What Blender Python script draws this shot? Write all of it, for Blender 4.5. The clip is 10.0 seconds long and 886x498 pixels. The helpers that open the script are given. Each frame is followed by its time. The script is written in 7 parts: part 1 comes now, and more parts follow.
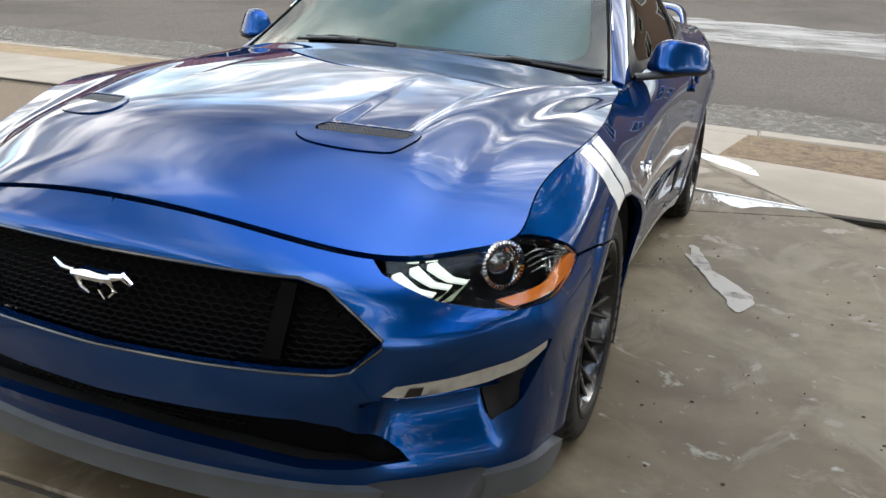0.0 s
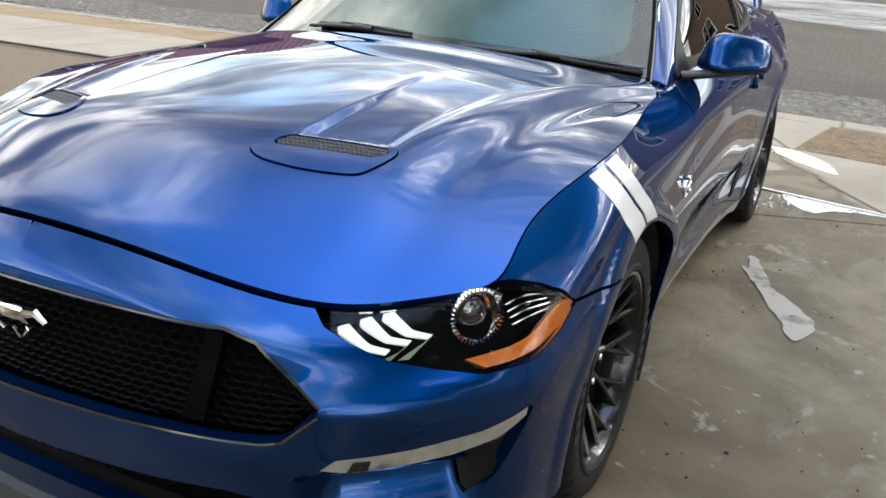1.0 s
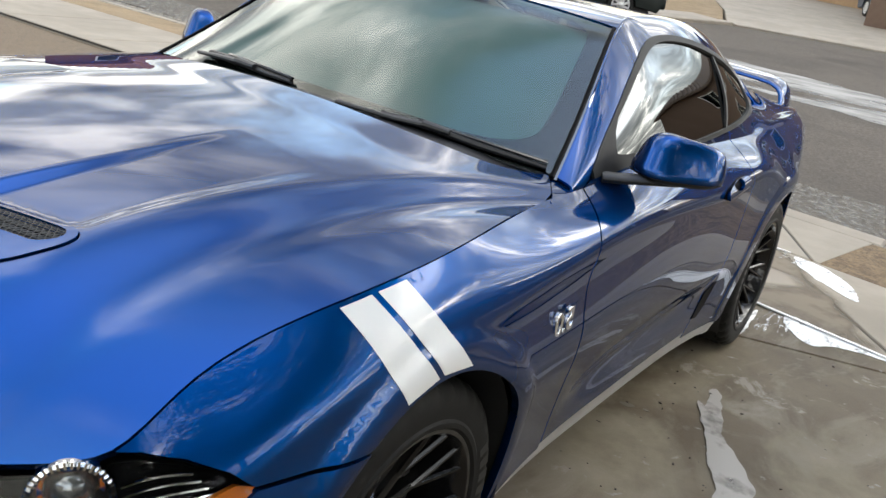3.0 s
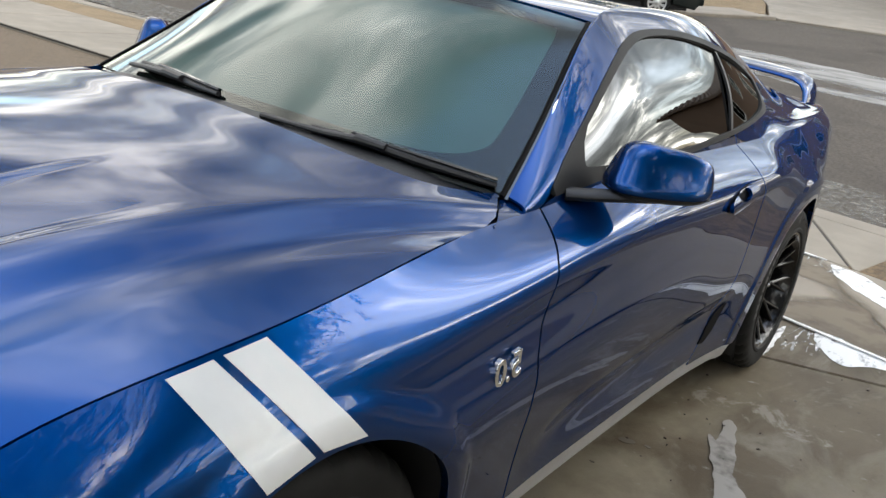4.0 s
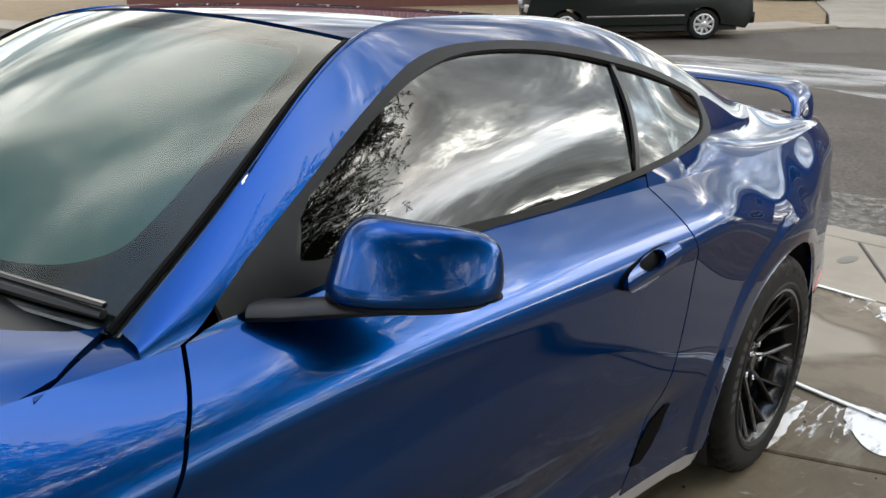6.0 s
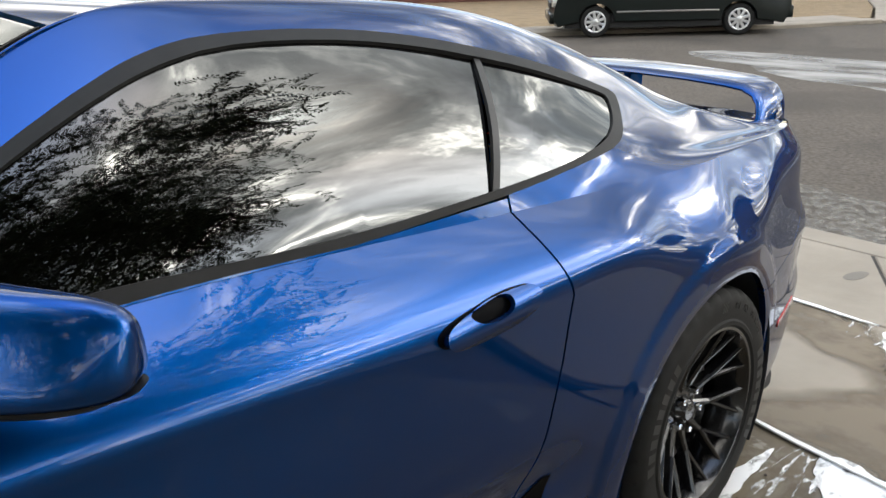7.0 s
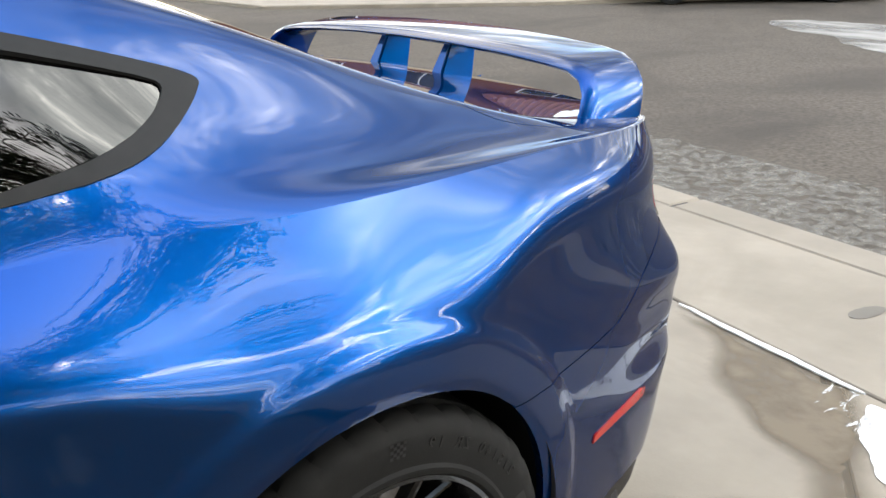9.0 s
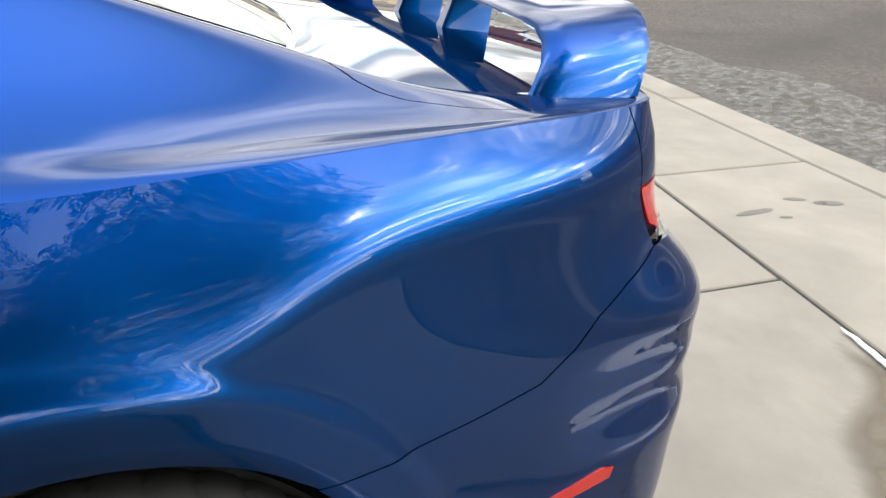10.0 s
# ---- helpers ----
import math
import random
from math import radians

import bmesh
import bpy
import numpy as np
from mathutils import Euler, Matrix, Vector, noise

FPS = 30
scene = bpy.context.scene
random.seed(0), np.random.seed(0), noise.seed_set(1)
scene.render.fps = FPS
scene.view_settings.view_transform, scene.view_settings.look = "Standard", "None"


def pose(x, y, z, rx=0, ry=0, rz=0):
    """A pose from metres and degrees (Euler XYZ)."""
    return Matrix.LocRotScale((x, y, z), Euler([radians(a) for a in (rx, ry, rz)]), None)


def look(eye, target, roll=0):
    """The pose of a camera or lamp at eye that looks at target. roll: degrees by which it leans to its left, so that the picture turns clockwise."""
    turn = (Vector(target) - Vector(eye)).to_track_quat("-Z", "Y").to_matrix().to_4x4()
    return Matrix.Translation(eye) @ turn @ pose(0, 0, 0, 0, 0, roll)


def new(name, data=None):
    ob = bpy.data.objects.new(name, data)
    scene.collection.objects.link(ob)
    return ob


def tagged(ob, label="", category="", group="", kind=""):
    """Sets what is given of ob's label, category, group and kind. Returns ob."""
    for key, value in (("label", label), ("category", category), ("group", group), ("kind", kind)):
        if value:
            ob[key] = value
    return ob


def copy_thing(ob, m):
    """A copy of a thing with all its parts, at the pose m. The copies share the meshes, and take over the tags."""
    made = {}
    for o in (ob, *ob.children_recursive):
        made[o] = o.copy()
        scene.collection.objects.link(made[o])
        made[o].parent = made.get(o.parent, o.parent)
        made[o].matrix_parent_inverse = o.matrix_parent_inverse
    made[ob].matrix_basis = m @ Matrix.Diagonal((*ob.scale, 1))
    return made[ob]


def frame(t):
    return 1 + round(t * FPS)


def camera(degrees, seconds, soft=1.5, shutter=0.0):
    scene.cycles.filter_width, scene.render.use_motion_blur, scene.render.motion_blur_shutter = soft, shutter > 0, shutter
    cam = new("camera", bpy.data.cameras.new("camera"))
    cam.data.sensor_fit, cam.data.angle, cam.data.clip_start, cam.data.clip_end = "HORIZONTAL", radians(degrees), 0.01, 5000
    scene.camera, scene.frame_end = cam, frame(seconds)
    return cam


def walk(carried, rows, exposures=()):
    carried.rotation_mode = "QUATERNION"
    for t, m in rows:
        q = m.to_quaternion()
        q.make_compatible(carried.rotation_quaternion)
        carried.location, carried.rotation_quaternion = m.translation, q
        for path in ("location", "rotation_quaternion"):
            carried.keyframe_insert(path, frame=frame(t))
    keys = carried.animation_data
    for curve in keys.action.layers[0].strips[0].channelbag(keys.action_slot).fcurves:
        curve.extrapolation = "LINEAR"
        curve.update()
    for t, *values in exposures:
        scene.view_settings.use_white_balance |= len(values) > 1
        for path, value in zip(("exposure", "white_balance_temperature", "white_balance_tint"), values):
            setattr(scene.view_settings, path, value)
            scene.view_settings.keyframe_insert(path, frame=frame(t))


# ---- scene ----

# The driveway falls towards the street: car, driveway and camera are given in the driveway's own frame
# (x across the car, y towards the street, z off the slab) and SLOPE carries them into the level world.
PIVOT = Vector((0.0, 6.9, 0.0))
SLOPE = Matrix.Translation(PIVOT) @ Vector((0.0, -0.09, 1.0)).rotation_difference(Vector((0, 0, 1))).to_matrix().to_4x4() @ Matrix.Translation(-PIVOT)

cam = camera(55.5, 10.0)
PATH = [
    (0.0, (1.25, -2.245, 1.271), (0.585, -0.463, 0.652), 3.1),
    (0.5, (1.252, -2.071, 1.315), (0.538, -0.322, 0.657), 3.4),
    (1.0, (1.313, -1.874, 1.315), (0.497, -0.182, 0.628), 3.4),
    (1.5, (1.359, -1.685, 1.317), (0.52, -0.015, 0.605), 4.2),
    (2.0, (1.362, -1.501, 1.347), (0.482, 0.167, 0.68), 4.9),
    (2.5, (1.458, -1.342, 1.367), (0.537, 0.331, 0.772), 10.1),
    (2.7, (1.511, -1.263, 1.37), (0.575, 0.397, 0.763), 11.0),
    (3.8, (1.571, -0.872, 1.388), (0.532, 0.72, 0.769), 9.1),
    (4.0, (1.586, -0.786, 1.384), (0.534, 0.796, 0.759), 9.0),
    (4.5, (1.631, -0.549, 1.381), (0.521, 1.017, 0.819), 8.9),
    (5.0, (1.607, -0.318, 1.374), (0.458, 1.215, 0.8), 6.9),
    (5.5, (1.604, -0.055, 1.379), (0.416, 1.444, 0.792), 3.3),
    (5.7, (1.632, 0.047, 1.37), (0.425, 1.543, 0.818), 2.8),
    (7.0, (1.758, 0.774, 1.352), (0.447, 2.182, 0.805), 2.1),
    (7.5, (1.77, 1.091, 1.341), (0.436, 2.466, 0.769), 1.7),
    (8.0, (1.728, 1.411, 1.319), (0.36, 2.747, 0.731), 0.9),
    (8.5, (1.733, 1.738, 1.309), (0.331, 3.029, 0.704), 0.5),
    (9.0, (1.776, 2.073, 1.323), (0.324, 3.299, 0.7), 2.2),
    (9.5, (1.771, 2.46, 1.328), (0.231, 3.541, 0.65), 1.8),
    (10.0, (1.739, 2.787, 1.304), (0.021, 3.485, 0.555), 1.8),
]
walk(cam, [(t, SLOPE @ look(eye, target, roll)) for t, eye, target, roll in PATH], [(0.0, 0.10), (2.5, 0.0), (4.2, -0.31), (6.0, -0.31), (7.5, -0.03), (9.0, 0.18), (10.0, 0.24)])

# ---- world, sun ----
world = bpy.data.worlds.new("sky")
scene.world = world
world.use_nodes = True
wn, wl = world.node_tree.nodes, world.node_tree.links
wn.clear()
w_out = wn.new("ShaderNodeOutputWorld")
w_bg = wn.new("ShaderNodeBackground")
w_sky = wn.new("ShaderNodeTexSky")
w_sky.sky_type = "NISHITA"
w_sky.sun_disc = False
SUN_EL, SUN_AZ = radians(40), radians(38)
w_sky.sun_elevation, w_sky.sun_rotation = SUN_EL, SUN_AZ
w_co = wn.new("ShaderNodeTexCoord")
w_sep = wn.new("ShaderNodeSeparateXYZ")
wl.new(w_co.outputs["Generated"], w_sep.inputs[0])


def w_math(op, a, b=None):
    n = wn.new("ShaderNodeMath")
    n.operation = op
    for k, v in enumerate((a, b)):
        if v is None:
            continue
        if isinstance(v, (int, float)):
            n.inputs[k].default_value = v
        else:
            wl.new(v, n.inputs[k])
    return n.outputs[0]


# clouds on a flat layer overhead: direction divided by its height
w_up = w_math("ADD", w_math("MAXIMUM", w_sep.outputs[2], 0.0), 0.16)
w_vec = wn.new("ShaderNodeCombineXYZ")
wl.new(w_math("DIVIDE", w_sep.outputs[0], w_up), w_vec.inputs[0])
wl.new(w_math("DIVIDE", w_sep.outputs[1], w_up), w_vec.inputs[1])


def w_noise(scale, detail, rough, distort=0.0):
    n = wn.new("ShaderNodeTexNoise")
    n.inputs["Scale"].default_value, n.inputs["Detail"].default_value = scale, detail
    n.inputs["Roughness"].default_value, n.inputs["Distortion"].default_value = rough, distort
    wl.new(w_vec.outputs[0], n.inputs["Vector"])
    return n.outputs["Fac"]


def w_ramp(fac, stops):
    r = wn.new("ShaderNodeValToRGB")
    while len(r.color_ramp.elements) < len(stops):
        r.color_ramp.elements.new(0.5)
    for e, (at, col) in zip(r.color_ramp.elements, stops):
        e.position, e.color = at, (*col, 1)
    wl.new(fac, r.inputs[0])
    return r.outputs[0]


w_high = wn.new("ShaderNodeMapRange")
w_high.inputs["From Min"].default_value, w_high.inputs["From Max"].default_value, w_high.inputs["To Max"].default_value = 0.80, 0.97, 0.16
wl.new(w_sep.outputs[2], w_high.inputs["Value"])
# the cover thins out overhead
w_cover = w_ramp(w_math("SUBTRACT", w_noise(0.9, 7, 0.55, 0.4), w_high.outputs["Result"]), [(0.34, (0, 0, 0)), (0.46, (0.85,) * 3), (0.60, (1,) * 3)])
w_cloud = w_ramp(w_noise(1.7, 10, 0.60, 0.5), [(0.38, (0.25, 0.265, 0.265)), (0.48, (0.53, 0.56, 0.55)), (0.545, (1.4, 1.4, 1.33)), (0.59, (4.5, 4.35, 4.0)), (0.66, (17.0, 16.0, 14.6))])
# the cloud is far brighter round the hidden sun
w_dot = wn.new("ShaderNodeVectorMath")
w_dot.operation = "DOT_PRODUCT"
wl.new(w_co.outputs["Generated"], w_dot.inputs[0])
w_dot.inputs[1].default_value = (math.cos(SUN_EL) * math.sin(SUN_AZ), math.cos(SUN_EL) * math.cos(SUN_AZ), math.sin(SUN_EL))
w_spot = w_math("MULTIPLY", w_math("POWER", w_math("MAXIMUM", w_dot.outputs["Value"], 0.0), 260.0), 26.0)
w_glow = w_math("ADD", w_math("ADD", w_spot, w_math("MULTIPLY", w_math("POWER", w_math("MAXIMUM", w_dot.outputs["Value"], 0.0), 8.0), 3.8)), 0.80)
# away from the sun the same cloud is soft and even
w_even = w_ramp(w_noise(1.7, 8, 0.5, 0.5), [(0.36, (0.58, 0.60, 0.58)), (0.47, (1.50, 1.48, 1.40)), (0.55, (3.3, 3.2, 2.95)), (0.64, (6.4, 6.1, 5.6))])
w_near = wn.new("ShaderNodeMapRange")
w_near.inputs["From Min"].default_value, w_near.inputs["From Max"].default_value = 0.35, 0.85
wl.new(w_dot.outputs["Value"], w_near.inputs["Value"])
w_both = wn.new("ShaderNodeMix")
w_both.data_type = "RGBA"
wl.new(w_near.outputs["Result"], w_both.inputs["Factor"])
wl.new(w_even, w_both.inputs["A"])
wl.new(w_cloud, w_both.inputs["B"])
w_lit = wn.new("ShaderNodeVectorMath")
w_lit.operation = "SCALE"
wl.new(w_both.outputs["Result"], w_lit.inputs[0])
wl.new(w_glow, w_lit.inputs["Scale"])
w_dim = wn.new("ShaderNodeMix")
w_dim.data_type, w_dim.blend_type = "RGBA", "MULTIPLY"
w_dim.inputs["Factor"].default_value = 1.0
w_dim.inputs["B"].default_value = (1.15, 1.08, 0.95, 1)
wl.new(w_sky.outputs[0], w_dim.inputs["A"])
w_mix = wn.new("ShaderNodeMix")
w_mix.data_type = "RGBA"
wl.new(w_cover, w_mix.inputs["Factor"])
wl.new(w_dim.outputs["Result"], w_mix.inputs["A"])
wl.new(w_lit.outputs[0], w_mix.inputs["B"])
wl.new(w_mix.outputs["Result"], w_bg.inputs["Color"])
w_bg.inputs["Strength"].default_value = 1.0
wl.new(w_bg.outputs[0], w_out.inputs[0])

sun = new("sun", bpy.data.lights.new("sun", "SUN"))
sun.data.energy, sun.data.angle, sun.data.color = 0.2, radians(80), (1.0, 0.96, 0.9)
sun.rotation_euler = (radians(90) - SUN_EL, 0, radians(180) - SUN_AZ)

# ---- materials ----
def mat(name, base=(0.5, 0.5, 0.5), rough=0.5, metal=0.0, vary=0.0, scale=8.0, bump=0.0, bscale=60.0, coat=0.0, spec=0.5, stain=None, sscale=1.2, emit=None, island=0.0):
    """A procedural surface: base colour with broad stains and fine grain, and fine relief."""
    m = bpy.data.materials.new(name)
    m.use_nodes = True
    nt = m.node_tree
    b = nt.nodes["Principled BSDF"]
    b.inputs["Base Color"].default_value = (*base, 1)
    b.inputs["Roughness"].default_value, b.inputs["Metallic"].default_value = rough, metal
    b.inputs["Coat Weight"].default_value, b.inputs["Coat Roughness"].default_value = coat, 0.02
    b.inputs["Specular IOR Level"].default_value = spec
    if emit:
        b.inputs["Emission Color"].default_value, b.inputs["Emission Strength"].default_value = (*emit[0], 1), emit[1]
    co = nt.nodes.new("ShaderNodeTexCoord")

    def noise_tex(sc, det=6, rg=0.6, dist=0.0):
        n = nt.nodes.new("ShaderNodeTexNoise")
        n.inputs["Scale"].default_value, n.inputs["Detail"].default_value = sc, det
        n.inputs["Roughness"].default_value, n.inputs["Distortion"].default_value = rg, dist
        nt.links.new(co.outputs["Object"], n.inputs["Vector"])
        return n.outputs["Fac"]

    def mix(fac, a, bb, blend="MIX"):
        n = nt.nodes.new("ShaderNodeMix")
        n.data_type, n.blend_type = "RGBA", blend
        for key, v in (("Factor", fac), ("A", a), ("B", bb)):
            if isinstance(v, float):
                n.inputs[key].default_value = v
            elif isinstance(v, tuple):
                n.inputs[key].default_value = (*v, 1)
            else:
                nt.links.new(v, n.inputs[key])
        return n.outputs["Result"]

    def ramp(fac, lo, hi):
        n = nt.nodes.new("ShaderNodeMapRange")
        n.inputs["From Min"].default_value, n.inputs["From Max"].default_value = lo, hi
        nt.links.new(fac, n.inputs["Value"])
        return n.outputs["Result"]

    col = None
    if vary:
        lo, hi = tuple(c * (1 - vary) for c in base), tuple(min(1, c * (1 + vary)) for c in base)
        col = mix(ramp(noise_tex(scale), 0.3, 0.7), lo, hi)
    if stain:
        col = mix(ramp(noise_tex(sscale, 8, 0.62, 0.8), 0.45, 0.68), col if col else base, stain)
    if island:
        oi = nt.nodes.new("ShaderNodeObjectInfo")
        k = nt.nodes.new("ShaderNodeMapRange")
        k.inputs["To Min"].default_value, k.inputs["To Max"].default_value = 1 - island, 1 + island
        nt.links.new(oi.outputs["Random"], k.inputs["Value"])
        hv = nt.nodes.new("ShaderNodeHueSaturation")
        nt.links.new(k.outputs["Result"], hv.inputs["Value"])
        if col:
            nt.links.new(col, hv.inputs["Color"])
        else:
            hv.inputs["Color"].default_value = (*base, 1)
        col = hv.outputs[0]
    if col:
        nt.links.new(col, b.inputs["Base Color"])
    if bump:
        bp = nt.nodes.new("ShaderNodeBump")
        bp.inputs["Strength"].default_value, bp.inputs["Distance"].default_value = bump, 0.4 / bscale
        nt.links.new(noise_tex(bscale, 4, 0.65), bp.inputs["Height"])
        nt.links.new(bp.outputs[0], b.inputs["Normal"])
    return m


def glass(name, tint, ior, rough=0.0):
    """A pane: what lies behind shows through the tint, and the sky is mirrored the more, the flatter the view."""
    m = bpy.data.materials.new(name)
    m.use_nodes = True
    nt = m.node_tree
    nt.nodes.clear()
    out, mx = nt.nodes.new("ShaderNodeOutputMaterial"), nt.nodes.new("ShaderNodeMixShader")
    tr, gl, fr = nt.nodes.new("ShaderNodeBsdfTransparent"), nt.nodes.new("ShaderNodeBsdfGlossy"), nt.nodes.new("ShaderNodeFresnel")
    tr.inputs[0].default_value = (*tint, 1)
    gl.inputs["Roughness"].default_value = rough
    gl.inputs["Color"].default_value = (0.95, 0.97, 0.96, 1)
    fr.inputs[0].default_value = ior
    nt.links.new(fr.outputs[0], mx.inputs[0])
    nt.links.new(tr.outputs[0], mx.inputs[1])
    nt.links.new(gl.outputs[0], mx.inputs[2])
    nt.links.new(mx.outputs[0], out.inputs[0])
    return m


def car_paint(name, blue, deep, ior):
    """Metallic paint under clear lacquer: a coloured flake layer, and over it the sharp mirror of the lacquer."""
    m = bpy.data.materials.new(name)
    m.use_nodes = True
    nt = m.node_tree
    nt.nodes.clear()
    node = nt.nodes.new
    out, top, low = node("ShaderNodeOutputMaterial"), node("ShaderNodeMixShader"), node("ShaderNodeMixShader")
    flake, body, coat, fr = node("ShaderNodeBsdfGlossy"), node("ShaderNodeBsdfDiffuse"), node("ShaderNodeBsdfGlossy"), node("ShaderNodeFresnel")
    co, n, tone, grain, speck = node("ShaderNodeTexCoord"), node("ShaderNodeTexNoise"), node("ShaderNodeMix"), node("ShaderNodeTexNoise"), node("ShaderNodeBump")
    n.inputs["Scale"].default_value = 2.5
    tone.data_type = "RGBA"
    tone.inputs["A"].default_value, tone.inputs["B"].default_value = (*(c * 0.94 for c in blue), 1), (*(c * 1.06 for c in blue), 1)
    grain.inputs["Scale"].default_value = 1800
    speck.inputs["Strength"].default_value, speck.inputs["Distance"].default_value = 0.10, 0.0004
    flake.inputs["Roughness"].default_value, coat.inputs["Roughness"].default_value = 0.31, 0.006
    coat.inputs["Color"].default_value = (1, 1, 1, 1)
    body.inputs["Color"].default_value = (*deep, 1)
    # the flakes lie flat: their gloss fades as the view grows flatter
    flop, fade = node("ShaderNodeLayerWeight"), node("ShaderNodeMapRange")
    flop.inputs["Blend"].default_value = 0.5
    fade.inputs["From Min"].default_value, fade.inputs["From Max"].default_value = 0.16, 0.60
    fade.inputs["To Min"].default_value, fade.inputs["To Max"].default_value = 0.04, 0.82
    nt.links.new(flop.outputs["Facing"], fade.inputs["Value"])
    nt.links.new(fade.outputs["Result"], low.inputs[0])
    fr.inputs[0].default_value = ior
    for a, b in ((co.outputs["Object"], n.inputs["Vector"]), (co.outputs["Object"], grain.inputs["Vector"]), (n.outputs["Fac"], tone.inputs["Factor"]), (tone.outputs["Result"], flake.inputs["Color"]),
                 (grain.outputs["Fac"], speck.inputs["Height"]), (speck.outputs[0], flake.inputs["Normal"]), (flake.outputs[0], low.inputs[1]), (body.outputs[0], low.inputs[2]),
                 (fr.outputs[0], top.inputs[0]), (low.outputs[0], top.inputs[1]), (coat.outputs[0], top.inputs[2]), (top.outputs[0], out.inputs[0])):
        nt.links.new(a, b)
    return m


PAINT = car_paint("blue_metallic_paint", (0.0002, 0.058, 0.255), (0.0003, 0.010, 0.048), 1.40)
STRIPE = mat("white_vinyl", (0.72, 0.72, 0.70), 0.3, vary=0.04, coat=0.4)
BLACK = mat("black_plastic", (0.008, 0.008, 0.009), 0.5, vary=0.25, scale=30, bump=0.15, bscale=300)
GLOSS_BLACK = mat("gloss_black", (0.006, 0.006, 0.007), 0.16, coat=0.6)
TRIM = mat("grey_rubber_trim", (0.017, 0.017, 0.0165), 0.6, spec=0.24, vary=0.15, scale=20)
LIP = mat("dark_grey_lip", (0.055, 0.06, 0.066), 0.5, vary=0.12, scale=14)
RUBBER = mat("tyre_rubber", (0.009, 0.009, 0.0086), 0.7, spec=0.25, vary=0.3, scale=18, bump=0.2, bscale=240)
RUBBER_PRINT = mat("tyre_lettering", (0.006, 0.006, 0.006), 0.5)
ALLOY = mat("gloss_black_alloy", (0.010, 0.010, 0.011), 0.22, 0.3, coat=0.5)
CHROME = mat("chrome", (0.80, 0.80, 0.80), 0.06, 1.0)
STEEL = mat("dull_steel", (0.30, 0.29, 0.28), 0.35, 1.0, vary=0.2, scale=40)
VENT_STEEL = mat("dark_vent_steel", (0.07, 0.07, 0.07), 0.4, 0.5, vary=0.2, scale=40)
AMBER = mat("amber_lens", (0.60, 0.16, 0.015), 0.18, vary=0.1, scale=30, coat=0.8)
RED_LENS = mat("red_lens", (0.45, 0.015, 0.012), 0.2, vary=0.1, scale=30, coat=0.8)
DRL = mat("daytime_light", (0.60, 0.63, 0.57), 0.3, emit=((0.93, 1.0, 0.88), 0.55))
DRL_DIM = mat("dim_light_guide", (0.20, 0.24, 0.15), 0.3, emit=((0.80, 1.0, 0.72), 0.08))
GRILLE_BLACK = mat("satin_black_grille", (0.0025, 0.0025, 0.003), 0.5, spec=0.04)
LAMP_WHITE = mat("clear_fog_lens", (0.34, 0.33, 0.30), 0.15, vary=0.12, scale=40, coat=1.0)
PROJECTOR = mat("projector_glass", (0.22, 0.23, 0.24), 0.08, 0.85, vary=0.2, scale=30, coat=1.0)
# pale tone that stands in for sky mirrored in the windshield
SCREEN_PALE = mat("pale_screen_tone", (0.22, 0.33, 0.32), 0.95, spec=0.1, vary=0.12, scale=3)
CABIN = mat("dark_cabin", (0.015, 0.015, 0.016), 0.7, vary=0.2)
WINDSHIELD = glass("windshield_glass", (0.52, 0.66, 0.63), 1.56)
TINTED = glass("tinted_glass", (0.03, 0.032, 0.032), 1.75)
LENS = glass("clear_lens", (0.92, 0.94, 0.94), 1.3)
FRIT = mat("glass_frit", (0.03, 0.033, 0.033), 0.06, coat=1.0, spec=0.7)


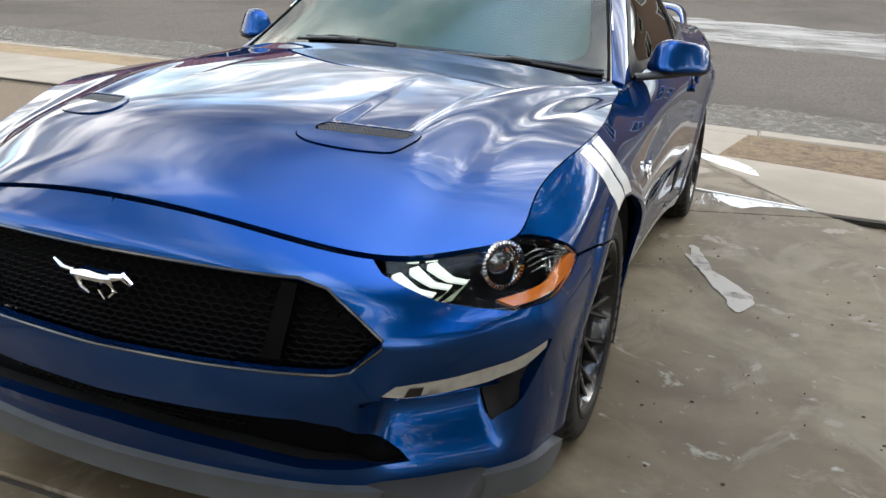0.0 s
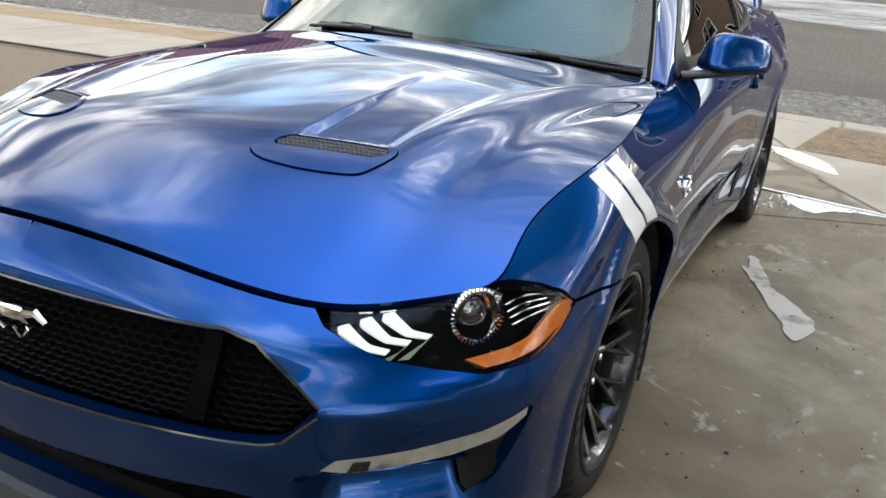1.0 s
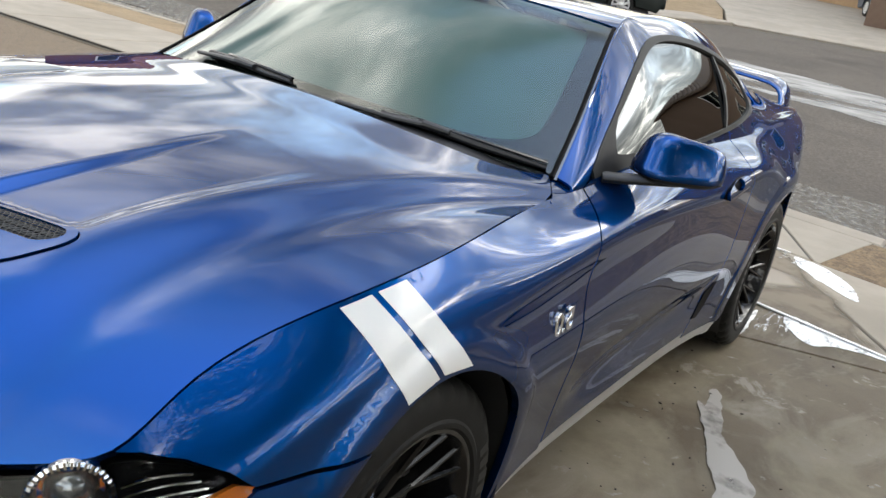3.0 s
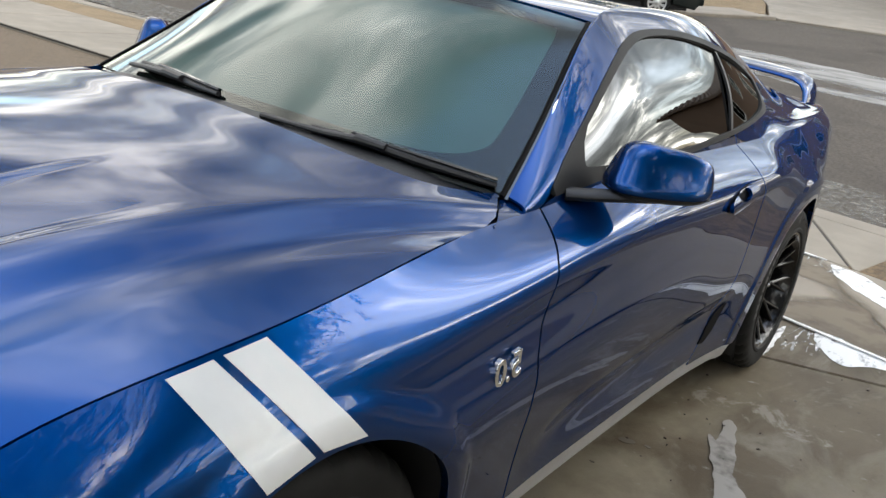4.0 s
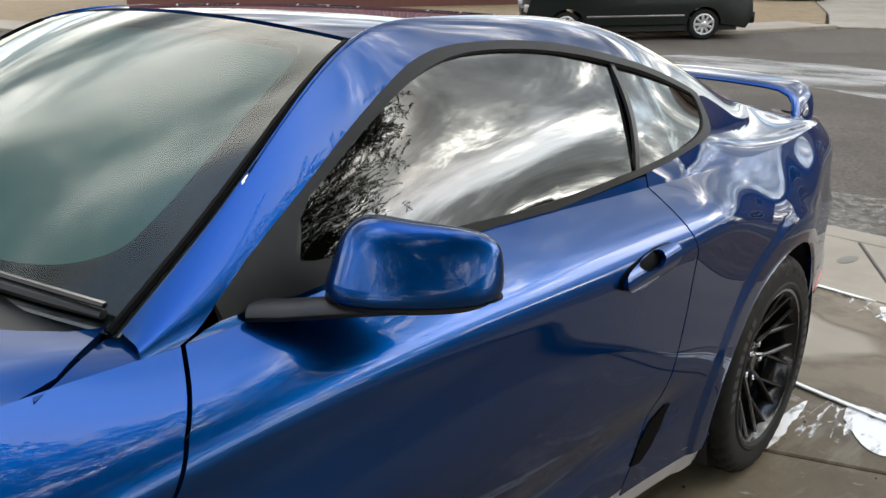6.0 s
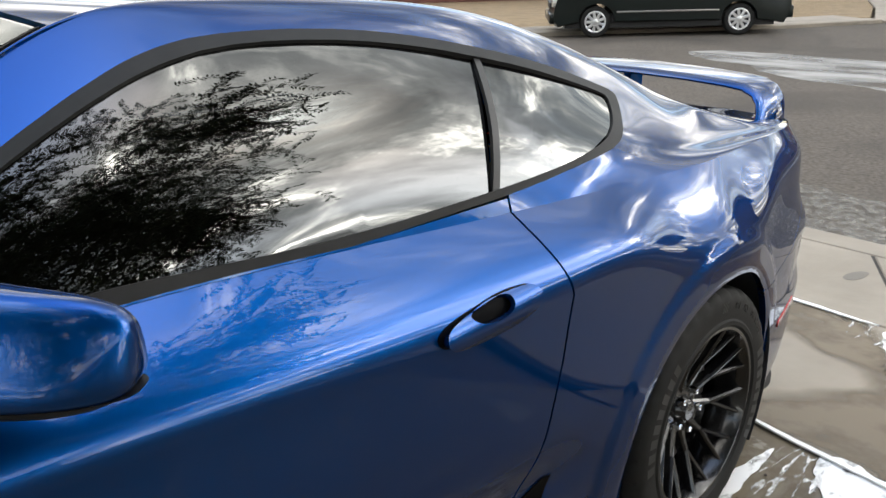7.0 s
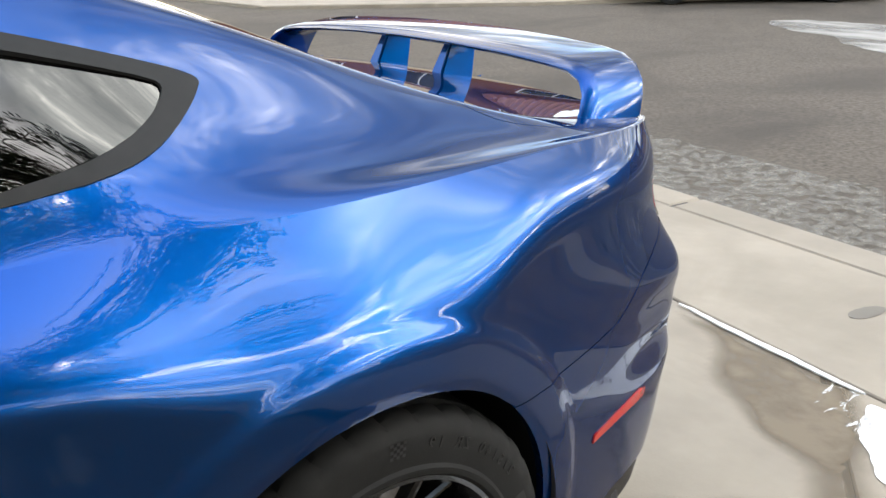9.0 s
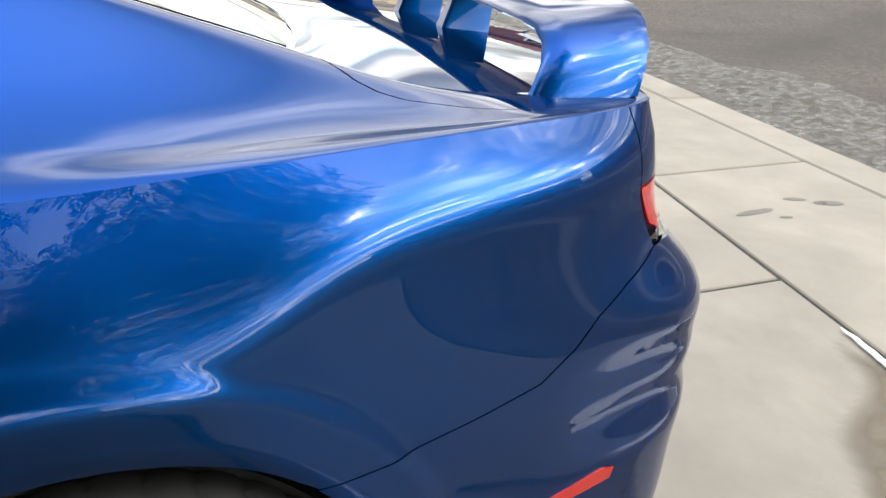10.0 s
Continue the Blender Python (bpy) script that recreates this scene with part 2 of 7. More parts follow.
def concrete_driveway():
    """Damp concrete: pale dry islands, brown wet pools with clear edges, lime specks and fine grit."""
    m = bpy.data.materials.new("damp_driveway_concrete")
    m.use_nodes = True
    nt = m.node_tree
    b = nt.nodes["Principled BSDF"]
    co = nt.nodes.new("ShaderNodeTexCoord")

    def tex(sc, det, rg, dist=0.0, off=0.0, stretch=(1, 1, 1)):
        mp, n = nt.nodes.new("ShaderNodeMapping"), nt.nodes.new("ShaderNodeTexNoise")
        mp.inputs["Location"].default_value, mp.inputs["Scale"].default_value = (off, off * 0.7, 0), stretch
        n.inputs["Scale"].default_value, n.inputs["Detail"].default_value = sc, det
        n.inputs["Roughness"].default_value, n.inputs["Distortion"].default_value = rg, dist
        nt.links.new(co.outputs["Object"], mp.inputs[0])
        nt.links.new(mp.outputs[0], n.inputs["Vector"])
        return n.outputs["Fac"]

    def span(f, lo, hi):
        n = nt.nodes.new("ShaderNodeMapRange")
        n.inputs["From Min"].default_value, n.inputs["From Max"].default_value = lo, hi
        nt.links.new(f, n.inputs["Value"])
        return n.outputs["Result"]

    def blend(f, a, c):
        n = nt.nodes.new("ShaderNodeMix")
        n.data_type = "RGBA"
        for key, v in (("Factor", f), ("A", a), ("B", c)):
            if isinstance(v, tuple):
                n.inputs[key].default_value = (*v, 1)
            else:
                nt.links.new(v, n.inputs[key])
        return n.outputs["Result"]
    dry = blend(span(tex(5.0, 8, 0.65), 0.35, 0.65), (0.1480, 0.1243, 0.0836), (0.2109, 0.1820, 0.1302))
    wet_mask = span(tex(0.85, 9, 0.60, 0.9, 3.1), 0.40, 0.52)
    wet = blend(span(tex(2.6, 8, 0.6, 0.4, 7.7), 0.35, 0.65), (0.0740, 0.0540, 0.0296), (0.1243, 0.0962, 0.0592))
    col = blend(wet_mask, dry, wet)
    milky = span(tex(1.7, 9, 0.66, 1.2, 11.3, (1.3, 0.7, 1)), 0.54, 0.68)
    col = blend(milky, col, (0.1887, 0.1643, 0.1258))
    scale_mask = span(tex(3.4, 10, 0.68, 0.6, 21.7), 0.595, 0.64)
    col = blend(scale_mask, col, (0.2220, 0.2013, 0.1665))
    lime = span(tex(14.0, 4, 0.5, 0.3, 5.0), 0.66, 0.76)
    col = blend(lime, col, (0.2590, 0.2516, 0.2331))
    spots = span(tex(19.0, 3, 0.5, 0.0, 31.0), 0.735, 0.75)
    col = blend(spots, col, (0.035, 0.028, 0.02))
    nt.links.new(col, b.inputs["Base Color"])
    r = nt.nodes.new("ShaderNodeMapRange")
    r.inputs["To Min"].default_value, r.inputs["To Max"].default_value = 0.80, 0.58
    b.inputs["Specular IOR Level"].default_value = 0.3
    nt.links.new(wet_mask, r.inputs["Value"])
    nt.links.new(r.outputs["Result"], b.inputs["Roughness"])
    bp = nt.nodes.new("ShaderNodeBump")
    bp.inputs["Strength"].default_value, bp.inputs["Distance"].default_value = 0.22, 0.004
    nt.links.new(tex(110, 4, 0.6), bp.inputs["Height"])
    nt.links.new(bp.outputs[0], b.inputs["Normal"])
    return m

# ---- shapes ----
def spline(points):
    """A natural cubic curve through (t, value) points, straight beyond its ends."""
    t = np.array([p[0] for p in points], float)
    v = np.array([p[1] for p in points], float)
    n = len(t)
    h = np.diff(t)
    a = np.eye(n)
    r = np.zeros(n)
    for i in range(1, n - 1):
        a[i, i - 1:i + 2] = h[i - 1], 2 * (h[i - 1] + h[i]), h[i]
        r[i] = 6 * ((v[i + 1] - v[i]) / h[i] - (v[i] - v[i - 1]) / h[i - 1])
    m = np.linalg.solve(a, r)

    def at(x):
        x = np.asarray(x, float)
        xc = np.clip(x, t[0], t[-1])
        i = np.clip(np.searchsorted(t, xc) - 1, 0, n - 2)
        hh, d, e = h[i], t[i + 1] - xc, xc - t[i]
        y = (m[i] * d ** 3 + m[i + 1] * e ** 3) / (6 * hh) + (v[i] / hh - m[i] * hh / 6) * d + (v[i + 1] / hh - m[i + 1] * hh / 6) * e
        s0 = (v[1] - v[0]) / h[0] - h[0] * m[1] / 6
        s1 = (v[-1] - v[-2]) / h[-1] + h[-1] * m[-2] / 6
        return y + np.where(x < t[0], (x - t[0]) * s0, 0) + np.where(x > t[-1], (x - t[-1]) * s1, 0)
    return at


def smooth(x, lo, hi):
    k = np.clip((np.asarray(x, float) - lo) / (hi - lo), 0, 1)
    return k * k * k * (k * (6 * k - 15) + 10)


def dense(poly, step):
    out = []
    for (a, b) in zip(poly, poly[1:] + poly[:1]):
        k = max(1, int(math.ceil(math.hypot(b[0] - a[0], b[1] - a[1]) / step)))
        out += [(a[0] + (b[0] - a[0]) * i / k, a[1] + (b[1] - a[1]) * i / k) for i in range(k)]
    return out


def inside(pts, loops):
    """Even-odd test of many points against closed loops."""
    res = np.zeros(len(pts), bool)
    x, y = pts[:, 0], pts[:, 1]
    for loop in loops:
        p = np.array(loop)
        q = np.roll(p, -1, axis=0)
        for (x0, y0), (x1, y1) in zip(p, q):
            if y0 == y1:
                continue
            c = ((y0 > y) != (y1 > y)) & (x < (x1 - x0) * (y - y0) / (y1 - y0) + x0)
            res ^= c
    return res


from mathutils.geometry import delaunay_2d_cdt


def sheet(surf, outline, holes=(), step=0.03, depth=0.012, flip=False, both=False, lift=0.0):
    """Vertices, normals and faces of the part of a smooth surface inside an outline, less its holes, with a turned-in edge of some depth.
    surf takes two arrays and gives places. both: also mirrored in x."""
    loops = [dense(list(l), step * 0.6) for l in (outline, *holes)]
    bound = [p for l in loops for p in l]
    pts = np.array(bound)
    lo, hi = pts.min(0), pts.max(0)
    gx, gy = np.meshgrid(np.arange(lo[0] + step / 2, hi[0], step), np.arange(lo[1] + step / 2, hi[1], step))
    grid = np.stack([gx.ravel(), gy.ravel()], 1)
    grid = grid[inside(grid, loops)]
    if len(grid):
        keep = np.ones(len(grid), bool)
        for k in range(0, len(grid), 2000):
            d = np.abs(grid[k:k + 2000, None, :] - pts[None, :, :])
            keep[k:k + 2000] = np.hypot(d[..., 0], d[..., 1]).min(1) > step * 0.45
        grid = grid[keep]
    uv = np.concatenate([pts, grid]) if len(grid) else pts
    edges, k = [], 0
    for l in loops:
        edges += [(k + i, k + (i + 1) % len(l)) for i in range(len(l))]
        k += len(l)
    got = delaunay_2d_cdt([Vector(p) for p in uv.tolist()], edges, [], 0, 1e-7)
    uv2 = np.array([tuple(v) for v in got[0]])
    tris = np.array([f for f in got[2] if len(f) == 3])
    tris = tris[inside(uv2[tris].mean(1), loops)]
    q = uv2[tris]
    turned = (q[:, 1, 0] - q[:, 0, 0]) * (q[:, 2, 1] - q[:, 0, 1]) - (q[:, 1, 1] - q[:, 0, 1]) * (q[:, 2, 0] - q[:, 0, 0])
    tris[turned < 0] = tris[turned < 0][:, ::-1]
    e = 1e-3
    p = surf(uv2[:, 0], uv2[:, 1])
    nn = np.cross(surf(uv2[:, 0] + e, uv2[:, 1]) - surf(uv2[:, 0] - e, uv2[:, 1]), surf(uv2[:, 0], uv2[:, 1] + e) - surf(uv2[:, 0], uv2[:, 1] - e))
    nn /= np.maximum(np.linalg.norm(nn, axis=1), 1e-12)[:, None]
    if flip:
        nn = -nn
    p = p + nn * lift
    geo = np.cross(p[tris[:, 1]] - p[tris[:, 0]], p[tris[:, 2]] - p[tris[:, 0]])
    if (geo * nn[tris[:, 0]]).sum() < 0:
        tris = tris[:, ::-1].copy()
    verts, norms, faces = p.tolist(), nn.tolist(), tris.tolist()
    if depth:
        # the edge: a narrow rounded turn, then a strip going in
        count = {}
        for f in faces:
            for a, b in ((f[0], f[1]), (f[1], f[2]), (f[2], f[0])):
                count[(a, b)] = True
        rim = [(a, b) for (a, b) in count if (b, a) not in count]
        idx = {}
        for a, b in rim:
            for v, o in ((a, b), (b, a)):
                if v not in idx:
                    idx[v] = None
        tang = {}
        for a, b in rim:
            d = p[b] - p[a]
            side = np.cross(d, nn[a])
            side = side / max(np.linalg.norm(side), 1e-12)
            for v in (a, b):
                tang[v] = tang.get(v, 0) + side
        for v in idx:
            s = tang[v] / max(np.linalg.norm(tang[v]), 1e-12)
            n0 = nn[v]
            base = len(verts)
            verts += [p[v].tolist(), (p[v] - n0 * depth).tolist()]
            norms += [s.tolist(), s.tolist()]
            idx[v] = base
        for a, b in rim:
            faces.append([idx[b], idx[a], idx[a] + 1, idx[b] + 1])
    if both:
        n = len(verts)
        verts += [[-v[0], v[1], v[2]] for v in verts]
        norms += [[-v[0], v[1], v[2]] for v in norms]
        faces += [[i + n for i in reversed(f)] for f in faces]
    return verts, norms, faces


def join(*sheets):
    v, n, f = [], [], []
    for s in sheets:
        k = len(v)
        v += s[0]
        n += s[1]
        f += [[i + k for i in q] for q in s[2]]
    return v, n, f


def mirrored(s):
    return [[-v[0], v[1], v[2]] for v in s[0]], [[-v[0], v[1], v[2]] for v in s[1]], [list(reversed(f)) for f in s[2]]


def skin(name, s, material, parent=None, label=""):
    """A mesh object from a sheet, shaded by the true normals of its surface."""
    me = bpy.data.meshes.new(name)
    me.from_pydata(s[0], [], s[2])
    me.update()
    me.polygons.foreach_set("use_smooth", [True] * len(me.polygons))
    me.normals_split_custom_set_from_vertices(s[1])
    me.materials.append(material)
    ob = new(name, me)
    ob.parent = parent
    return tagged(ob, label)


def part(name, bm, material, parent=None, label="", smooth_angle=35):
    """One mesh object out of a bmesh."""
    me = bpy.data.meshes.new(name)
    bm.normal_update()
    bm.to_mesh(me)
    bm.free()
    me.polygons.foreach_set("use_smooth", [True] * len(me.polygons))
    me.set_sharp_from_angle(angle=radians(smooth_angle))
    me.materials.append(material)
    ob = new(name, me)
    ob.parent = parent
    return tagged(ob, label)


def thing(name, label, category, m=None, group="", kind=""):
    ob = new(name)
    ob.empty_display_size = 0.2
    ob.matrix_world = m if m is not None else Matrix()
    return tagged(ob, label, category, group, kind)


def box(lo, hi, bevel=0.0, seg=2, bm=None):
    bm = bm or bmesh.new()
    made = bmesh.ops.create_cube(bm, size=1)["verts"]
    c = [(a + b) / 2 for a, b in zip(lo, hi)]
    for v in made:
        v.co = Vector([c[k] + v.co[k] * (hi[k] - lo[k]) for k in range(3)])
    if bevel:
        es = list({e for v in made for e in v.link_edges})
        bmesh.ops.bevel(bm, geom=es, offset=bevel, segments=seg, affect="EDGES", profile=0.5)
    return bm


def prism(outline, depth, bevel=0.0, bm=None, place=None, seg=2):
    """An outline in x, y extruded along z by depth, its rims bevelled; place moves it."""
    bm = bm or bmesh.new()
    vs = [bm.verts.new((x, y, 0)) for x, y in outline]
    f = bm.faces.new(vs)
    f.normal_update()
    if f.normal.z > 0:
        f.normal_flip()
    ext = bmesh.ops.extrude_face_region(bm, geom=[f])
    top = [g for g in ext["geom"] if isinstance(g, bmesh.types.BMVert)]
    for v in top:
        v.co.z += depth
    allv = vs + top
    if bevel:
        es = [e for e in {e for v in top for e in v.link_edges} if all(x in top for x in e.verts)]
        made = bmesh.ops.bevel(bm, geom=es, offset=bevel, segments=seg, affect="EDGES", profile=0.5)
        allv = list({v for v in allv if v.is_valid} | set(made["verts"]))
    if place is not None:
        bmesh.ops.transform(bm, matrix=place, verts=[v for v in allv if v.is_valid])
    return bm


def lathe(profile, n=48, bm=None, place=None, closed=False):
    """A profile of (radius, height) turned about z."""
    bm = bm or bmesh.new()
    rings = []
    for r, z in profile:
        rings.append([bm.verts.new((r * math.cos(2 * math.pi * i / n), r * math.sin(2 * math.pi * i / n), z)) for i in range(n)])
    pairs = list(zip(rings, rings[1:])) + ([(rings[-1], rings[0])] if closed else [])
    for a, b in pairs:
        for i in range(n):
            bm.faces.new((a[i], a[(i + 1) % n], b[(i + 1) % n], b[i]))
    if place is not None:
        bmesh.ops.transform(bm, matrix=place, verts=[v for ring in rings for v in ring])
    return bm


def tube(path, radius, n=8, bm=None, flat=1.0, cap=True):
    """A round or flattened bar along a path of points; radius may be a list."""
    bm = bm or bmesh.new()
    pts = [Vector(p) for p in path]
    rings = []
    for i, p in enumerate(pts):
        d = (pts[min(i + 1, len(pts) - 1)] - pts[max(i - 1, 0)]).normalized()
        side = d.cross(Vector((0, 0, 1)))
        side = side.normalized() if side.length > 1e-4 else Vector((1, 0, 0))
        up = side.cross(d)
        r = radius[i] if isinstance(radius, (list, tuple)) else radius
        rings.append([bm.verts.new(p + side * (r * math.cos(2 * math.pi * k / n)) + up * (r * flat * math.sin(2 * math.pi * k / n))) for k in range(n)])
    for a, b in zip(rings, rings[1:]):
        for k in range(n):
            bm.faces.new((a[k], a[(k + 1) % n], b[(k + 1) % n], b[k]))
    if cap:
        bm.faces.new(rings[0][::-1])
        bm.faces.new(rings[-1])
    return bm


def arc(cx, cy, r, a0, a1, n=24):
    return [(cx + r * math.cos(radians(a0 + (a1 - a0) * i / n)), cy + r * math.sin(radians(a0 + (a1 - a0) * i / n))) for i in range(n + 1)]


def round_off(pts, closed=False, times=2):
    """Corners cut twice over, for an even curve."""
    for _ in range(times):
        nxt = [] if closed else [pts[0]]
        for a, b in zip(pts, pts[1:] + (pts[:1] if closed else [])):
            nxt += [(a[0] * 0.75 + b[0] * 0.25, a[1] * 0.75 + b[1] * 0.25), (a[0] * 0.25 + b[0] * 0.75, a[1] * 0.25 + b[1] * 0.75)]
        pts = nxt + ([] if closed else [pts[-1]])
    return pts



# ---- the car: its lines ----
def zip_spline(s, v):
    return spline(list(zip(s, v)))


# the outline from above at its widest, from the nose (s = NOSE) round the corner, along the side (s = y) to the tail (s = TAIL)
NOSE, TAIL = -1.623, 4.410
PLAN_S = (-2.234, -1.974, -1.623, -1.272, -1.012, -0.75, -0.603, -0.45, 0, 0.55, 1.1, 1.7, 2.2, 2.5, 2.72, 2.9, 3.05, 3.2, 3.35, 3.5, 3.62, 3.75, 3.99, 4.410, 4.83, 5.07)
plan_x = zip_spline(PLAN_S, (-0.60, -0.35, 0, 0.35, 0.60, 0.80, 0.885, 0.915, 0.945, 0.93, 0.925, 0.925, 0.932, 0.944, 0.944, 0.924, 0.900, 0.872, 0.840, 0.800, 0.748, 0.645, 0.42, 0, -0.42, -0.645))
plan_y = zip_spline(PLAN_S, (-0.89, -0.96, -0.985, -0.96, -0.89, -0.72, -0.60, -0.45, 0, 0.55, 1.1, 1.7, 2.2, 2.5, 2.72, 2.9, 3.05, 3.2, 3.35, 3.5, 3.608, 3.685, 3.748, 3.785, 3.748, 3.685))

# the bonnet's height
hood_mid = spline([(-1.1, 0.60), (-0.98, 0.70), (-0.88, 0.80), (-0.75, 0.868), (-0.6, 0.915), (-0.4, 0.945), (-0.2, 0.962), (0, 0.978), (0.2, 0.990), (0.4, 1.0), (0.75, 1.01)])
hood_fall = spline([(-0.9, 0.29), (-0.75, 0.255), (-0.58, 0.19), (-0.375, 0.12), (-0.2, 0.08), (0, 0.07), (0.3, 0.072), (0.62, 0.082)])


hood_edge = spline([(-0.95, 0.42), (-0.777, 0.483), (-0.66, 0.505), (-0.53, 0.512), (-0.41, 0.502), (-0.25, 0.514), (-0.05, 0.540), (0.2, 0.582), (0.45, 0.66), (0.7, 0.76)])


def hood_z(x, y):
    ax = np.sqrt(np.asarray(x, float) ** 2 + 1e-6)
    z = hood_mid(y) - hood_fall(y) * (ax / 0.82) ** 2
    # the raised middle with its soft shoulders, running back from the vents
    edge = hood_edge(y)
    # the ramp behind each vent
    inner = 0.292 - 0.06 * np.maximum(y + 0.2, 0)
    fade = np.clip((0.10 - y) / 0.55, 0, 1)
    z = z - 0.014 * fade * smooth(y - 0.44 * (ax - 0.318), -0.505, -0.44) * smooth(ax, inner - 0.004, inner + 0.030) * (1 - smooth(ax, edge - 0.06, edge - 0.004))
    # the kick up towards the windshield
    kick = y - 0.345 - 0.22 * np.maximum(ax - 0.35, 0) ** 2
    z = z + 0.070 * 0.5 * (kick + np.sqrt(kick ** 2 + 0.035 ** 2)) * (1 - smooth(ax, 0.45, 0.70))
    drop = ax - edge
    return z + (0.014 - 0.10 * 0.5 * (drop + np.sqrt(drop ** 2 + (0.012 + 0.04 * smooth(-y, 0.4, 0.8)) ** 2)) * (1 - smooth(drop, 0.02, 0.20)) - 0.014 * smooth(drop, 0.0, 0.16)) * smooth(y, -0.95, -0.45)


# lines along the body, from the bottom up: height, and how far it lies inside the outline
S6 = (-1.623, -1.272, -1.012, -0.75, -0.603, -0.45, -0.2, 0, 0.55, 1.1, 1.7, 2.02, 2.20, 2.32, 2.48, 2.72, 2.83, 2.92, 3.02, 3.15, 3.406, 3.62, 3.75, 4.410)


def level(z, inset):
    return zip_spline(S6, z), zip_spline(S6, inset)


LINES = [
    level((0.20, 0.20, 0.20, 0.20, 0.20, 0.20, 0.2, 0.2, 0.2, 0.2, 0.2, 0.2, 0.2, 0.2, 0.2, 0.2, 0.2, 0.2, 0.2, 0.2, 0.2, 0.2, 0.2, 0.2),
          (0.05, 0.05, 0.05, 0.04, 0.03, 0.03, 0.03, 0.03, 0.075, 0.085, 0.08, 0.07, 0.06, 0.054, 0.048, 0.04, 0.036, 0.032, 0.030, 0.028, 0.026, 0.024, 0.024, 0.024)),
    level((0.34, 0.34, 0.34, 0.34, 0.34, 0.34, 0.34, 0.34, 0.34, 0.34, 0.34, 0.34, 0.34, 0.34, 0.34, 0.34, 0.34, 0.345, 0.35, 0.36, 0.36, 0.36, 0.36, 0.36),
          (0.015, 0.02, 0.03, 0.03, 0.02, 0.015, 0.015, 0.015, 0.05, 0.062, 0.055, 0.045, 0.035, 0.028, 0.022, 0.015, 0.014, 0.014, 0.013, 0.012, 0.006, 0.0, -0.002, -0.002)),
    level((0.48, 0.48, 0.48, 0.48, 0.48, 0.49, 0.5, 0.5, 0.5, 0.5, 0.5, 0.5, 0.5, 0.5, 0.5, 0.5, 0.5, 0.5, 0.5, 0.5, 0.49, 0.49, 0.49, 0.49),
          (0.0, 0.0, 0.0, 0.006, 0.003, 0.004, 0.005, 0.005, 0.020, 0.030, 0.024, 0.014, 0.011, 0.009, 0.006, 0.002, 0.003, 0.004, 0.005, 0.004, -0.004, -0.012, -0.014, -0.014)),
    level((0.60, 0.60, 0.595, 0.585, 0.59, 0.61, 0.65, 0.66, 0.66, 0.66, 0.67, 0.67, 0.675, 0.675, 0.675, 0.68, 0.68, 0.69, 0.70, 0.715, 0.735, 0.748, 0.750, 0.75),
          (0.012, 0.012, 0.010, 0.002, 0.0, 0.0, 0.0, 0.0, 0.003, 0.008, 0.010, 0.006, 0.005, 0.004, 0.002, 0.0, 0.001, 0.003, 0.005, 0.004, -0.002, -0.012, -0.014, -0.014)),
    level((0.71, 0.705, 0.665, 0.650, 0.662, 0.70, 0.775, 0.785, 0.812, 0.855, 0.856, 0.875, 0.890, 0.872, 0.820, 0.818, 0.822, 0.862, 0.912, 0.938, 0.952, 0.925, 0.905, 0.90),
          (0.035, 0.035, 0.035, 0.045, 0.040, 0.030, 0.032, 0.034, 0.032, 0.022, 0.010, 0.006, 0.005, 0.004, 0.001, 0.0, 0.001, 0.006, 0.014, 0.018, 0.026, 0.070, 0.085, 0.085)),
]
inset_top = zip_spline(S6, (0.10, 0.10, 0.105, 0.10, 0.095, 0.12, 0.102, 0.10, 0.14, 0.130, 0.125, 0.118, 0.118, 0.119, 0.120, 0.118, 0.112, 0.106, 0.099, 0.090, 0.080, 0.095, 0.11, 0.11))


def plan_at(s, inset):
    e = 1e-3
    tx, ty = plan_x(s + e) - plan_x(s - e), plan_y(s + e) - plan_y(s - e)
    l = np.hypot(tx, ty)
    return plan_x(s) - inset * ty / l, plan_y(s) + inset * tx / l


TOP_S = np.array([-1.623, -1.45, -1.272, -1.14, -1.012, -0.88, -0.75, -0.67, -0.603, -0.52, -0.45, -0.3, -0.2, 0, 0.2, 0.4, 0.6])
top_x, top_y = plan_at(TOP_S, inset_top(TOP_S))
top_z = zip_spline((*TOP_S, 0.735, 1.1, 1.7, 2.02, 2.2, 2.45, 2.72, 3.0, 3.15, 3.406, 3.62, 4.410),
                   (*hood_z(top_x, top_y), 0.936, 0.972, 0.990, 0.994, 0.998, 1.006, 1.016, 1.032, 1.040, 1.046, 1.044, 1.050))
# a line just below the crease sharpens it along door and quarter
S_A = np.array(S6)
k_cr = smooth(S_A, -0.2, 0.7) * (1 - 0.45 * smooth(S_A, 2.2, 2.45)) + 0.35 * smooth(S_A, 2.85, 3.05)
z4a, i4a, z3a, i3a = (np.array([f(v) for v in S6]) for f in (LINES[4][0], LINES[4][1], LINES[3][0], LINES[3][1]))
f_cr = (z4a - 0.035 - z3a) / (z4a - z3a)
LINES.insert(4, (zip_spline(S6, z4a - 0.035), zip_spline(S6, (1 - k_cr) * (i3a + (i4a - i3a) * f_cr) + k_cr * (i4a - 0.002))))
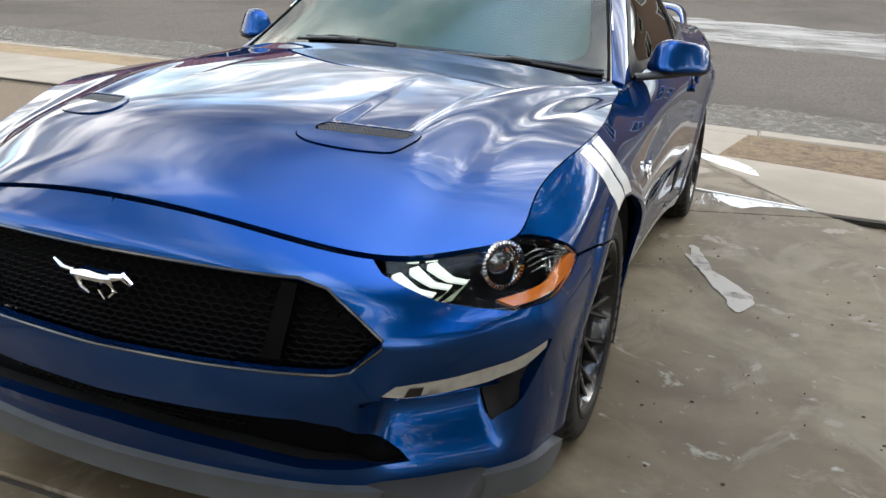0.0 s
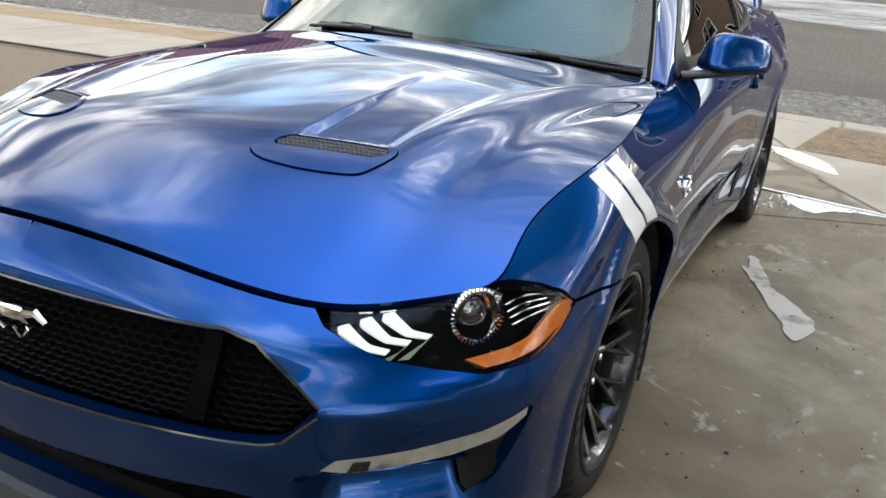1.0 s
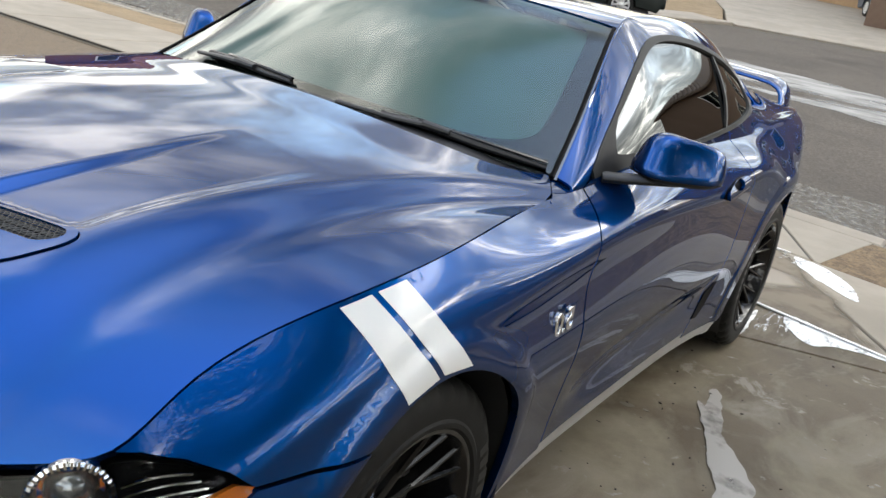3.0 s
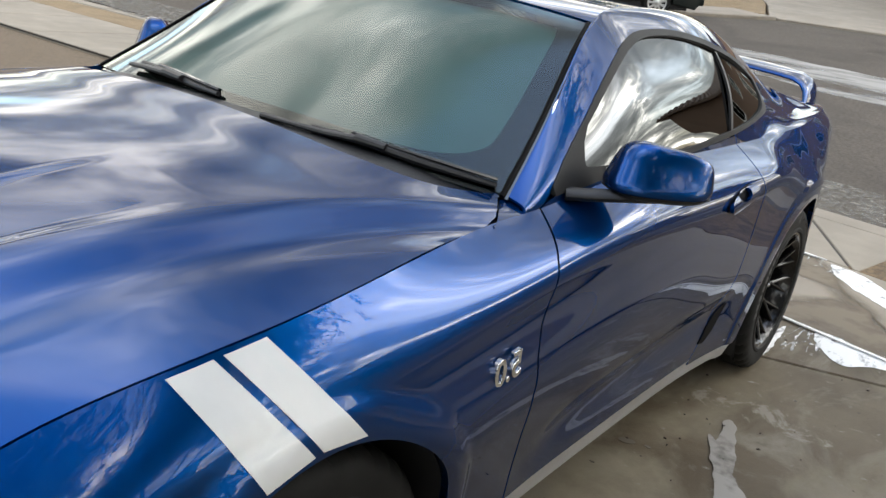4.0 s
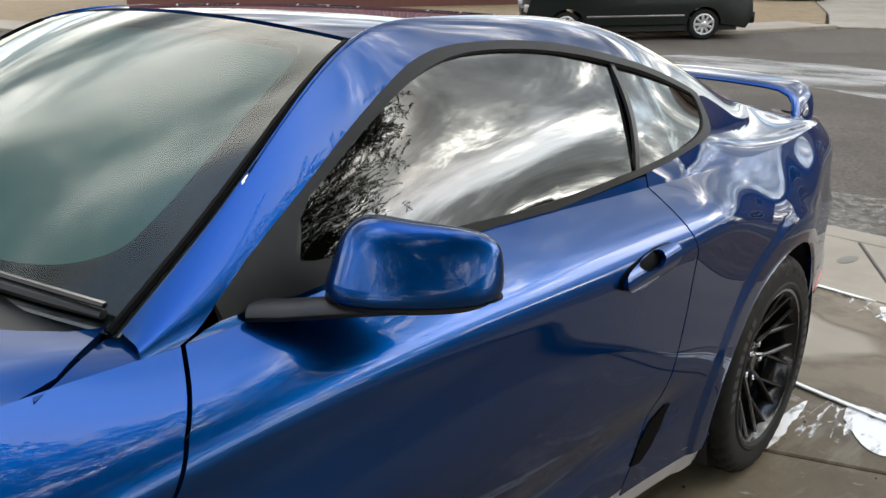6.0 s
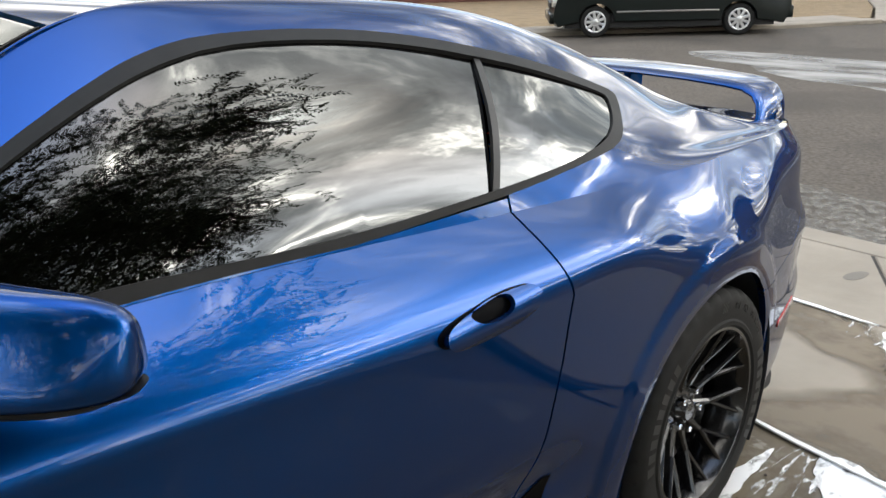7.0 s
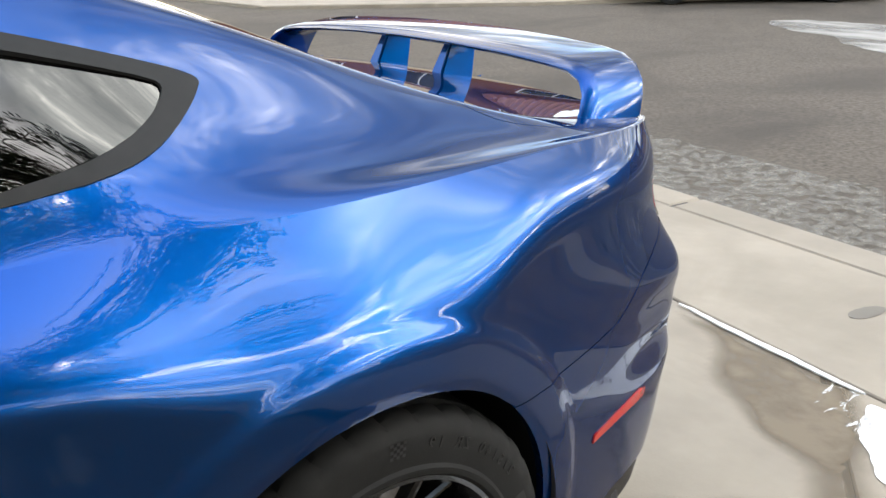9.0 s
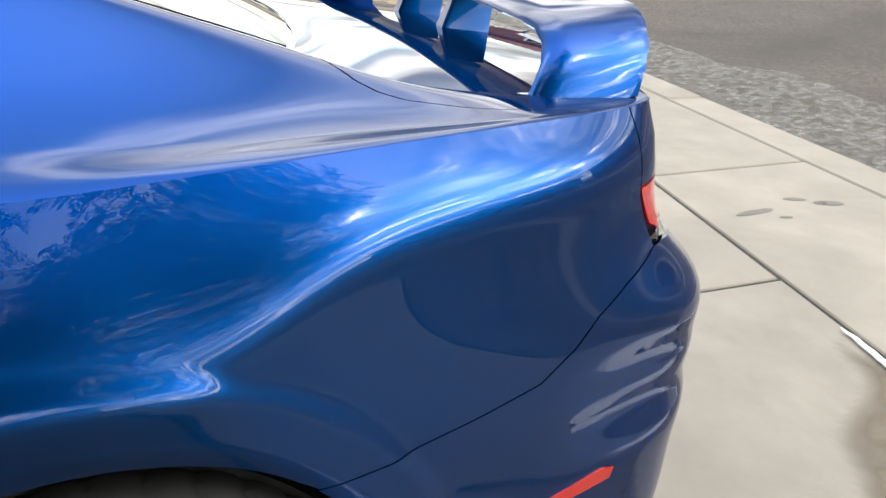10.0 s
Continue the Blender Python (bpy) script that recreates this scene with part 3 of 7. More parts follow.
# the hip swells between its lower edge and the shoulder
z_mid = (z4a + top_z(S_A)) / 2
bow = 0.006 + 0.009 * smooth(S_A, 0.0, 0.5) * (1 - smooth(S_A, 3.3, 3.6))
LINES.append((zip_spline(S6, z_mid), zip_spline(S6, (i4a + inset_top(S_A)) / 2 - bow)))
LINES.append((top_z, inset_top))
ARCH_F, ARCH_R = (0.0, 0.345, 0.376), (2.70, 0.362, 0.392)


def side(s, z):
    """The body's skin at a station and a height."""
    s, z = np.asarray(s, float), np.asarray(z, float)
    zs = np.stack([l[0](s) for l in LINES], -1)
    ins = np.stack([l[1](s) for l in LINES], -1)
    h = np.diff(zs, axis=-1)
    n = len(LINES)
    a = np.zeros((*s.shape, n, n))
    r = np.zeros((*s.shape, n))
    a[..., 0, 0] = a[..., -1, -1] = 1
    for i in range(1, n - 1):
        a[..., i, i - 1], a[..., i, i], a[..., i, i + 1] = h[..., i - 1], 2 * (h[..., i - 1] + h[..., i]), h[..., i]
        r[..., i] = 6 * ((ins[..., i + 1] - ins[..., i]) / h[..., i] - (ins[..., i] - ins[..., i - 1]) / h[..., i - 1])
    m = np.linalg.solve(a, r[..., None])[..., 0]
    k = np.clip((z[..., None] > zs).sum(-1) - 1, 0, n - 2)
    pick = lambda v, i: np.take_along_axis(v, i[..., None], -1)[..., 0]
    hh, d, e = pick(h, k), pick(zs, k + 1) - z, z - pick(zs, k)
    m0, m1, v0, v1 = pick(m, k), pick(m, k + 1), pick(ins, k), pick(ins, k + 1)
    inset = (m0 * d ** 3 + m1 * e ** 3) / (6 * hh) + (v0 / hh - m0 * hh / 6) * d + (v1 / hh - m1 * hh / 6) * e
    for (cy, cz, rad), band in ((ARCH_F, 0.050), (ARCH_R, 0.082)):
        dist = np.hypot(s - cy, z - cz)
        inset = inset - 0.008 * (1 - smooth(dist, rad + band - 0.012, rad + band + 0.036)) + 0.010 * (1 - smooth(dist, rad - 0.03, rad + 0.035))
    # the scooped lower door
    inset = inset + 0.020 * np.exp(-((z - 0.40 - 0.05 * (s - 1.2)) / 0.07) ** 2) * smooth(s, 0.6, 1.1) * (1 - smooth(s, 1.9, 2.3))
    # the groove round the rear bumper
    inset = inset + (0.020 * np.exp(-((z - 0.590) / 0.045) ** 2) + 0.020 * np.exp(-((z - 0.665) / 0.05) ** 2)) * smooth(s, 3.25, 3.6)
    # the cheek crease under the headlight, and the scoop below the fog lamp
    crease = 0.583 + 0.065 * smooth(s, -0.95, -0.45)
    gone = smooth(s, -1.10, -0.97) * (1 - smooth(s, -0.62, -0.45))
    inset = inset - 0.022 * np.exp(-np.sqrt((z - crease) ** 2 + 0.010 ** 2) / 0.030) * gone
    inset = inset + 0.085 * smooth(s, -1.06, -0.93) * (1 - smooth(s, -0.72, -0.63)) * smooth(z, 0.22, 0.42) * (1 - smooth(z, 0.425, 0.455))
    x, y = plan_at(s, inset)
    return np.stack([x, y, z], -1)


def ring_arc(a, a0, a1, grow=0.0, n=40):
    return arc(a[0], a[1], a[2] + grow, a0, a1, n)


def along_top(s0, s1, drop=0.0, n=40):
    return [(float(s), float(top_z(s)) - drop) for s in np.linspace(s0, s1, n)]


# the upper body: four lines from the waist to the roof
UP_S = (0.70, 0.90, 1.27, 1.5, 1.8, 2.2, 2.56, 2.8, 3.04, 3.17, 3.3, 3.63)
UP = [
    (zip_spline(UP_S, (0.776, 0.758, 0.726, 0.725, 0.724, 0.715, 0.692, 0.695, 0.704, 0.724, 0.735, 0.670)), zip_spline(UP_S, (0.945, 1.018, 1.150, 1.170, 1.180, 1.165, 1.110, 1.074, 1.058, 1.054, 1.053, 1.050))),
    (zip_spline(UP_S, (0.752, 0.700, 0.595, 0.572, 0.565, 0.560, 0.560, 0.572, 0.605, 0.660, 0.685, 0.630)), zip_spline(UP_S, (0.951, 1.075, 1.298, 1.330, 1.340, 1.320, 1.242, 1.172, 1.106, 1.078, 1.063, 1.054))),
    (zip_spline(UP_S, (0.738, 0.684, 0.572, 0.515, 0.470, 0.470, 0.495, 0.522, 0.565, 0.630, 0.655, 0.600)), zip_spline(UP_S, (0.954, 1.085, 1.314, 1.350, 1.362, 1.344, 1.262, 1.190, 1.118, 1.084, 1.066, 1.056))),
]
up_y = zip_spline((0.5, 1.0, 2.0, 2.8, 3.06, 3.3, 3.63), (0.5, 1.0, 2.0, 2.8, 3.05, 3.27, 3.555))
VS = 0.15  # width given to each step between two lines, so that the pattern stays even


def upper(s, w):
    """The skin above the waist: w = 0 at the waist, 3 * VS at the roof's edge."""
    s, v = np.asarray(s, float), np.asarray(w, float) / VS
    p0 = side(s, top_z(s))
    xs = np.stack([p0[..., 0], *(l[0](s) for l in UP)], -1)
    zs = np.stack([p0[..., 2], *(l[1](s) for l in UP)], -1)
    k0 = np.clip(v, 0, 3)
    out = []
    for q in (xs, zs):
        # natural cubic through four even knots
        d1 = 6 * (q[..., 0] - 2 * q[..., 1] + q[..., 2])
        d2 = 6 * (q[..., 1] - 2 * q[..., 2] + q[..., 3])
        m1, m2 = (4 * d1 - d2) / 15, (4 * d2 - d1) / 15
        m = np.stack([np.zeros_like(m1), m1, m2, np.zeros_like(m1)], -1)
        i = np.clip(np.floor(v).astype(int), 0, 2)
        pk = lambda arr, j: np.take_along_axis(arr, j[..., None], -1)[..., 0]
        b = v - i
        a = 1 - b
        out.append(a * pk(q, i) + b * pk(q, i + 1) + ((a ** 3 - a) * pk(m, i) + (b ** 3 - b) * pk(m, i + 1)) / 6)
    # the skin leaves the waist in the direction in which the side arrives there, less so over the hip
    below = p0 - side(s, top_z(s) - 0.006)
    run = np.hypot(below[..., 0], below[..., 2])
    reach = np.hypot(xs[..., 1] - xs[..., 0], zs[..., 1] - zs[..., 0])
    keep = smooth(s, 2.12, 2.35) * (1 - 0.5 * smooth(s, 2.35, 2.7))
    u = v / 0.6
    ease = np.where(u < 1, 0.6 * u * (1 - u) ** 2, 0) * keep
    for k, (q, c) in enumerate(((xs, below[..., 0]), (zs, below[..., 2]))):
        d1, d2 = 6 * (q[..., 0] - 2 * q[..., 1] + q[..., 2]), 6 * (q[..., 1] - 2 * q[..., 2] + q[..., 3])
        start = q[..., 1] - q[..., 0] - (4 * d1 - d2) / 90
        out[k] = out[k] + ease * (c / run * reach - start)
    y = p0[..., 1] + (up_y(s) - p0[..., 1]) * smooth(v, 0, 1.5)
    return np.stack([out[0], y, out[1]], -1)


def pane_at(s, w):
    """The side glass: flatter than the body round it, and a little behind it."""
    s, w = np.asarray(s, float), np.asarray(w, float)
    lo, hi, k = 0.010, 0.250, np.clip((w - 0.010) / 0.240, 0, 1)[..., None]
    flat = upper(s, np.full_like(s, lo)) * (1 - k) + upper(s, np.full_like(s, hi)) * k
    p = upper(s, w)
    p = flat + (p - flat) * 0.62
    p[..., 0] -= 0.005
    return p


def mid_sheet(y0, z0, y1, z1, bow, s0, s1):
    """A sheet spanning the car between its two roof edges from s0 to s1: u across (-1..1), q along (0..1)."""
    def at(u, q):
        u, q = np.asarray(u, float) / 0.6, np.asarray(q, float)
        e = upper(s0 + (s1 - s0) * q, np.full_like(q, 3 * VS))
        yc = y0 + (y1 - y0) * q
        zc = z0 + (z1 - z0) * q + bow * 4 * q * (1 - q)
        k = 1 - u * u
        return np.stack([e[..., 0] * u, e[..., 1] + (yc - e[..., 1]) * k, e[..., 2] + (zc - e[..., 2]) * k], -1)
    return at


windshield_at = mid_sheet(0.535, 0.995, 1.215, 1.345, 0.022, 0.70, 1.255)
roof_at = mid_sheet(1.225, 1.348, 2.44, 1.338, 0.030, 1.262, 2.48)
rear_glass_at = mid_sheet(2.45, 1.335, 3.10, 1.112, 0.012, 2.487, 3.03)
deck_at = mid_sheet(3.108, 1.112, 3.60, 1.066, 0.006, 3.04, 3.60)

# ---- the car: its panels ----
car = thing("sports_car", "metallic blue sports coupe with black wheels, parked on a driveway", "car", SLOPE)

GAP = 0.0035
ARC_SEAM = 122.0
tip = (-0.415, 0.675)
lamp_low = [(-0.415, 0.675), (-0.47, 0.648), (-0.60, 0.622), (-0.70, 0.618), (-0.78, 0.630), (-0.86, 0.648), (-0.97, 0.692)]
lamp_high = [(-0.97, float(top_z(-0.97)) - 0.006), *along_top(-0.96, -0.615, 0.006, 14), (-0.56, 0.742), (-0.50, 0.728), (-0.45, 0.705)]
arch_f = ring_arc(ARCH_F, ARC_SEAM, -17)
arch_f2 = ring_arc(ARCH_F, 200, ARC_SEAM + 0.8)

# bonnet
hood_line = [(float(a), float(b)) for a, b in zip(*plan_at(np.linspace(NOSE, 0.560, 70), inset_top(np.linspace(NOSE, 0.560, 70)) + GAP))]
cowl_y = spline([(0.0, 0.468), (0.25, 0.472), (0.40, 0.478), (0.50, 0.494), (0.58, 0.526), (0.65, 0.582), (0.70, 0.655)])
cowl = [(0.775, 0.602), (0.742, 0.655), (0.712, 0.699)] + [(float(x), float(cowl_y(x))) for x in np.linspace(0.70, 0, 24)]
half = hood_line + cowl
hood_out = half + [(-x, y) for x, y in reversed(half[1:-1])]
VENT = [(0.252, -0.558), (0.262, -0.528), (0.288, -0.497), (0.32, -0.480), (0.475, -0.411), (0.495, -0.412), (0.505, -0.430), (0.503, -0.462), (0.487, -0.528), (0.465, -0.551), (0.39, -0.588), (0.31, -0.607), (0.272, -0.602), (0.254, -0.585)]
hood_surf = lambda x, y: np.stack([np.asarray(x, float), np.asarray(y, float), hood_z(x, y)], -1)
VENT = round_off(VENT, True)
hood = skin("hood", sheet(hood_surf, hood_out, [VENT, [(-x, y) for x, y in VENT]], 0.014, 0.02), PAINT, car, "blue metallic bonnet with two vents")


def shrink(poly, k, dx=0.0, dy=0.0):
    cx, cy = sum(p[0] for p in poly) / len(poly), sum(p[1] for p in poly) / len(poly)
    return [(cx + (x - cx) * k + dx, cy + (y - cy) * k + dy) for x, y in poly]


MESH_HOLE = [(0.283, -0.548), (0.285, -0.520), (0.300, -0.497), (0.318, -0.490), (0.470, -0.424), (0.486, -0.430), (0.488, -0.448), (0.474, -0.476), (0.455, -0.484), (0.300, -0.553)]
MESH_HOLE = round_off(MESH_HOLE, True)
for sgn in (1, -1):
    vent_hole = [(sgn * x, y) for x, y in MESH_HOLE]
    plate = skin("hood_vent", sheet(lambda x, y: hood_surf(x, y) + np.array([0, 0, 0.004]), shrink([(sgn * x, y) for x, y in VENT], 0.983), [vent_hole], 0.012, 0.012), PAINT, car, "blue vent surround")
    skin("vent_floor", sheet(lambda x, y: hood_surf(x, y) - np.array([0, 0, 0.012]), shrink(vent_hole, 1.25), (), 0.03, 0.0), GRILLE_BLACK, plate)
    bars = bmesh.new()
    for i in range(-4, 27):
        for j in range(13):
            ax, ay = 0.285 + i * 0.0088 + (j % 2) * 0.0044, -0.535 + i * 0.0038 + j * 0.0072 - 0.040
            if inside(np.array([[ax, ay]]), [MESH_HOLE])[0]:
                for dx, dy in ((0.0088, 0.0038), (0.0044, 0.0072), (-0.0044, 0.0072)):
                    a, b = Vector((sgn * ax, ay, float(hood_z(ax, ay)) + 0.001)), Vector((sgn * (ax + dx), ay + dy, float(hood_z(ax + dx, ay + dy)) + 0.001))
                    tube([a, b], 0.0008, 4, bars, cap=False)
    part("vent_mesh", bars, VENT_STEEL, plate, "fine metal vent mesh")

# nose
GRILLE = [(NOSE, 0.700), (-1.40, 0.700), (-1.16, 0.696), (-1.10, 0.680), (-0.985, 0.590), (-0.985, 0.575), (-1.045, 0.520), (-1.08, 0.512), (-1.35, 0.500), (NOSE, 0.495)]
INTAKE = [(NOSE, 0.385), (-1.32, 0.392), (-1.16, 0.400), (-1.07, 0.388), (-1.00, 0.350), (-0.92, 0.300), (-0.90, 0.278), (-1.15, 0.270), (-1.32, 0.288), (NOSE, 0.303)]
FOG = [(-0.985, 0.462), (-0.955, 0.487), (-0.82, 0.494), (-0.70, 0.512), (-0.602, 0.542), (-0.592, 0.535), (-0.612, 0.470), (-0.655, 0.375), (-0.690, 0.330), (-0.700, 0.345), (-0.715, 0.455), (-0.80, 0.452), (-0.93, 0.446)]
bumper_out = [(NOSE, 0.222), (-0.42, 0.222), (-0.405, 0.225), *arch_f2[1:], *lamp_low[:-1], (-0.98, 0.70), *along_top(-1.0, NOSE, 0.006, 30)]


def cut_half(poly):
    """A half outline and its mirror image across the nose, as one loop in the running length along the car's front."""
    return poly + [(2 * NOSE - s, z) for s, z in reversed(poly) if abs(s - NOSE) > 1e-6]


bumper_full = bumper_out[1:] + [(2 * NOSE - s, z) for s, z in reversed(bumper_out[1:]) if abs(s - NOSE) > 1e-6]


def side_all(s, z):
    """The skin on either side of the nose's middle."""
    s = np.asarray(s, float)
    left = s < NOSE
    p = side(np.where(left, 2 * NOSE - s, s), z)
    p[..., 0] = np.where(left, -p[..., 0], p[..., 0])
    return p


fog_l = [(2 * NOSE - s, z) for s, z in FOG]
skin("front_bumper", sheet(side_all, bumper_full, [cut_half(GRILLE), cut_half(INTAKE), FOG, fog_l], 0.016, 0.03), PAINT, car, "blue front bumper with a black grille opening")


def sunk(fn, d):
    """The same surface moved inwards."""
    def at(a, b):
        e = 1e-3
        p = fn(a, b)
        n = np.cross(fn(a + e, b) - fn(a - e, b), fn(a, b + e) - fn(a, b - e))
        n /= np.maximum(np.linalg.norm(n, axis=-1), 1e-9)[..., None]
        return p - n * d
    return at


def honeycomb(name, hole, size, deep, thick, material, parent, label):
    loop = cut_half(hole)
    c = np.array(loop)
    lo, hi = c.min(0), c.max(0)
    segs = []
    w, hgt = size * 1.9, size * 0.62
    rows = int((hi[1] - lo[1]) / (hgt * 1.5)) + 3
    cols = int((hi[0] - lo[0]) / w) + 3
    for j in range(rows):
        for i in range(cols):
            cx, cy = lo[0] + i * w + (j % 2) * w / 2, lo[1] + j * hgt * 1.5
            for (ax, ay), (bx, by) in (((-w / 2, hgt / 2), (0, hgt)), ((0, hgt), (w / 2, hgt / 2)), ((w / 2, hgt / 2), (w / 2, -hgt / 2))):
                segs.append((cx + ax, cy + ay, cx + bx, cy + by))
    segs = np.array(segs)
    segs = segs[inside((segs[:, :2] + segs[:, 2:]) / 2, [loop])]
    fn = sunk(side_all, deep)
    pa, pb = fn(segs[:, 0], segs[:, 1]), fn(segs[:, 2], segs[:, 3])
    bm = bmesh.new()
    for a, b in zip(pa, pb):
        tube([a, b], thick, 4, bm, cap=False)
    return part(name, bm, material, parent, label)


grille = skin("grille", sheet(sunk(side_all, 0.055), shrink(cut_half(GRILLE), 1.06), (), 0.05, 0.0), GRILLE_BLACK, car, "black honeycomb grille")
honeycomb("grille_mesh", GRILLE, 0.0155, 0.046, 0.0030, GRILLE_BLACK, grille, "black honeycomb mesh")
skin("intake_floor", sheet(sunk(side_all, 0.06), shrink(cut_half(INTAKE), 1.06), (), 0.05, 0.0), GRILLE_BLACK, grille)
honeycomb("intake_mesh", [(NOSE, 0.378), (-1.30, 0.384), (-1.27, 0.380), (-1.30, 0.318), (NOSE, 0.308)], 0.0135, 0.05, 0.003, GRILLE_BLACK, grille, "black lower mesh")
edge_pts = side_all(np.array([p[0] for p in dense(cut_half(GRILLE), 0.03)]), np.array([p[1] for p in dense(cut_half(GRILLE), 0.03)])) * np.array([1, 1, 1.0])
part("grille_surround", tube([*edge_pts, edge_pts[0]], 0.0038, 6, cap=False), GLOSS_BLACK, grille, "gloss black grille surround")
for sgn in (1, -1):
    s1 = lambda s: s if sgn > 0 else 2 * NOSE - s
    blade = [(s1(-1.20), 0.69), (s1(-1.165), 0.69), (s1(-1.195), 0.525), (s1(-1.235), 0.525)]
    skin("grille_blade", sheet(sunk(side_all, 0.02), blade, (), 0.03, 0.03, flip=False), GRILLE_BLACK, grille)
    skin("fog_pocket", sheet(sunk(side_all, 0.028), shrink([(s1(a), b) for a, b in FOG], 1.05), (), 0.03, 0.0), BLACK, car, "black fog lamp pocket")
    lens = [(-0.983, 0.462), (-0.955, 0.484), (-0.82, 0.491), (-0.70, 0.509), (-0.606, 0.538), (-0.606, 0.520), (-0.66, 0.484), (-0.75, 0.462), (-0.90, 0.449)]
    fog_lamp = skin("fog_lamp", sheet(sunk(side_all, 0.002), [(s1(a), b) for a, b in lens], (), 0.02, 0.014), LAMP_WHITE, car, "clear strip fog lamp")
    skin("fog_bulb", sheet(sunk(side_all, -0.0015), [(s1(a), b) for a, b in [(-0.935, 0.458), (-0.925, 0.478), (-0.895, 0.478), (-0.90, 0.458)]], (), 0.02, 0.003), GLOSS_BLACK, fog_lamp)

lip_out = [(NOSE, 0.168), (-0.62, 0.164), (-0.50, 0.164), (-0.43, 0.186), (-0.425, 0.208), (-0.52, 0.232), (NOSE, 0.226)]
lip_full = cut_half(lip_out)


def lip_at(s, z):
    p = sunk(side_all, -0.022)(s, np.maximum(z, 0.215))
    p[..., 2] = z
    return p


skin("chin_spoiler", sheet(lip_at, lip_full, (), 0.04, 0.05), LIP, car, "dark grey rubber chin spoiler")

# emblem on the grille: a plain bright running shape
emblem = bmesh.new()
for pts, rad in (([(-0.055, 0, 0.638), (-0.02, 0, 0.642), (0.03, 0, 0.640), (0.052, 0, 0.642)], [0.010, 0.017, 0.015, 0.012]),
                 ([(0.048, 0, 0.645), (0.075, 0, 0.650), (0.098, 0, 0.634)], [0.013, 0.010, 0.006]),
                 ([(-0.052, 0, 0.644), (-0.085, 0, 0.646), (-0.105, 0, 0.660)], [0.006, 0.006, 0.003]),
                 ([(-0.045, 0, 0.632), (-0.035, 0, 0.610), (-0.015, 0, 0.598)], [0.009, 0.006, 0.004]),
                 ([(0.038, 0, 0.632), (0.050, 0, 0.610), (0.035, 0, 0.596)], [0.008, 0.005, 0.003]),
                 ([(0.020, 0, 0.630), (0.010, 0, 0.610), (0.024, 0, 0.590)], [0.008, 0.005, 0.003])):
    tube([(x * 1.0, -0.962, z) for x, _, z in pts], rad, 8, emblem, 0.9)
part("emblem", emblem, CHROME, car, "chrome emblem")

# wings, doors, quarters, tail
seam_f = [(0.760, float(top_z(0.76))), (0.735, 0.905), (0.700, 0.862), (0.667, 0.803), (0.632, 0.743), (0.612, 0.684), (0.614, 0.60), (0.640, 0.50), (0.672, 0.40), (0.705, 0.30), (0.716, 0.262)]
fender_out = [(0.716, 0.245), *reversed(seam_f), *along_top(0.74, -0.605, 0.0, 40),
              *[(s, z + 0.005) for s, z in lamp_high[-3:]], (-0.418, 0.682), *[(s, z + 0.003) for s, z in arch_f]]
plate = [(0.7985, 0.566), (0.780, 0.602), (0.747, 0.656), (0.722, 0.697), (0.735, 0.715), (0.760, 0.735), *[(float(a), float(b)) for a, b in zip(*plan_at(np.linspace(0.757, 0.572, 12), inset_top(np.linspace(0.757, 0.572, 12))))]]
plate_drop = spline([(0.50, -0.002), (0.566, -0.0021), (0.597, 0.0), (0.647, 0.004), (0.698, 0.0068), (0.733, 0.0073), (0.76, 0.0067)])
plate_surf = lambda x, y: np.stack([np.asarray(x, float), np.asarray(y, float), hood_z(x, y) - plate_drop(y) - 0.001], -1)
seam_d = [(1.972, 0.0), (2.03, 0.850), (2.015, 0.72), (1.985, 0.58), (1.94, 0.42), (1.90, 0.30), (1.89, 0.262)]
door_out = [*[(s + 0.007, z) for s, z in reversed(seam_f)], *along_top(0.80, 1.95, 0.0, 30), (1.972, float(top_z(1.972))), *seam_d[1:]]
bump_seam = [(2.972, 0.648), (3.07, 0.655), (3.20, 0.676), (3.30, 0.697), (3.36, 0.735), (3.40, 0.772), (3.46, 0.806), (3.545, 0.840)]
q_arch = ring_arc(ARCH_R, 47.2, 200)
quarter_out = [(1.978, float(top_z(1.978))), *[(s + 0.006, z) for s, z in seam_d[1:]], (1.90, 0.24), *reversed(q_arch[1:]), *bump_seam, (3.532, 0.872), (3.514, 0.922), *along_top(3.514, 2.0, 0.0, 40)]
tail_arch = ring_arc(ARCH_R, -25, 46.2, 0.0, 20)
tail_out = [*tail_arch, *[(s + 0.002, z - 0.0022) for s, z in bump_seam], (3.60, 0.836), (3.72, 0.818), (TAIL, 0.80), (TAIL, 0.30), (3.60, 0.292), (3.40, 0.270), (3.22, 0.228), (3.12, 0.196)]
DOOR_WIN = [(0.825, 0.28), (0.95, 0.10), (1.15, 0.02), (1.6, 0.02), (1.972, 0.14)]
REAR_WIN = [(1.978, 0.17), (2.135, 0.265), (2.35, 0.465), (2.42, 0.60), (2.466, 0.75), (2.510, 0.97), (2.545, 1.18), (2.566, 1.34), (2.572, 1.41), (2.560, 1.45), (2.525, 1.475), (2.36, 1.50), (2.207, 1.525), (2.05, 1.585), (1.9, 1.68), (1.75, 1.76), (1.6, 1.79), (1.464, 1.76), (1.36, 1.66), (1.241, 1.50), (1.068, 1.36), (0.902, 1.20), (0.84, 0.90), (0.82, 0.74)]
REAR_WIN = round_off(REAR_WIN, times=1)
W = lambda pts: [(s, v * VS) for s, v in pts]
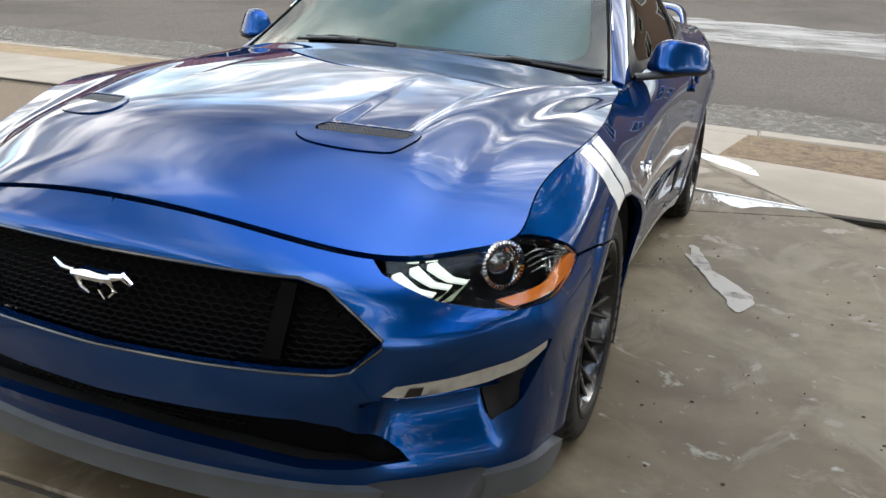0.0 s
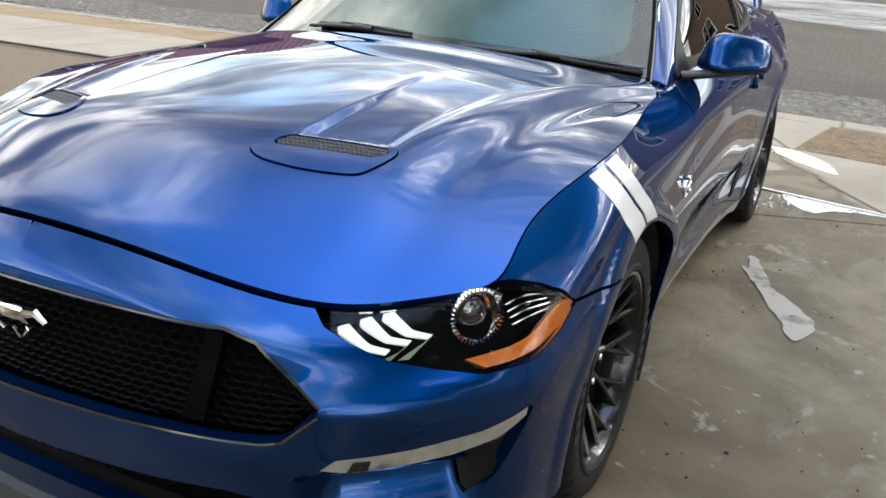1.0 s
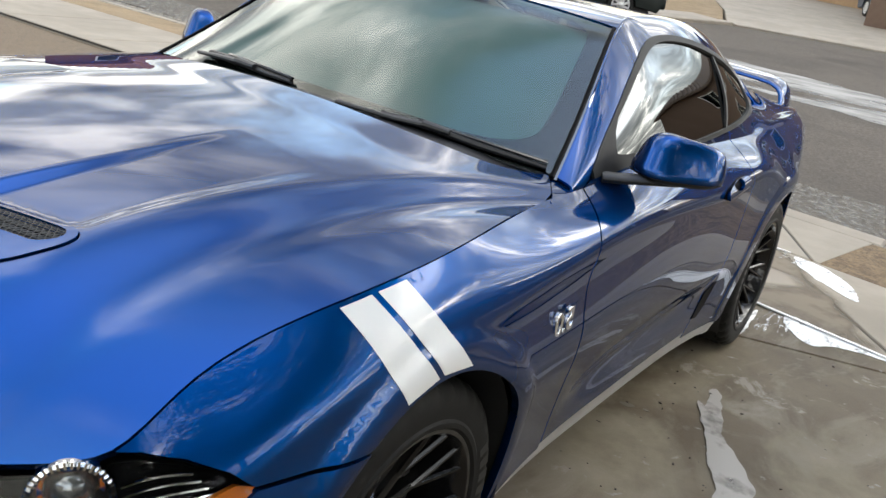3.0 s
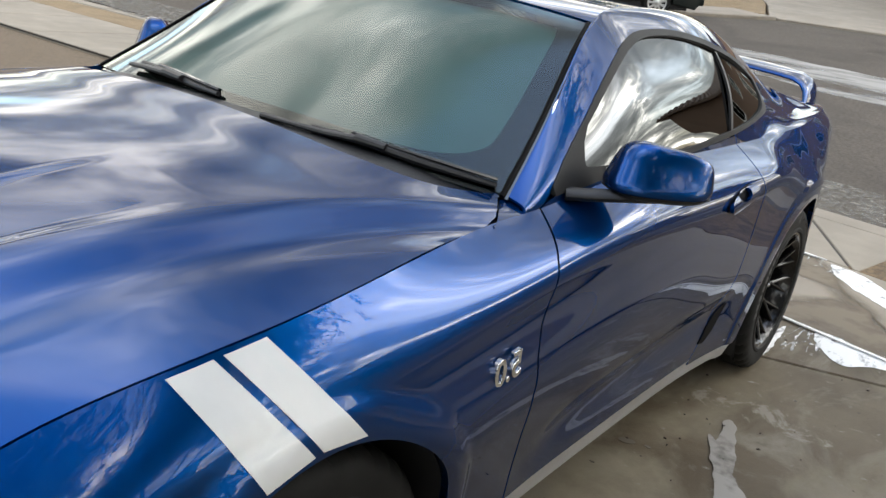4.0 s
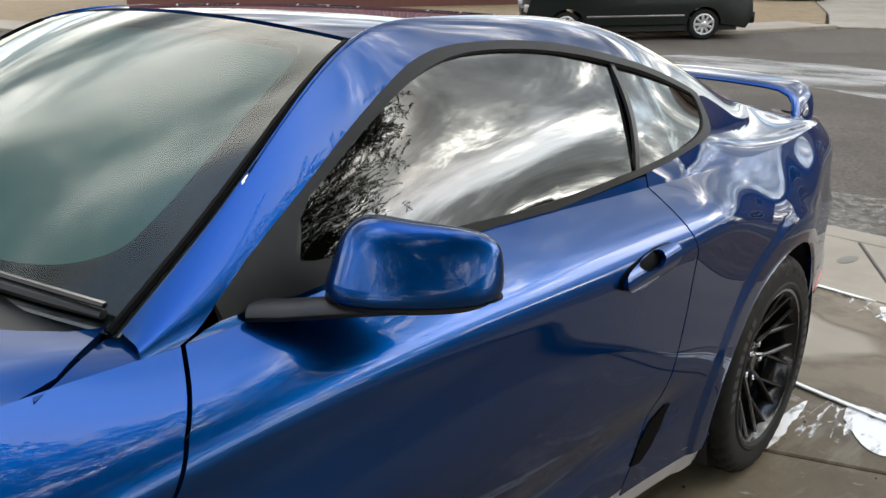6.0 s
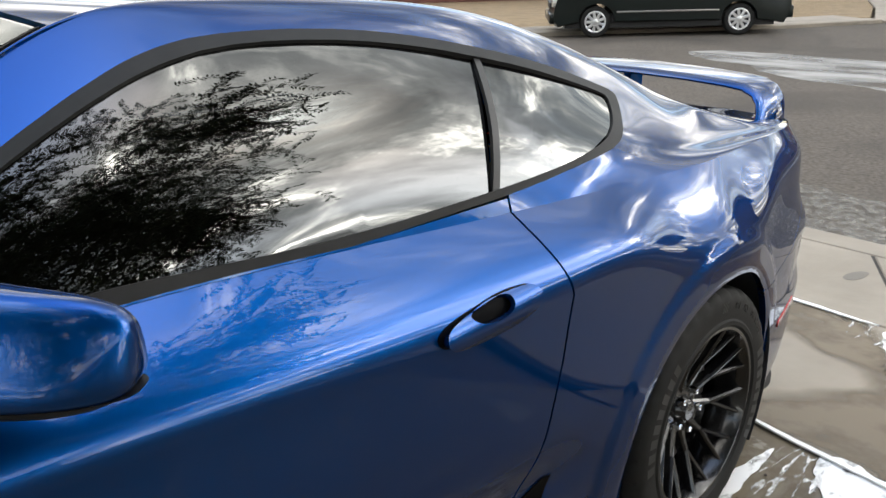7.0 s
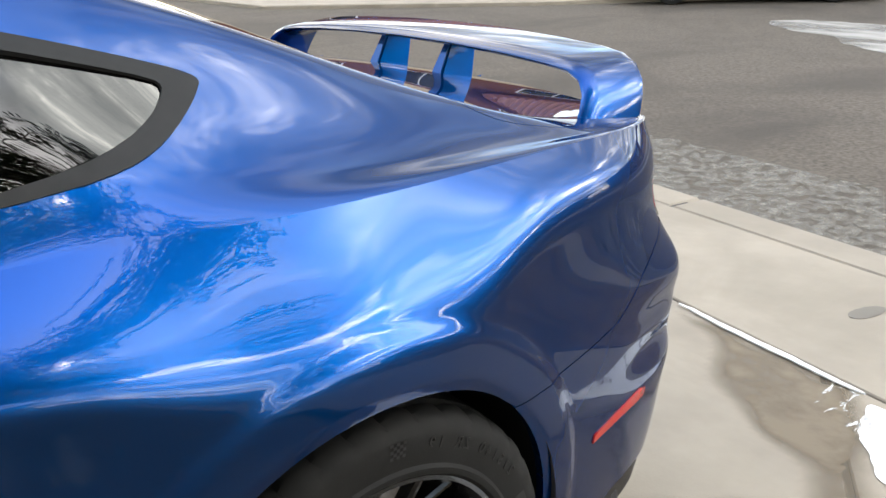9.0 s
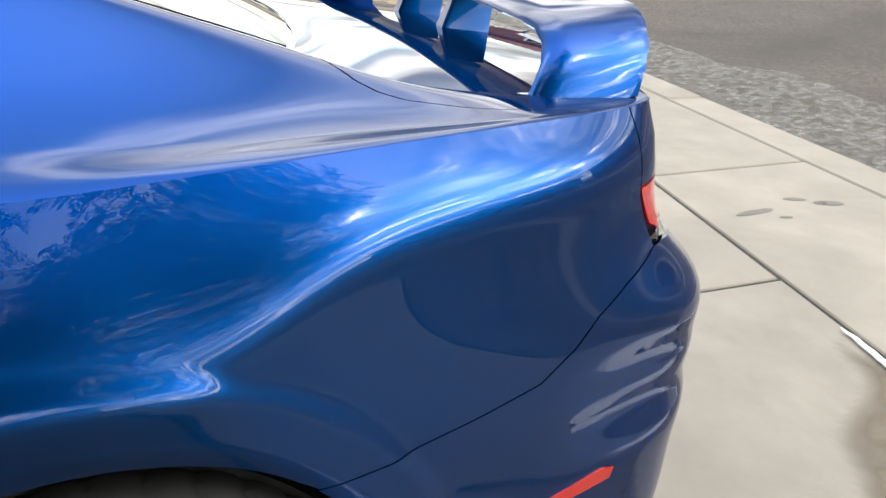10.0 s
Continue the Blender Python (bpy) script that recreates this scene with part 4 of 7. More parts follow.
# the boot lid's side edge, on the skin above the waist
LID_EDGE = [(3.62, 0.165), (3.325, 0.176), (3.255, 0.203), (3.215, 0.219), (3.168, 0.228), (3.135, 0.248), (3.108, 0.285), (3.085, 0.355), (3.068, 3 * VS)]
shell_out = W([(0.705, 0.02), (0.757, 0.02), (0.785, 0.30)]) + W(list(reversed(REAR_WIN))) + [(1.978, 0.0), *[(float(s), 0.0) for s in np.linspace(2.1, 3.62, 30)], *LID_EDGE, *[(float(s), 3 * VS) for s in np.linspace(3.05, 0.705, 46)]]
door_top = W([(0.767, 0.0)]) + [(float(s), 0.0) for s in np.linspace(0.85, 1.972, 20)] + W(list(reversed(DOOR_WIN))) + W([(0.797, 0.21)])
for sgn in (1, -1):
    turn = (lambda q: q) if sgn > 0 else mirrored
    fender = skin("fender", turn(join(sheet(side, fender_out, (), 0.013 if sgn > 0 else 0.03, 0.02), sheet(plate_surf, plate, (), 0.02, 0.01))), PAINT, car, "blue front wing" + (" with two white stripes" if sgn > 0 else ""))
    door = skin("door", turn(join(sheet(side, door_out, (), 0.016 if sgn > 0 else 0.04, 0.02), sheet(upper, door_top, (), 0.03, 0.004))), PAINT, car, "blue door")
    quarter = skin("quarter_panel", turn(join(sheet(side, quarter_out, (), 0.013 if sgn > 0 else 0.04, 0.02), sheet(upper, shell_out, (), 0.02 if sgn > 0 else 0.03, 0.006))), PAINT, car, "blue rear quarter, pillars and roof edge")
    skin("rear_bumper", turn(sheet(side, tail_out, (), 0.016 if sgn > 0 else 0.04, 0.02)), PAINT, car, "blue rear bumper half")
    if sgn > 0:
        for st in ([(-0.218, 0.880), (-0.205, 0.887), (-0.152, 0.895), (-0.030, 0.733), (-0.118, 0.715)], [(-0.137, 0.897), (-0.066, 0.905), (0.078, 0.726), (-0.014, 0.735)]):
            st = [(s, min(z, float(top_z(s)) - 0.006)) for s, z in st]
            skin("stripe", sheet(side, st, (), 0.02, 0.0008, lift=0.0012), STRIPE, fender, "white vinyl stripe")
    ring_in = W(round_off([(0.955, 0.62), (1.0, 0.42), (1.12, 0.20), (1.38, 0.10), (1.63, 0.11), (1.934, 0.225), (2.1, 0.315), (2.24, 0.435), (2.36, 0.615), (2.43, 0.82), (2.475, 1.02), (2.503, 1.20), (2.512, 1.30), (2.50, 1.345), (2.415, 1.365), (2.245, 1.395), (2.06, 1.46), (1.9, 1.56), (1.746, 1.64), (1.6, 1.675), (1.48, 1.65), (1.36, 1.53), (1.256, 1.40), (1.103, 1.26), (0.994, 1.165)], True, 1))
    ring_out = W(DOOR_WIN[:-1]) + W(REAR_WIN)
    skin("window_trim", turn(sheet(sunk(upper, -0.003), ring_out, [ring_in], 0.03, 0.012)), TRIM, car, "dark grey rubber window trim")
    front_pane = W([(0.93, 0.50), (1.0, 0.30), (1.2, 0.09), (1.6, 0.06), (1.935, 0.17), (2.042, 1.51), (1.9, 1.62), (1.75, 1.70), (1.6, 1.73), (1.47, 1.70), (1.35, 1.57), (1.24, 1.43), (1.09, 1.29), (0.97, 1.19)])
    skin("door_window", turn(sheet(pane_at, front_pane, (), 0.03, 0.004)), TINTED, door, "dark tinted side window")
    skin("window_corner", turn(sheet(sunk(upper, 0.003), W([(0.838, 0.55), (0.93, 0.36), (0.965, 0.50), (1.0, 1.19), (0.91, 1.16)]), (), 0.03, 0.006)), BLACK, door, "black window corner")
    rear_pane = W([(1.95, 0.17), (2.13, 0.28), (2.30, 0.48), (2.44, 0.78), (2.52, 1.17), (2.535, 1.40), (2.42, 1.43), (2.25, 1.45), (2.058, 1.51)])
    skin("quarter_window", turn(sheet(pane_at, rear_pane, (), 0.03, 0.004)), TINTED, quarter, "dark tinted quarter window")
    skin("window_pillar", turn(sheet(sunk(upper, 0.002), W([(1.934, 0.16), (1.953, 0.16), (2.060, 1.54), (2.041, 1.54)]), (), 0.03, 0.008)), BLACK, quarter, "black pillar strip")

    skin("side_scoop", turn(sheet(sunk(side, -0.003), [(1.905, 0.325), (1.925, 0.375), (1.965, 0.420), (2.02, 0.455), (2.045, 0.455), (2.03, 0.405), (1.99, 0.350), (1.95, 0.318)], (), 0.02, 0.006)), GRILLE_BLACK, quarter, "small flat black patch ahead of the rear wheel")

    # sill, under the door
    def sill_at(s, z):
        p = sunk(side, 0.0)(s, np.maximum(z, 0.255))
        p[..., 0] -= (0.262 - z) * 0.35
        p[..., 2] = z
        return p
    sill = [(0.40, 0.165), (2.36, 0.165), (2.345, 0.24), (2.33, 0.262), (0.74, 0.262), (0.36, 0.245)]
    skin("side_sill", turn(sheet(sill_at, sill, (), 0.05, 0.03)), mat("satin_grey_sill", (0.42, 0.42, 0.42), 0.35, vary=0.08, coat=0.3) if "satin_grey_sill" not in bpy.data.materials else bpy.data.materials["satin_grey_sill"], car, "satin grey side sill")

    # door handle: a flat black plate paints the hollow's shade, the pull over it
    grip = [(1.680, 0.842), (1.686, 0.860), (1.733, 0.873), (1.785, 0.882), (1.832, 0.890), (1.885, 0.892), (1.912, 0.890), (1.928, 0.870), (1.905, 0.852), (1.862, 0.832), (1.78, 0.825), (1.70, 0.828)]
    hollow = [(1.742, 0.873), (1.78, 0.884), (1.82, 0.889), (1.85, 0.887), (1.849, 0.866), (1.82, 0.856), (1.776, 0.855), (1.75, 0.862)]
    skin("handle_recess", turn(sheet(sunk(side, -0.0015), shrink(round_off(grip, True), 1.045, -0.0015, 0.002), (), 0.012, 0.002)), GRILLE_BLACK, door, "flat black plate painting the shade of the handle hollow")

    def pull_at(s, z):
        mid = 0.856 + 0.14 * (s - 1.80)
        out = 0.004 + 0.014 * np.clip(1 - ((z - mid) / 0.034) ** 2, 0, 1)
        return sunk(side, -1.0)(s, z) * out[..., None] + side(s, z) * (1 - out[..., None])
    skin("handle", turn(sheet(pull_at, round_off(grip, True), [round_off(hollow, True)], 0.007, 0.012)), PAINT, door, "blue door handle")

# roof, glass, deck
full = lambda q0, q1, e=0.6: [(-e, q0), (e, q0), (e, q1), (-e, q1)]
skin("roof", sheet(roof_at, full(0.0, 1.0), (), 0.05, 0.01), PAINT, car, "blue roof")
frit = [(-0.585, 0.012), (0.585, 0.012), (0.585, 0.985), (-0.585, 0.985)]
clear_half = round_off([(0.38, 0.080), (0.47, 0.10), (0.525, 0.17), (0.535, 0.26), (0.535, 0.76), (0.528, 0.88), (0.49, 0.94), (0.36, 0.945)])
clear = clear_half + [(-u, q) for u, q in reversed(clear_half)]
screen = skin("windshield", sheet(windshield_at, full(0.012, 0.985, 0.585), (), 0.05, 0.005), WINDSHIELD, car, "clear windshield")
skin("windshield_frit", sheet(sunk(windshield_at, 0.004), full(0.0, 1.0, 0.6), [clear], 0.05, 0.0), FRIT, screen, "dark border of the windshield")
seal_q = np.linspace(0.0, 0.985, 40)
for u in (-0.590, 0.590):
    part("windshield_seal", tube(windshield_at(np.full(40, u), seal_q).tolist(), 0.0065, 6, flat=0.9), GRILLE_BLACK, screen, "thin black windshield seal")
# added panel: its colour carries the paleness of sky mirrored in the glass
skin("sunshade", sheet(sunk(windshield_at, 0.030), full(0.05, 0.96, 0.56), (), 0.06, 0.0), SCREEN_PALE, screen, "pale panel added behind the windshield for the sky mirrored in it")
back = skin("rear_window", sheet(rear_glass_at, full(0.0, 1.0, 0.585), (), 0.05, 0.005), TINTED, car, "dark tinted rear window")
skin("rear_window_seal", sheet(sunk(rear_glass_at, 0.004), full(-0.02, 1.02, 0.6), [full(0.05, 0.94, 0.55)], 0.05, 0.0), FRIT, back)
lid_side = sheet(upper, [(s + 0.004, w + 0.003) for s, w in LID_EDGE[1:-1]] + [(3.073, 3 * VS), (3.62, 3 * VS), (3.62, 0.169)], (), 0.02, 0.006)
skin("deck_lid", join(sheet(deck_at, full(0.0, 1.0, 0.6), (), 0.04, 0.01), lid_side, mirrored(lid_side)), PAINT, car, "blue boot lid")
skin("scuttle", sheet(lambda x, y: np.stack([x, y, hood_z(x, np.minimum(y, cowl_y(np.abs(x)))) - 0.016], -1), [(-0.75, 0.66), (-0.62, 0.52), (-0.4, 0.44), (0, 0.43), (0.4, 0.44), (0.62, 0.52), (0.75, 0.66), (0.76, 0.72), (0.4, 0.64), (0, 0.58), (-0.4, 0.64), (-0.76, 0.72)], (), 0.05, 0.0), BLACK, car, "black plastic scuttle below the windshield")
tail_half = [(3.515, 0.962), (3.536, 0.870), (3.56, 0.846), (3.72, 0.820), (TAIL, 0.802)]
tail_panel = tail_half + [(2 * TAIL - s, z) for s, z in reversed(tail_half[:-1])] + [(2 * TAIL - 3.72, 0.97), (TAIL, 0.975), (3.72, 0.97)]


def side_tail(s, z):
    s = np.asarray(s, float)
    left = s > TAIL
    p = side(np.where(left, 2 * TAIL - s, s), z)
    p[..., 0] = np.where(left, -p[..., 0], p[..., 0])
    return p


tail = skin("tail_panel", sheet(sunk(side_tail, 0.012), tail_panel, (), 0.04, 0.03), GLOSS_BLACK, car, "gloss black tail panel")
upper_tail = [(3.518, 0.934), (3.72, 0.940), (TAIL, 0.945), (2 * TAIL - 3.72, 0.940), (2 * TAIL - 3.518, 0.934), *[(2 * TAIL - float(s), float(top_z(s))) for s in np.linspace(3.518, TAIL, 16)], *[(float(s), float(top_z(s))) for s in np.linspace(TAIL, 3.518, 16)][1:]]
skin("tail_edge", sheet(side_tail, upper_tail, (), 0.04, 0.02), PAINT, car, "blue rear edge of the boot")
deck_close = lambda s, k: side_tail(s, np.where(np.asarray(s) > TAIL, top_z(2 * TAIL - np.asarray(s)), top_z(np.asarray(s)))) * (1 - np.asarray(k)[..., None] / 0.2) + np.stack([np.clip((TAIL - np.asarray(s)) / (TAIL - 3.62), -1, 1) * 0.52, np.full_like(np.asarray(s, float), 3.55), np.full_like(np.asarray(s, float), 1.052)], -1) * (np.asarray(k)[..., None] / 0.2)
skin("boot_edge", sheet(deck_close, [(3.60, 0.0), (2 * TAIL - 3.60, 0.0), (2 * TAIL - 3.60, 0.2), (3.60, 0.2)], (), 0.04, 0.0), PAINT, car)
for sgn in (1, -1):
    t1 = lambda s: s if sgn > 0 else 2 * TAIL - s
    lamp = skin("tail_lamp", sheet(side_tail, [(t1(a), b) for a, b in ((3.520, 0.925), (3.548, 0.872), (3.60, 0.850), (3.97, 0.832), (3.97, 0.930), (3.72, 0.934), (3.520, 0.930))], (), 0.03, 0.02), RED_LENS, car, "red tail lamp")
    skin("reverse_lamp", sheet(sunk(side_tail, -0.002), [(t1(a), b) for a, b in ((3.575, 0.846), (3.72, 0.826), (3.72, 0.848), (3.60, 0.866))], (), 0.03, 0.004), LAMP_WHITE, lamp)
    skin("reflector", sheet(sunk(side_tail, -0.003), [(t1(a), b) for a, b in ((3.253, 0.453), (3.256, 0.470), (3.34, 0.488), (3.43, 0.505), (3.458, 0.499), (3.452, 0.480), (3.36, 0.470))], (), 0.03, 0.006), RED_LENS, car, "red rear reflector")
valance_half = [(3.10, 0.160), (3.40, 0.185), (3.60, 0.205), (TAIL, 0.215)]
valance_top = [(TAIL, 0.297), (3.60, 0.289), (3.40, 0.267), (3.22, 0.225), (3.11, 0.190)]
valance = valance_half + [(2 * TAIL - s, z) for s, z in reversed(valance_half[:-1])] + [(2 * TAIL - s, z) for s, z in reversed(valance_top[1:])] + valance_top
skin("rear_valance", sheet(sunk(side_tail, 0.006), valance, (), 0.04, 0.012), BLACK, car, "black rear valance")

# ---- the car: lamps, wheels, wing, mirrors, small parts ----
lamp_out = [(s, z) for s, z in lamp_low] + lamp_high
for sgn in (1, -1):
    turn = (lambda q: q) if sgn > 0 else mirrored
    lamp = skin("headlight", turn(sheet(sunk(side, 0.045), shrink(lamp_out, 1.04), (), 0.03, 0.0)), GRILLE_BLACK, car, "headlight with three bright slanted bars and an amber marker")
    cover = skin("headlight_lens", turn(sheet(sunk(side, 0.003), shrink(lamp_out, 0.985), (), 0.025, 0.006)), LENS, lamp, "clear headlight cover")
    cover.visible_shadow = False
    for bar in ([(-0.950, 0.704), (-0.928, 0.707), (-0.890, 0.677), (-0.852, 0.666), (-0.862, 0.659), (-0.900, 0.669), (-0.948, 0.697)],
                [(-0.904, 0.711), (-0.882, 0.714), (-0.850, 0.685), (-0.812, 0.676), (-0.822, 0.669), (-0.860, 0.678), (-0.904, 0.704)],
                [(-0.858, 0.716), (-0.837, 0.718), (-0.807, 0.691), (-0.772, 0.681), (-0.783, 0.675), (-0.820, 0.684), (-0.861, 0.710)]):
        skin("light_bar", turn(sheet(sunk(side, 0.016), bar, (), 0.02, 0.01)), DRL, lamp, "bright slanted light bar")
    for bar in ([(-0.812, 0.674), (-0.827, 0.664), (-0.872, 0.651), (-0.852, 0.651)], [(-0.772, 0.679), (-0.788, 0.670), (-0.838, 0.650), (-0.818, 0.650)]):
        skin("light_guide", turn(sheet(sunk(side, 0.020), bar, (), 0.02, 0.01)), DRL_DIM, lamp, "dim lower light guide")
    amber = [(-0.412, 0.678), (-0.450, 0.652), (-0.56, 0.638), (-0.690, 0.629), (-0.722, 0.641), (-0.632, 0.652), (-0.556, 0.664), (-0.470, 0.684), (-0.440, 0.688)]
    skin("amber_marker", turn(sheet(sunk(side, 0.010), amber, (), 0.02, 0.01)), AMBER, lamp, "amber side marker")
    c = side(np.array([-0.675]), np.array([0.692]))[0]
    n = Vector((0.80, -0.60, 0.05)).normalized()
    place = Matrix.Translation(Vector(c) - n * 0.050) @ n.to_track_quat("Z", "Y").to_matrix().to_4x4()
    if sgn < 0:
        place = Matrix.Diagonal((-1, 1, 1, 1)) @ place
    place = place @ Matrix.Translation((0, 0, -0.010)) @ Matrix.Diagonal((1.08, 1.08, 1.0, 1.0))
    bulb = lathe([(0.046, 0.0), (0.048, 0.030), (0.044, 0.034), (0.040, 0.028), (0.036, 0.012), (0.030, 0.010)], 40, place=place)
    part("projector_ring", bulb, CHROME, lamp, "bright projector ring")
    part("projector", lathe([(0.0001, 0.030), (0.012, 0.029), (0.022, 0.024), (0.030, 0.012), (0.032, 0.004)], 32, place=place), PROJECTOR, lamp, "bright glass projector lens")
    teeth = bmesh.new()
    for k in range(40):
        m = place @ Matrix.Rotation(2 * math.pi * k / 40, 4, "Z")
        b = box((0.041, -0.0014, 0.029), (0.050, 0.0014, 0.036))
        bmesh.ops.transform(b, matrix=m, verts=b.verts)
        tmp = bpy.data.meshes.new("tooth")
        b.to_mesh(tmp)
        b.free()
        teeth.from_mesh(tmp)
        bpy.data.meshes.remove(tmp)
    part("projector_teeth", teeth, CHROME, lamp)
    fins = bmesh.new()
    for k in range(4):
        z0 = 0.715 - 0.011 * k
        ss = np.linspace(-0.60, -0.49 + 0.008 * k, 8)
        pts = sunk(side, 0.022)(ss, np.full(8, z0) + 0.006 * np.sin(np.linspace(0, 3, 8)))
        if sgn < 0:
            pts = pts * np.array([-1, 1, 1])
        tube(pts.tolist(), 0.0022, 6, fins)
    part("lamp_fins", fins, CHROME, lamp)


def place_text(body, size, m, material, parent, name, label, extrude=0.001):
    cu = bpy.data.curves.new(name, "FONT")
    cu.body, cu.size, cu.extrude, cu.align_x, cu.align_y = body, size, extrude, "CENTER", "CENTER"
    cu.bevel_depth = extrude * 0.4
    tmp = new("tmp_text", cu)
    bpy.context.view_layer.update()
    me = bpy.data.meshes.new_from_object(tmp.evaluated_get(bpy.context.evaluated_depsgraph_get()))
    bpy.data.objects.remove(tmp)
    me.transform(m)
    me.name = name
    me.materials.clear()
    me.materials.append(material)
    ob = new(name, me)
    ob.parent = parent
    return tagged(ob, label)


# badge on the wing, in mirror writing as the film shows it
bx = float(side(np.array([0.49]), np.array([0.700]))[0, 0])
MIRROR_SIDE = lambda x, y, z, tilt=0.0, slant=0.0: Matrix.Translation((x, y, z)) @ Matrix.Rotation(tilt, 4, "Y") @ Matrix(((0, 0, 1, 0), (-1, 0, 0, 0), (0, 1, 0, 0), (0, 0, 0, 1))) @ Matrix.Rotation(slant, 4, "Z")
place_text("5.0", 0.078, MIRROR_SIDE(bx + 0.002, 0.490, 0.699, -0.03, -0.06), CHROME, car, "badge", "chrome number badge in mirror writing", 0.004)

# wheels
def build_wheel(name, axle_y, rad, width, out_x, label, rear):
    w = thing(name, label, "")
    w.parent = car
    # local: z points outwards from the car, turned onto the +x side
    m = Matrix.Translation((out_x, axle_y, rad)) @ Matrix.Rotation(radians(90), 4, "Y")
    hw, rr = width, 0.2413 + 0.010
    n = 144
    prof = [(rr - 0.006, -hw + 0.02), (rr + 0.03, -hw + 0.004), (rad - 0.030, -hw), (rad - 0.006, -hw + 0.022), (rad, -hw + 0.05), (rad, -hw / 2 - 0.012), (rad - 0.006, -hw / 2 - 0.008), (rad - 0.006, -hw / 2 + 0.002), (rad, -hw / 2 + 0.006), (rad, -0.058), (rad - 0.007, -0.054), (rad - 0.007, -0.046), (rad - 0.001, -0.042), (rad - 0.003, -0.026), (rad - 0.012, -0.012), (rad - 0.024, -0.003), (rad - 0.040, 0.001), (rad - 0.060, 0.002), (rr + 0.018, 0.000), (rr + 0.012, 0.004), (rr + 0.002, 0.003), (rr - 0.008, -0.008), (rr - 0.010, -0.03)]
    bm = bmesh.new()
    rings = []
    for k, (r, z) in enumerate(prof):
        ring = []
        for i in range(n):
            cut = 0.006 if (i % 4 == 0 and (10 <= k <= 15 or 3 <= k <= 4)) else 0.0
            a = 2 * math.pi * i / n + (0.02 if 12 <= k <= 13 else 0)
            ring.append(bm.verts.new(((r - cut) * math.cos(a), (r - cut) * math.sin(a), z)))
        rings.append(ring)
    for a, b in zip(rings, rings[1:]):
        for i in range(n):
            bm.faces.new((a[i], a[(i + 1) % n], b[(i + 1) % n], b[i]))
    bmesh.ops.transform(bm, matrix=m, verts=bm.verts)
    tyre = part("tyre", bm, RUBBER, w, "worn black tyre", 28)
    rim = part("rim", lathe([(rr - 0.012, -hw + 0.03), (rr - 0.030, -hw + 0.05), (rr - 0.030, -0.06), (rr - 0.022, -0.020), (rr - 0.012, -0.004), (rr - 0.004, -0.003), (rr - 0.001, -0.010)], 72, place=m), ALLOY, w, "gloss black alloy rim")
    deep = m @ Matrix.Translation((0, 0, -0.030))
    part("hub", lathe([(0.0001, -0.030), (0.030, -0.030), (0.034, -0.034), (0.040, -0.050), (0.072, -0.052), (0.080, -0.060), (0.078, -0.10)], 40, place=deep), ALLOY, w, "black hub")
    part("centre_cap", lathe([(0.0001, -0.024), (0.024, -0.025), (0.028, -0.029), (0.029, -0.034)], 32, place=deep), ALLOY, w, "black centre cap")
    for k in range(10):
        bm = bmesh.new()
        turn = Matrix.Rotation(2 * math.pi * (k + 0.3) / 10, 4, "Z")
        r0, r1, r2 = 0.050, 0.135, rr - 0.014
        # stem and two arms, each a tapered bar with a raised ridge
        for pts in (((r0, 0.0, -0.080, 0.013), (r1, 0.0, -0.058, 0.0085)), ((r1 - 0.006, 0.0, -0.058, 0.0075), (r2, 0.036, -0.012, 0.0062)), ((r1 - 0.006, 0.0, -0.058, 0.0075), (r2, -0.036, -0.012, 0.0062))):
            (xa, ya, za, wa), (xb, yb, zb, wb) = pts
            d = Vector((xb - xa, yb - ya, 0)).normalized()
            sd = Vector((-d.y, d.x, 0))
            ring = []
            for x, y, z, wd in pts:
                c = Vector((x, y, z))
                ring.append([bm.verts.new(c + sd * wd - Vector((0, 0, 0.030))), bm.verts.new(c + sd * wd - Vector((0, 0, 0.006))), bm.verts.new(c + sd * wd * 0.45), bm.verts.new(c - sd * wd * 0.45), bm.verts.new(c - sd * wd - Vector((0, 0, 0.006))), bm.verts.new(c - sd * wd - Vector((0, 0, 0.030)))])
            for i in range(5):
                bm.faces.new((ring[0][i], ring[0][i + 1], ring[1][i + 1], ring[1][i]))
            bm.faces.new(ring[0])
            bm.faces.new(ring[1][::-1])
        bmesh.ops.recalc_face_normals(bm, faces=bm.faces)
        bmesh.ops.transform(bm, matrix=m @ turn, verts=bm.verts)
        part("spoke", bm, ALLOY, w, "", 25)
    for k in range(5):
        a = 2 * math.pi * (k + 0.15) / 5
        part("wheel_nut", lathe([(0.0001, -0.020), (0.008, -0.021), (0.0105, -0.026), (0.0105, -0.052)], 6, place=deep @ Matrix.Translation((0.057 * math.cos(a), 0.057 * math.sin(a), 0))), CHROME, w, "bright wheel nut")
    part("brake_disc", lathe([(0.06, -0.105), (0.175, -0.105), (0.175, -0.125), (0.06, -0.125)], 48, place=m, closed=True), STEEL, w, "steel brake disc")
    cal = prism(arc(0, 0, 0.19, 20, 85, 12) + arc(0, 0, 0.11, 85, 20, 12), 0.06, 0.008, place=m @ Matrix.Translation((0, 0, -0.15)))
    part("brake_caliper", cal, GLOSS_BLACK, w, "black brake caliper")
    return w, m, tyre


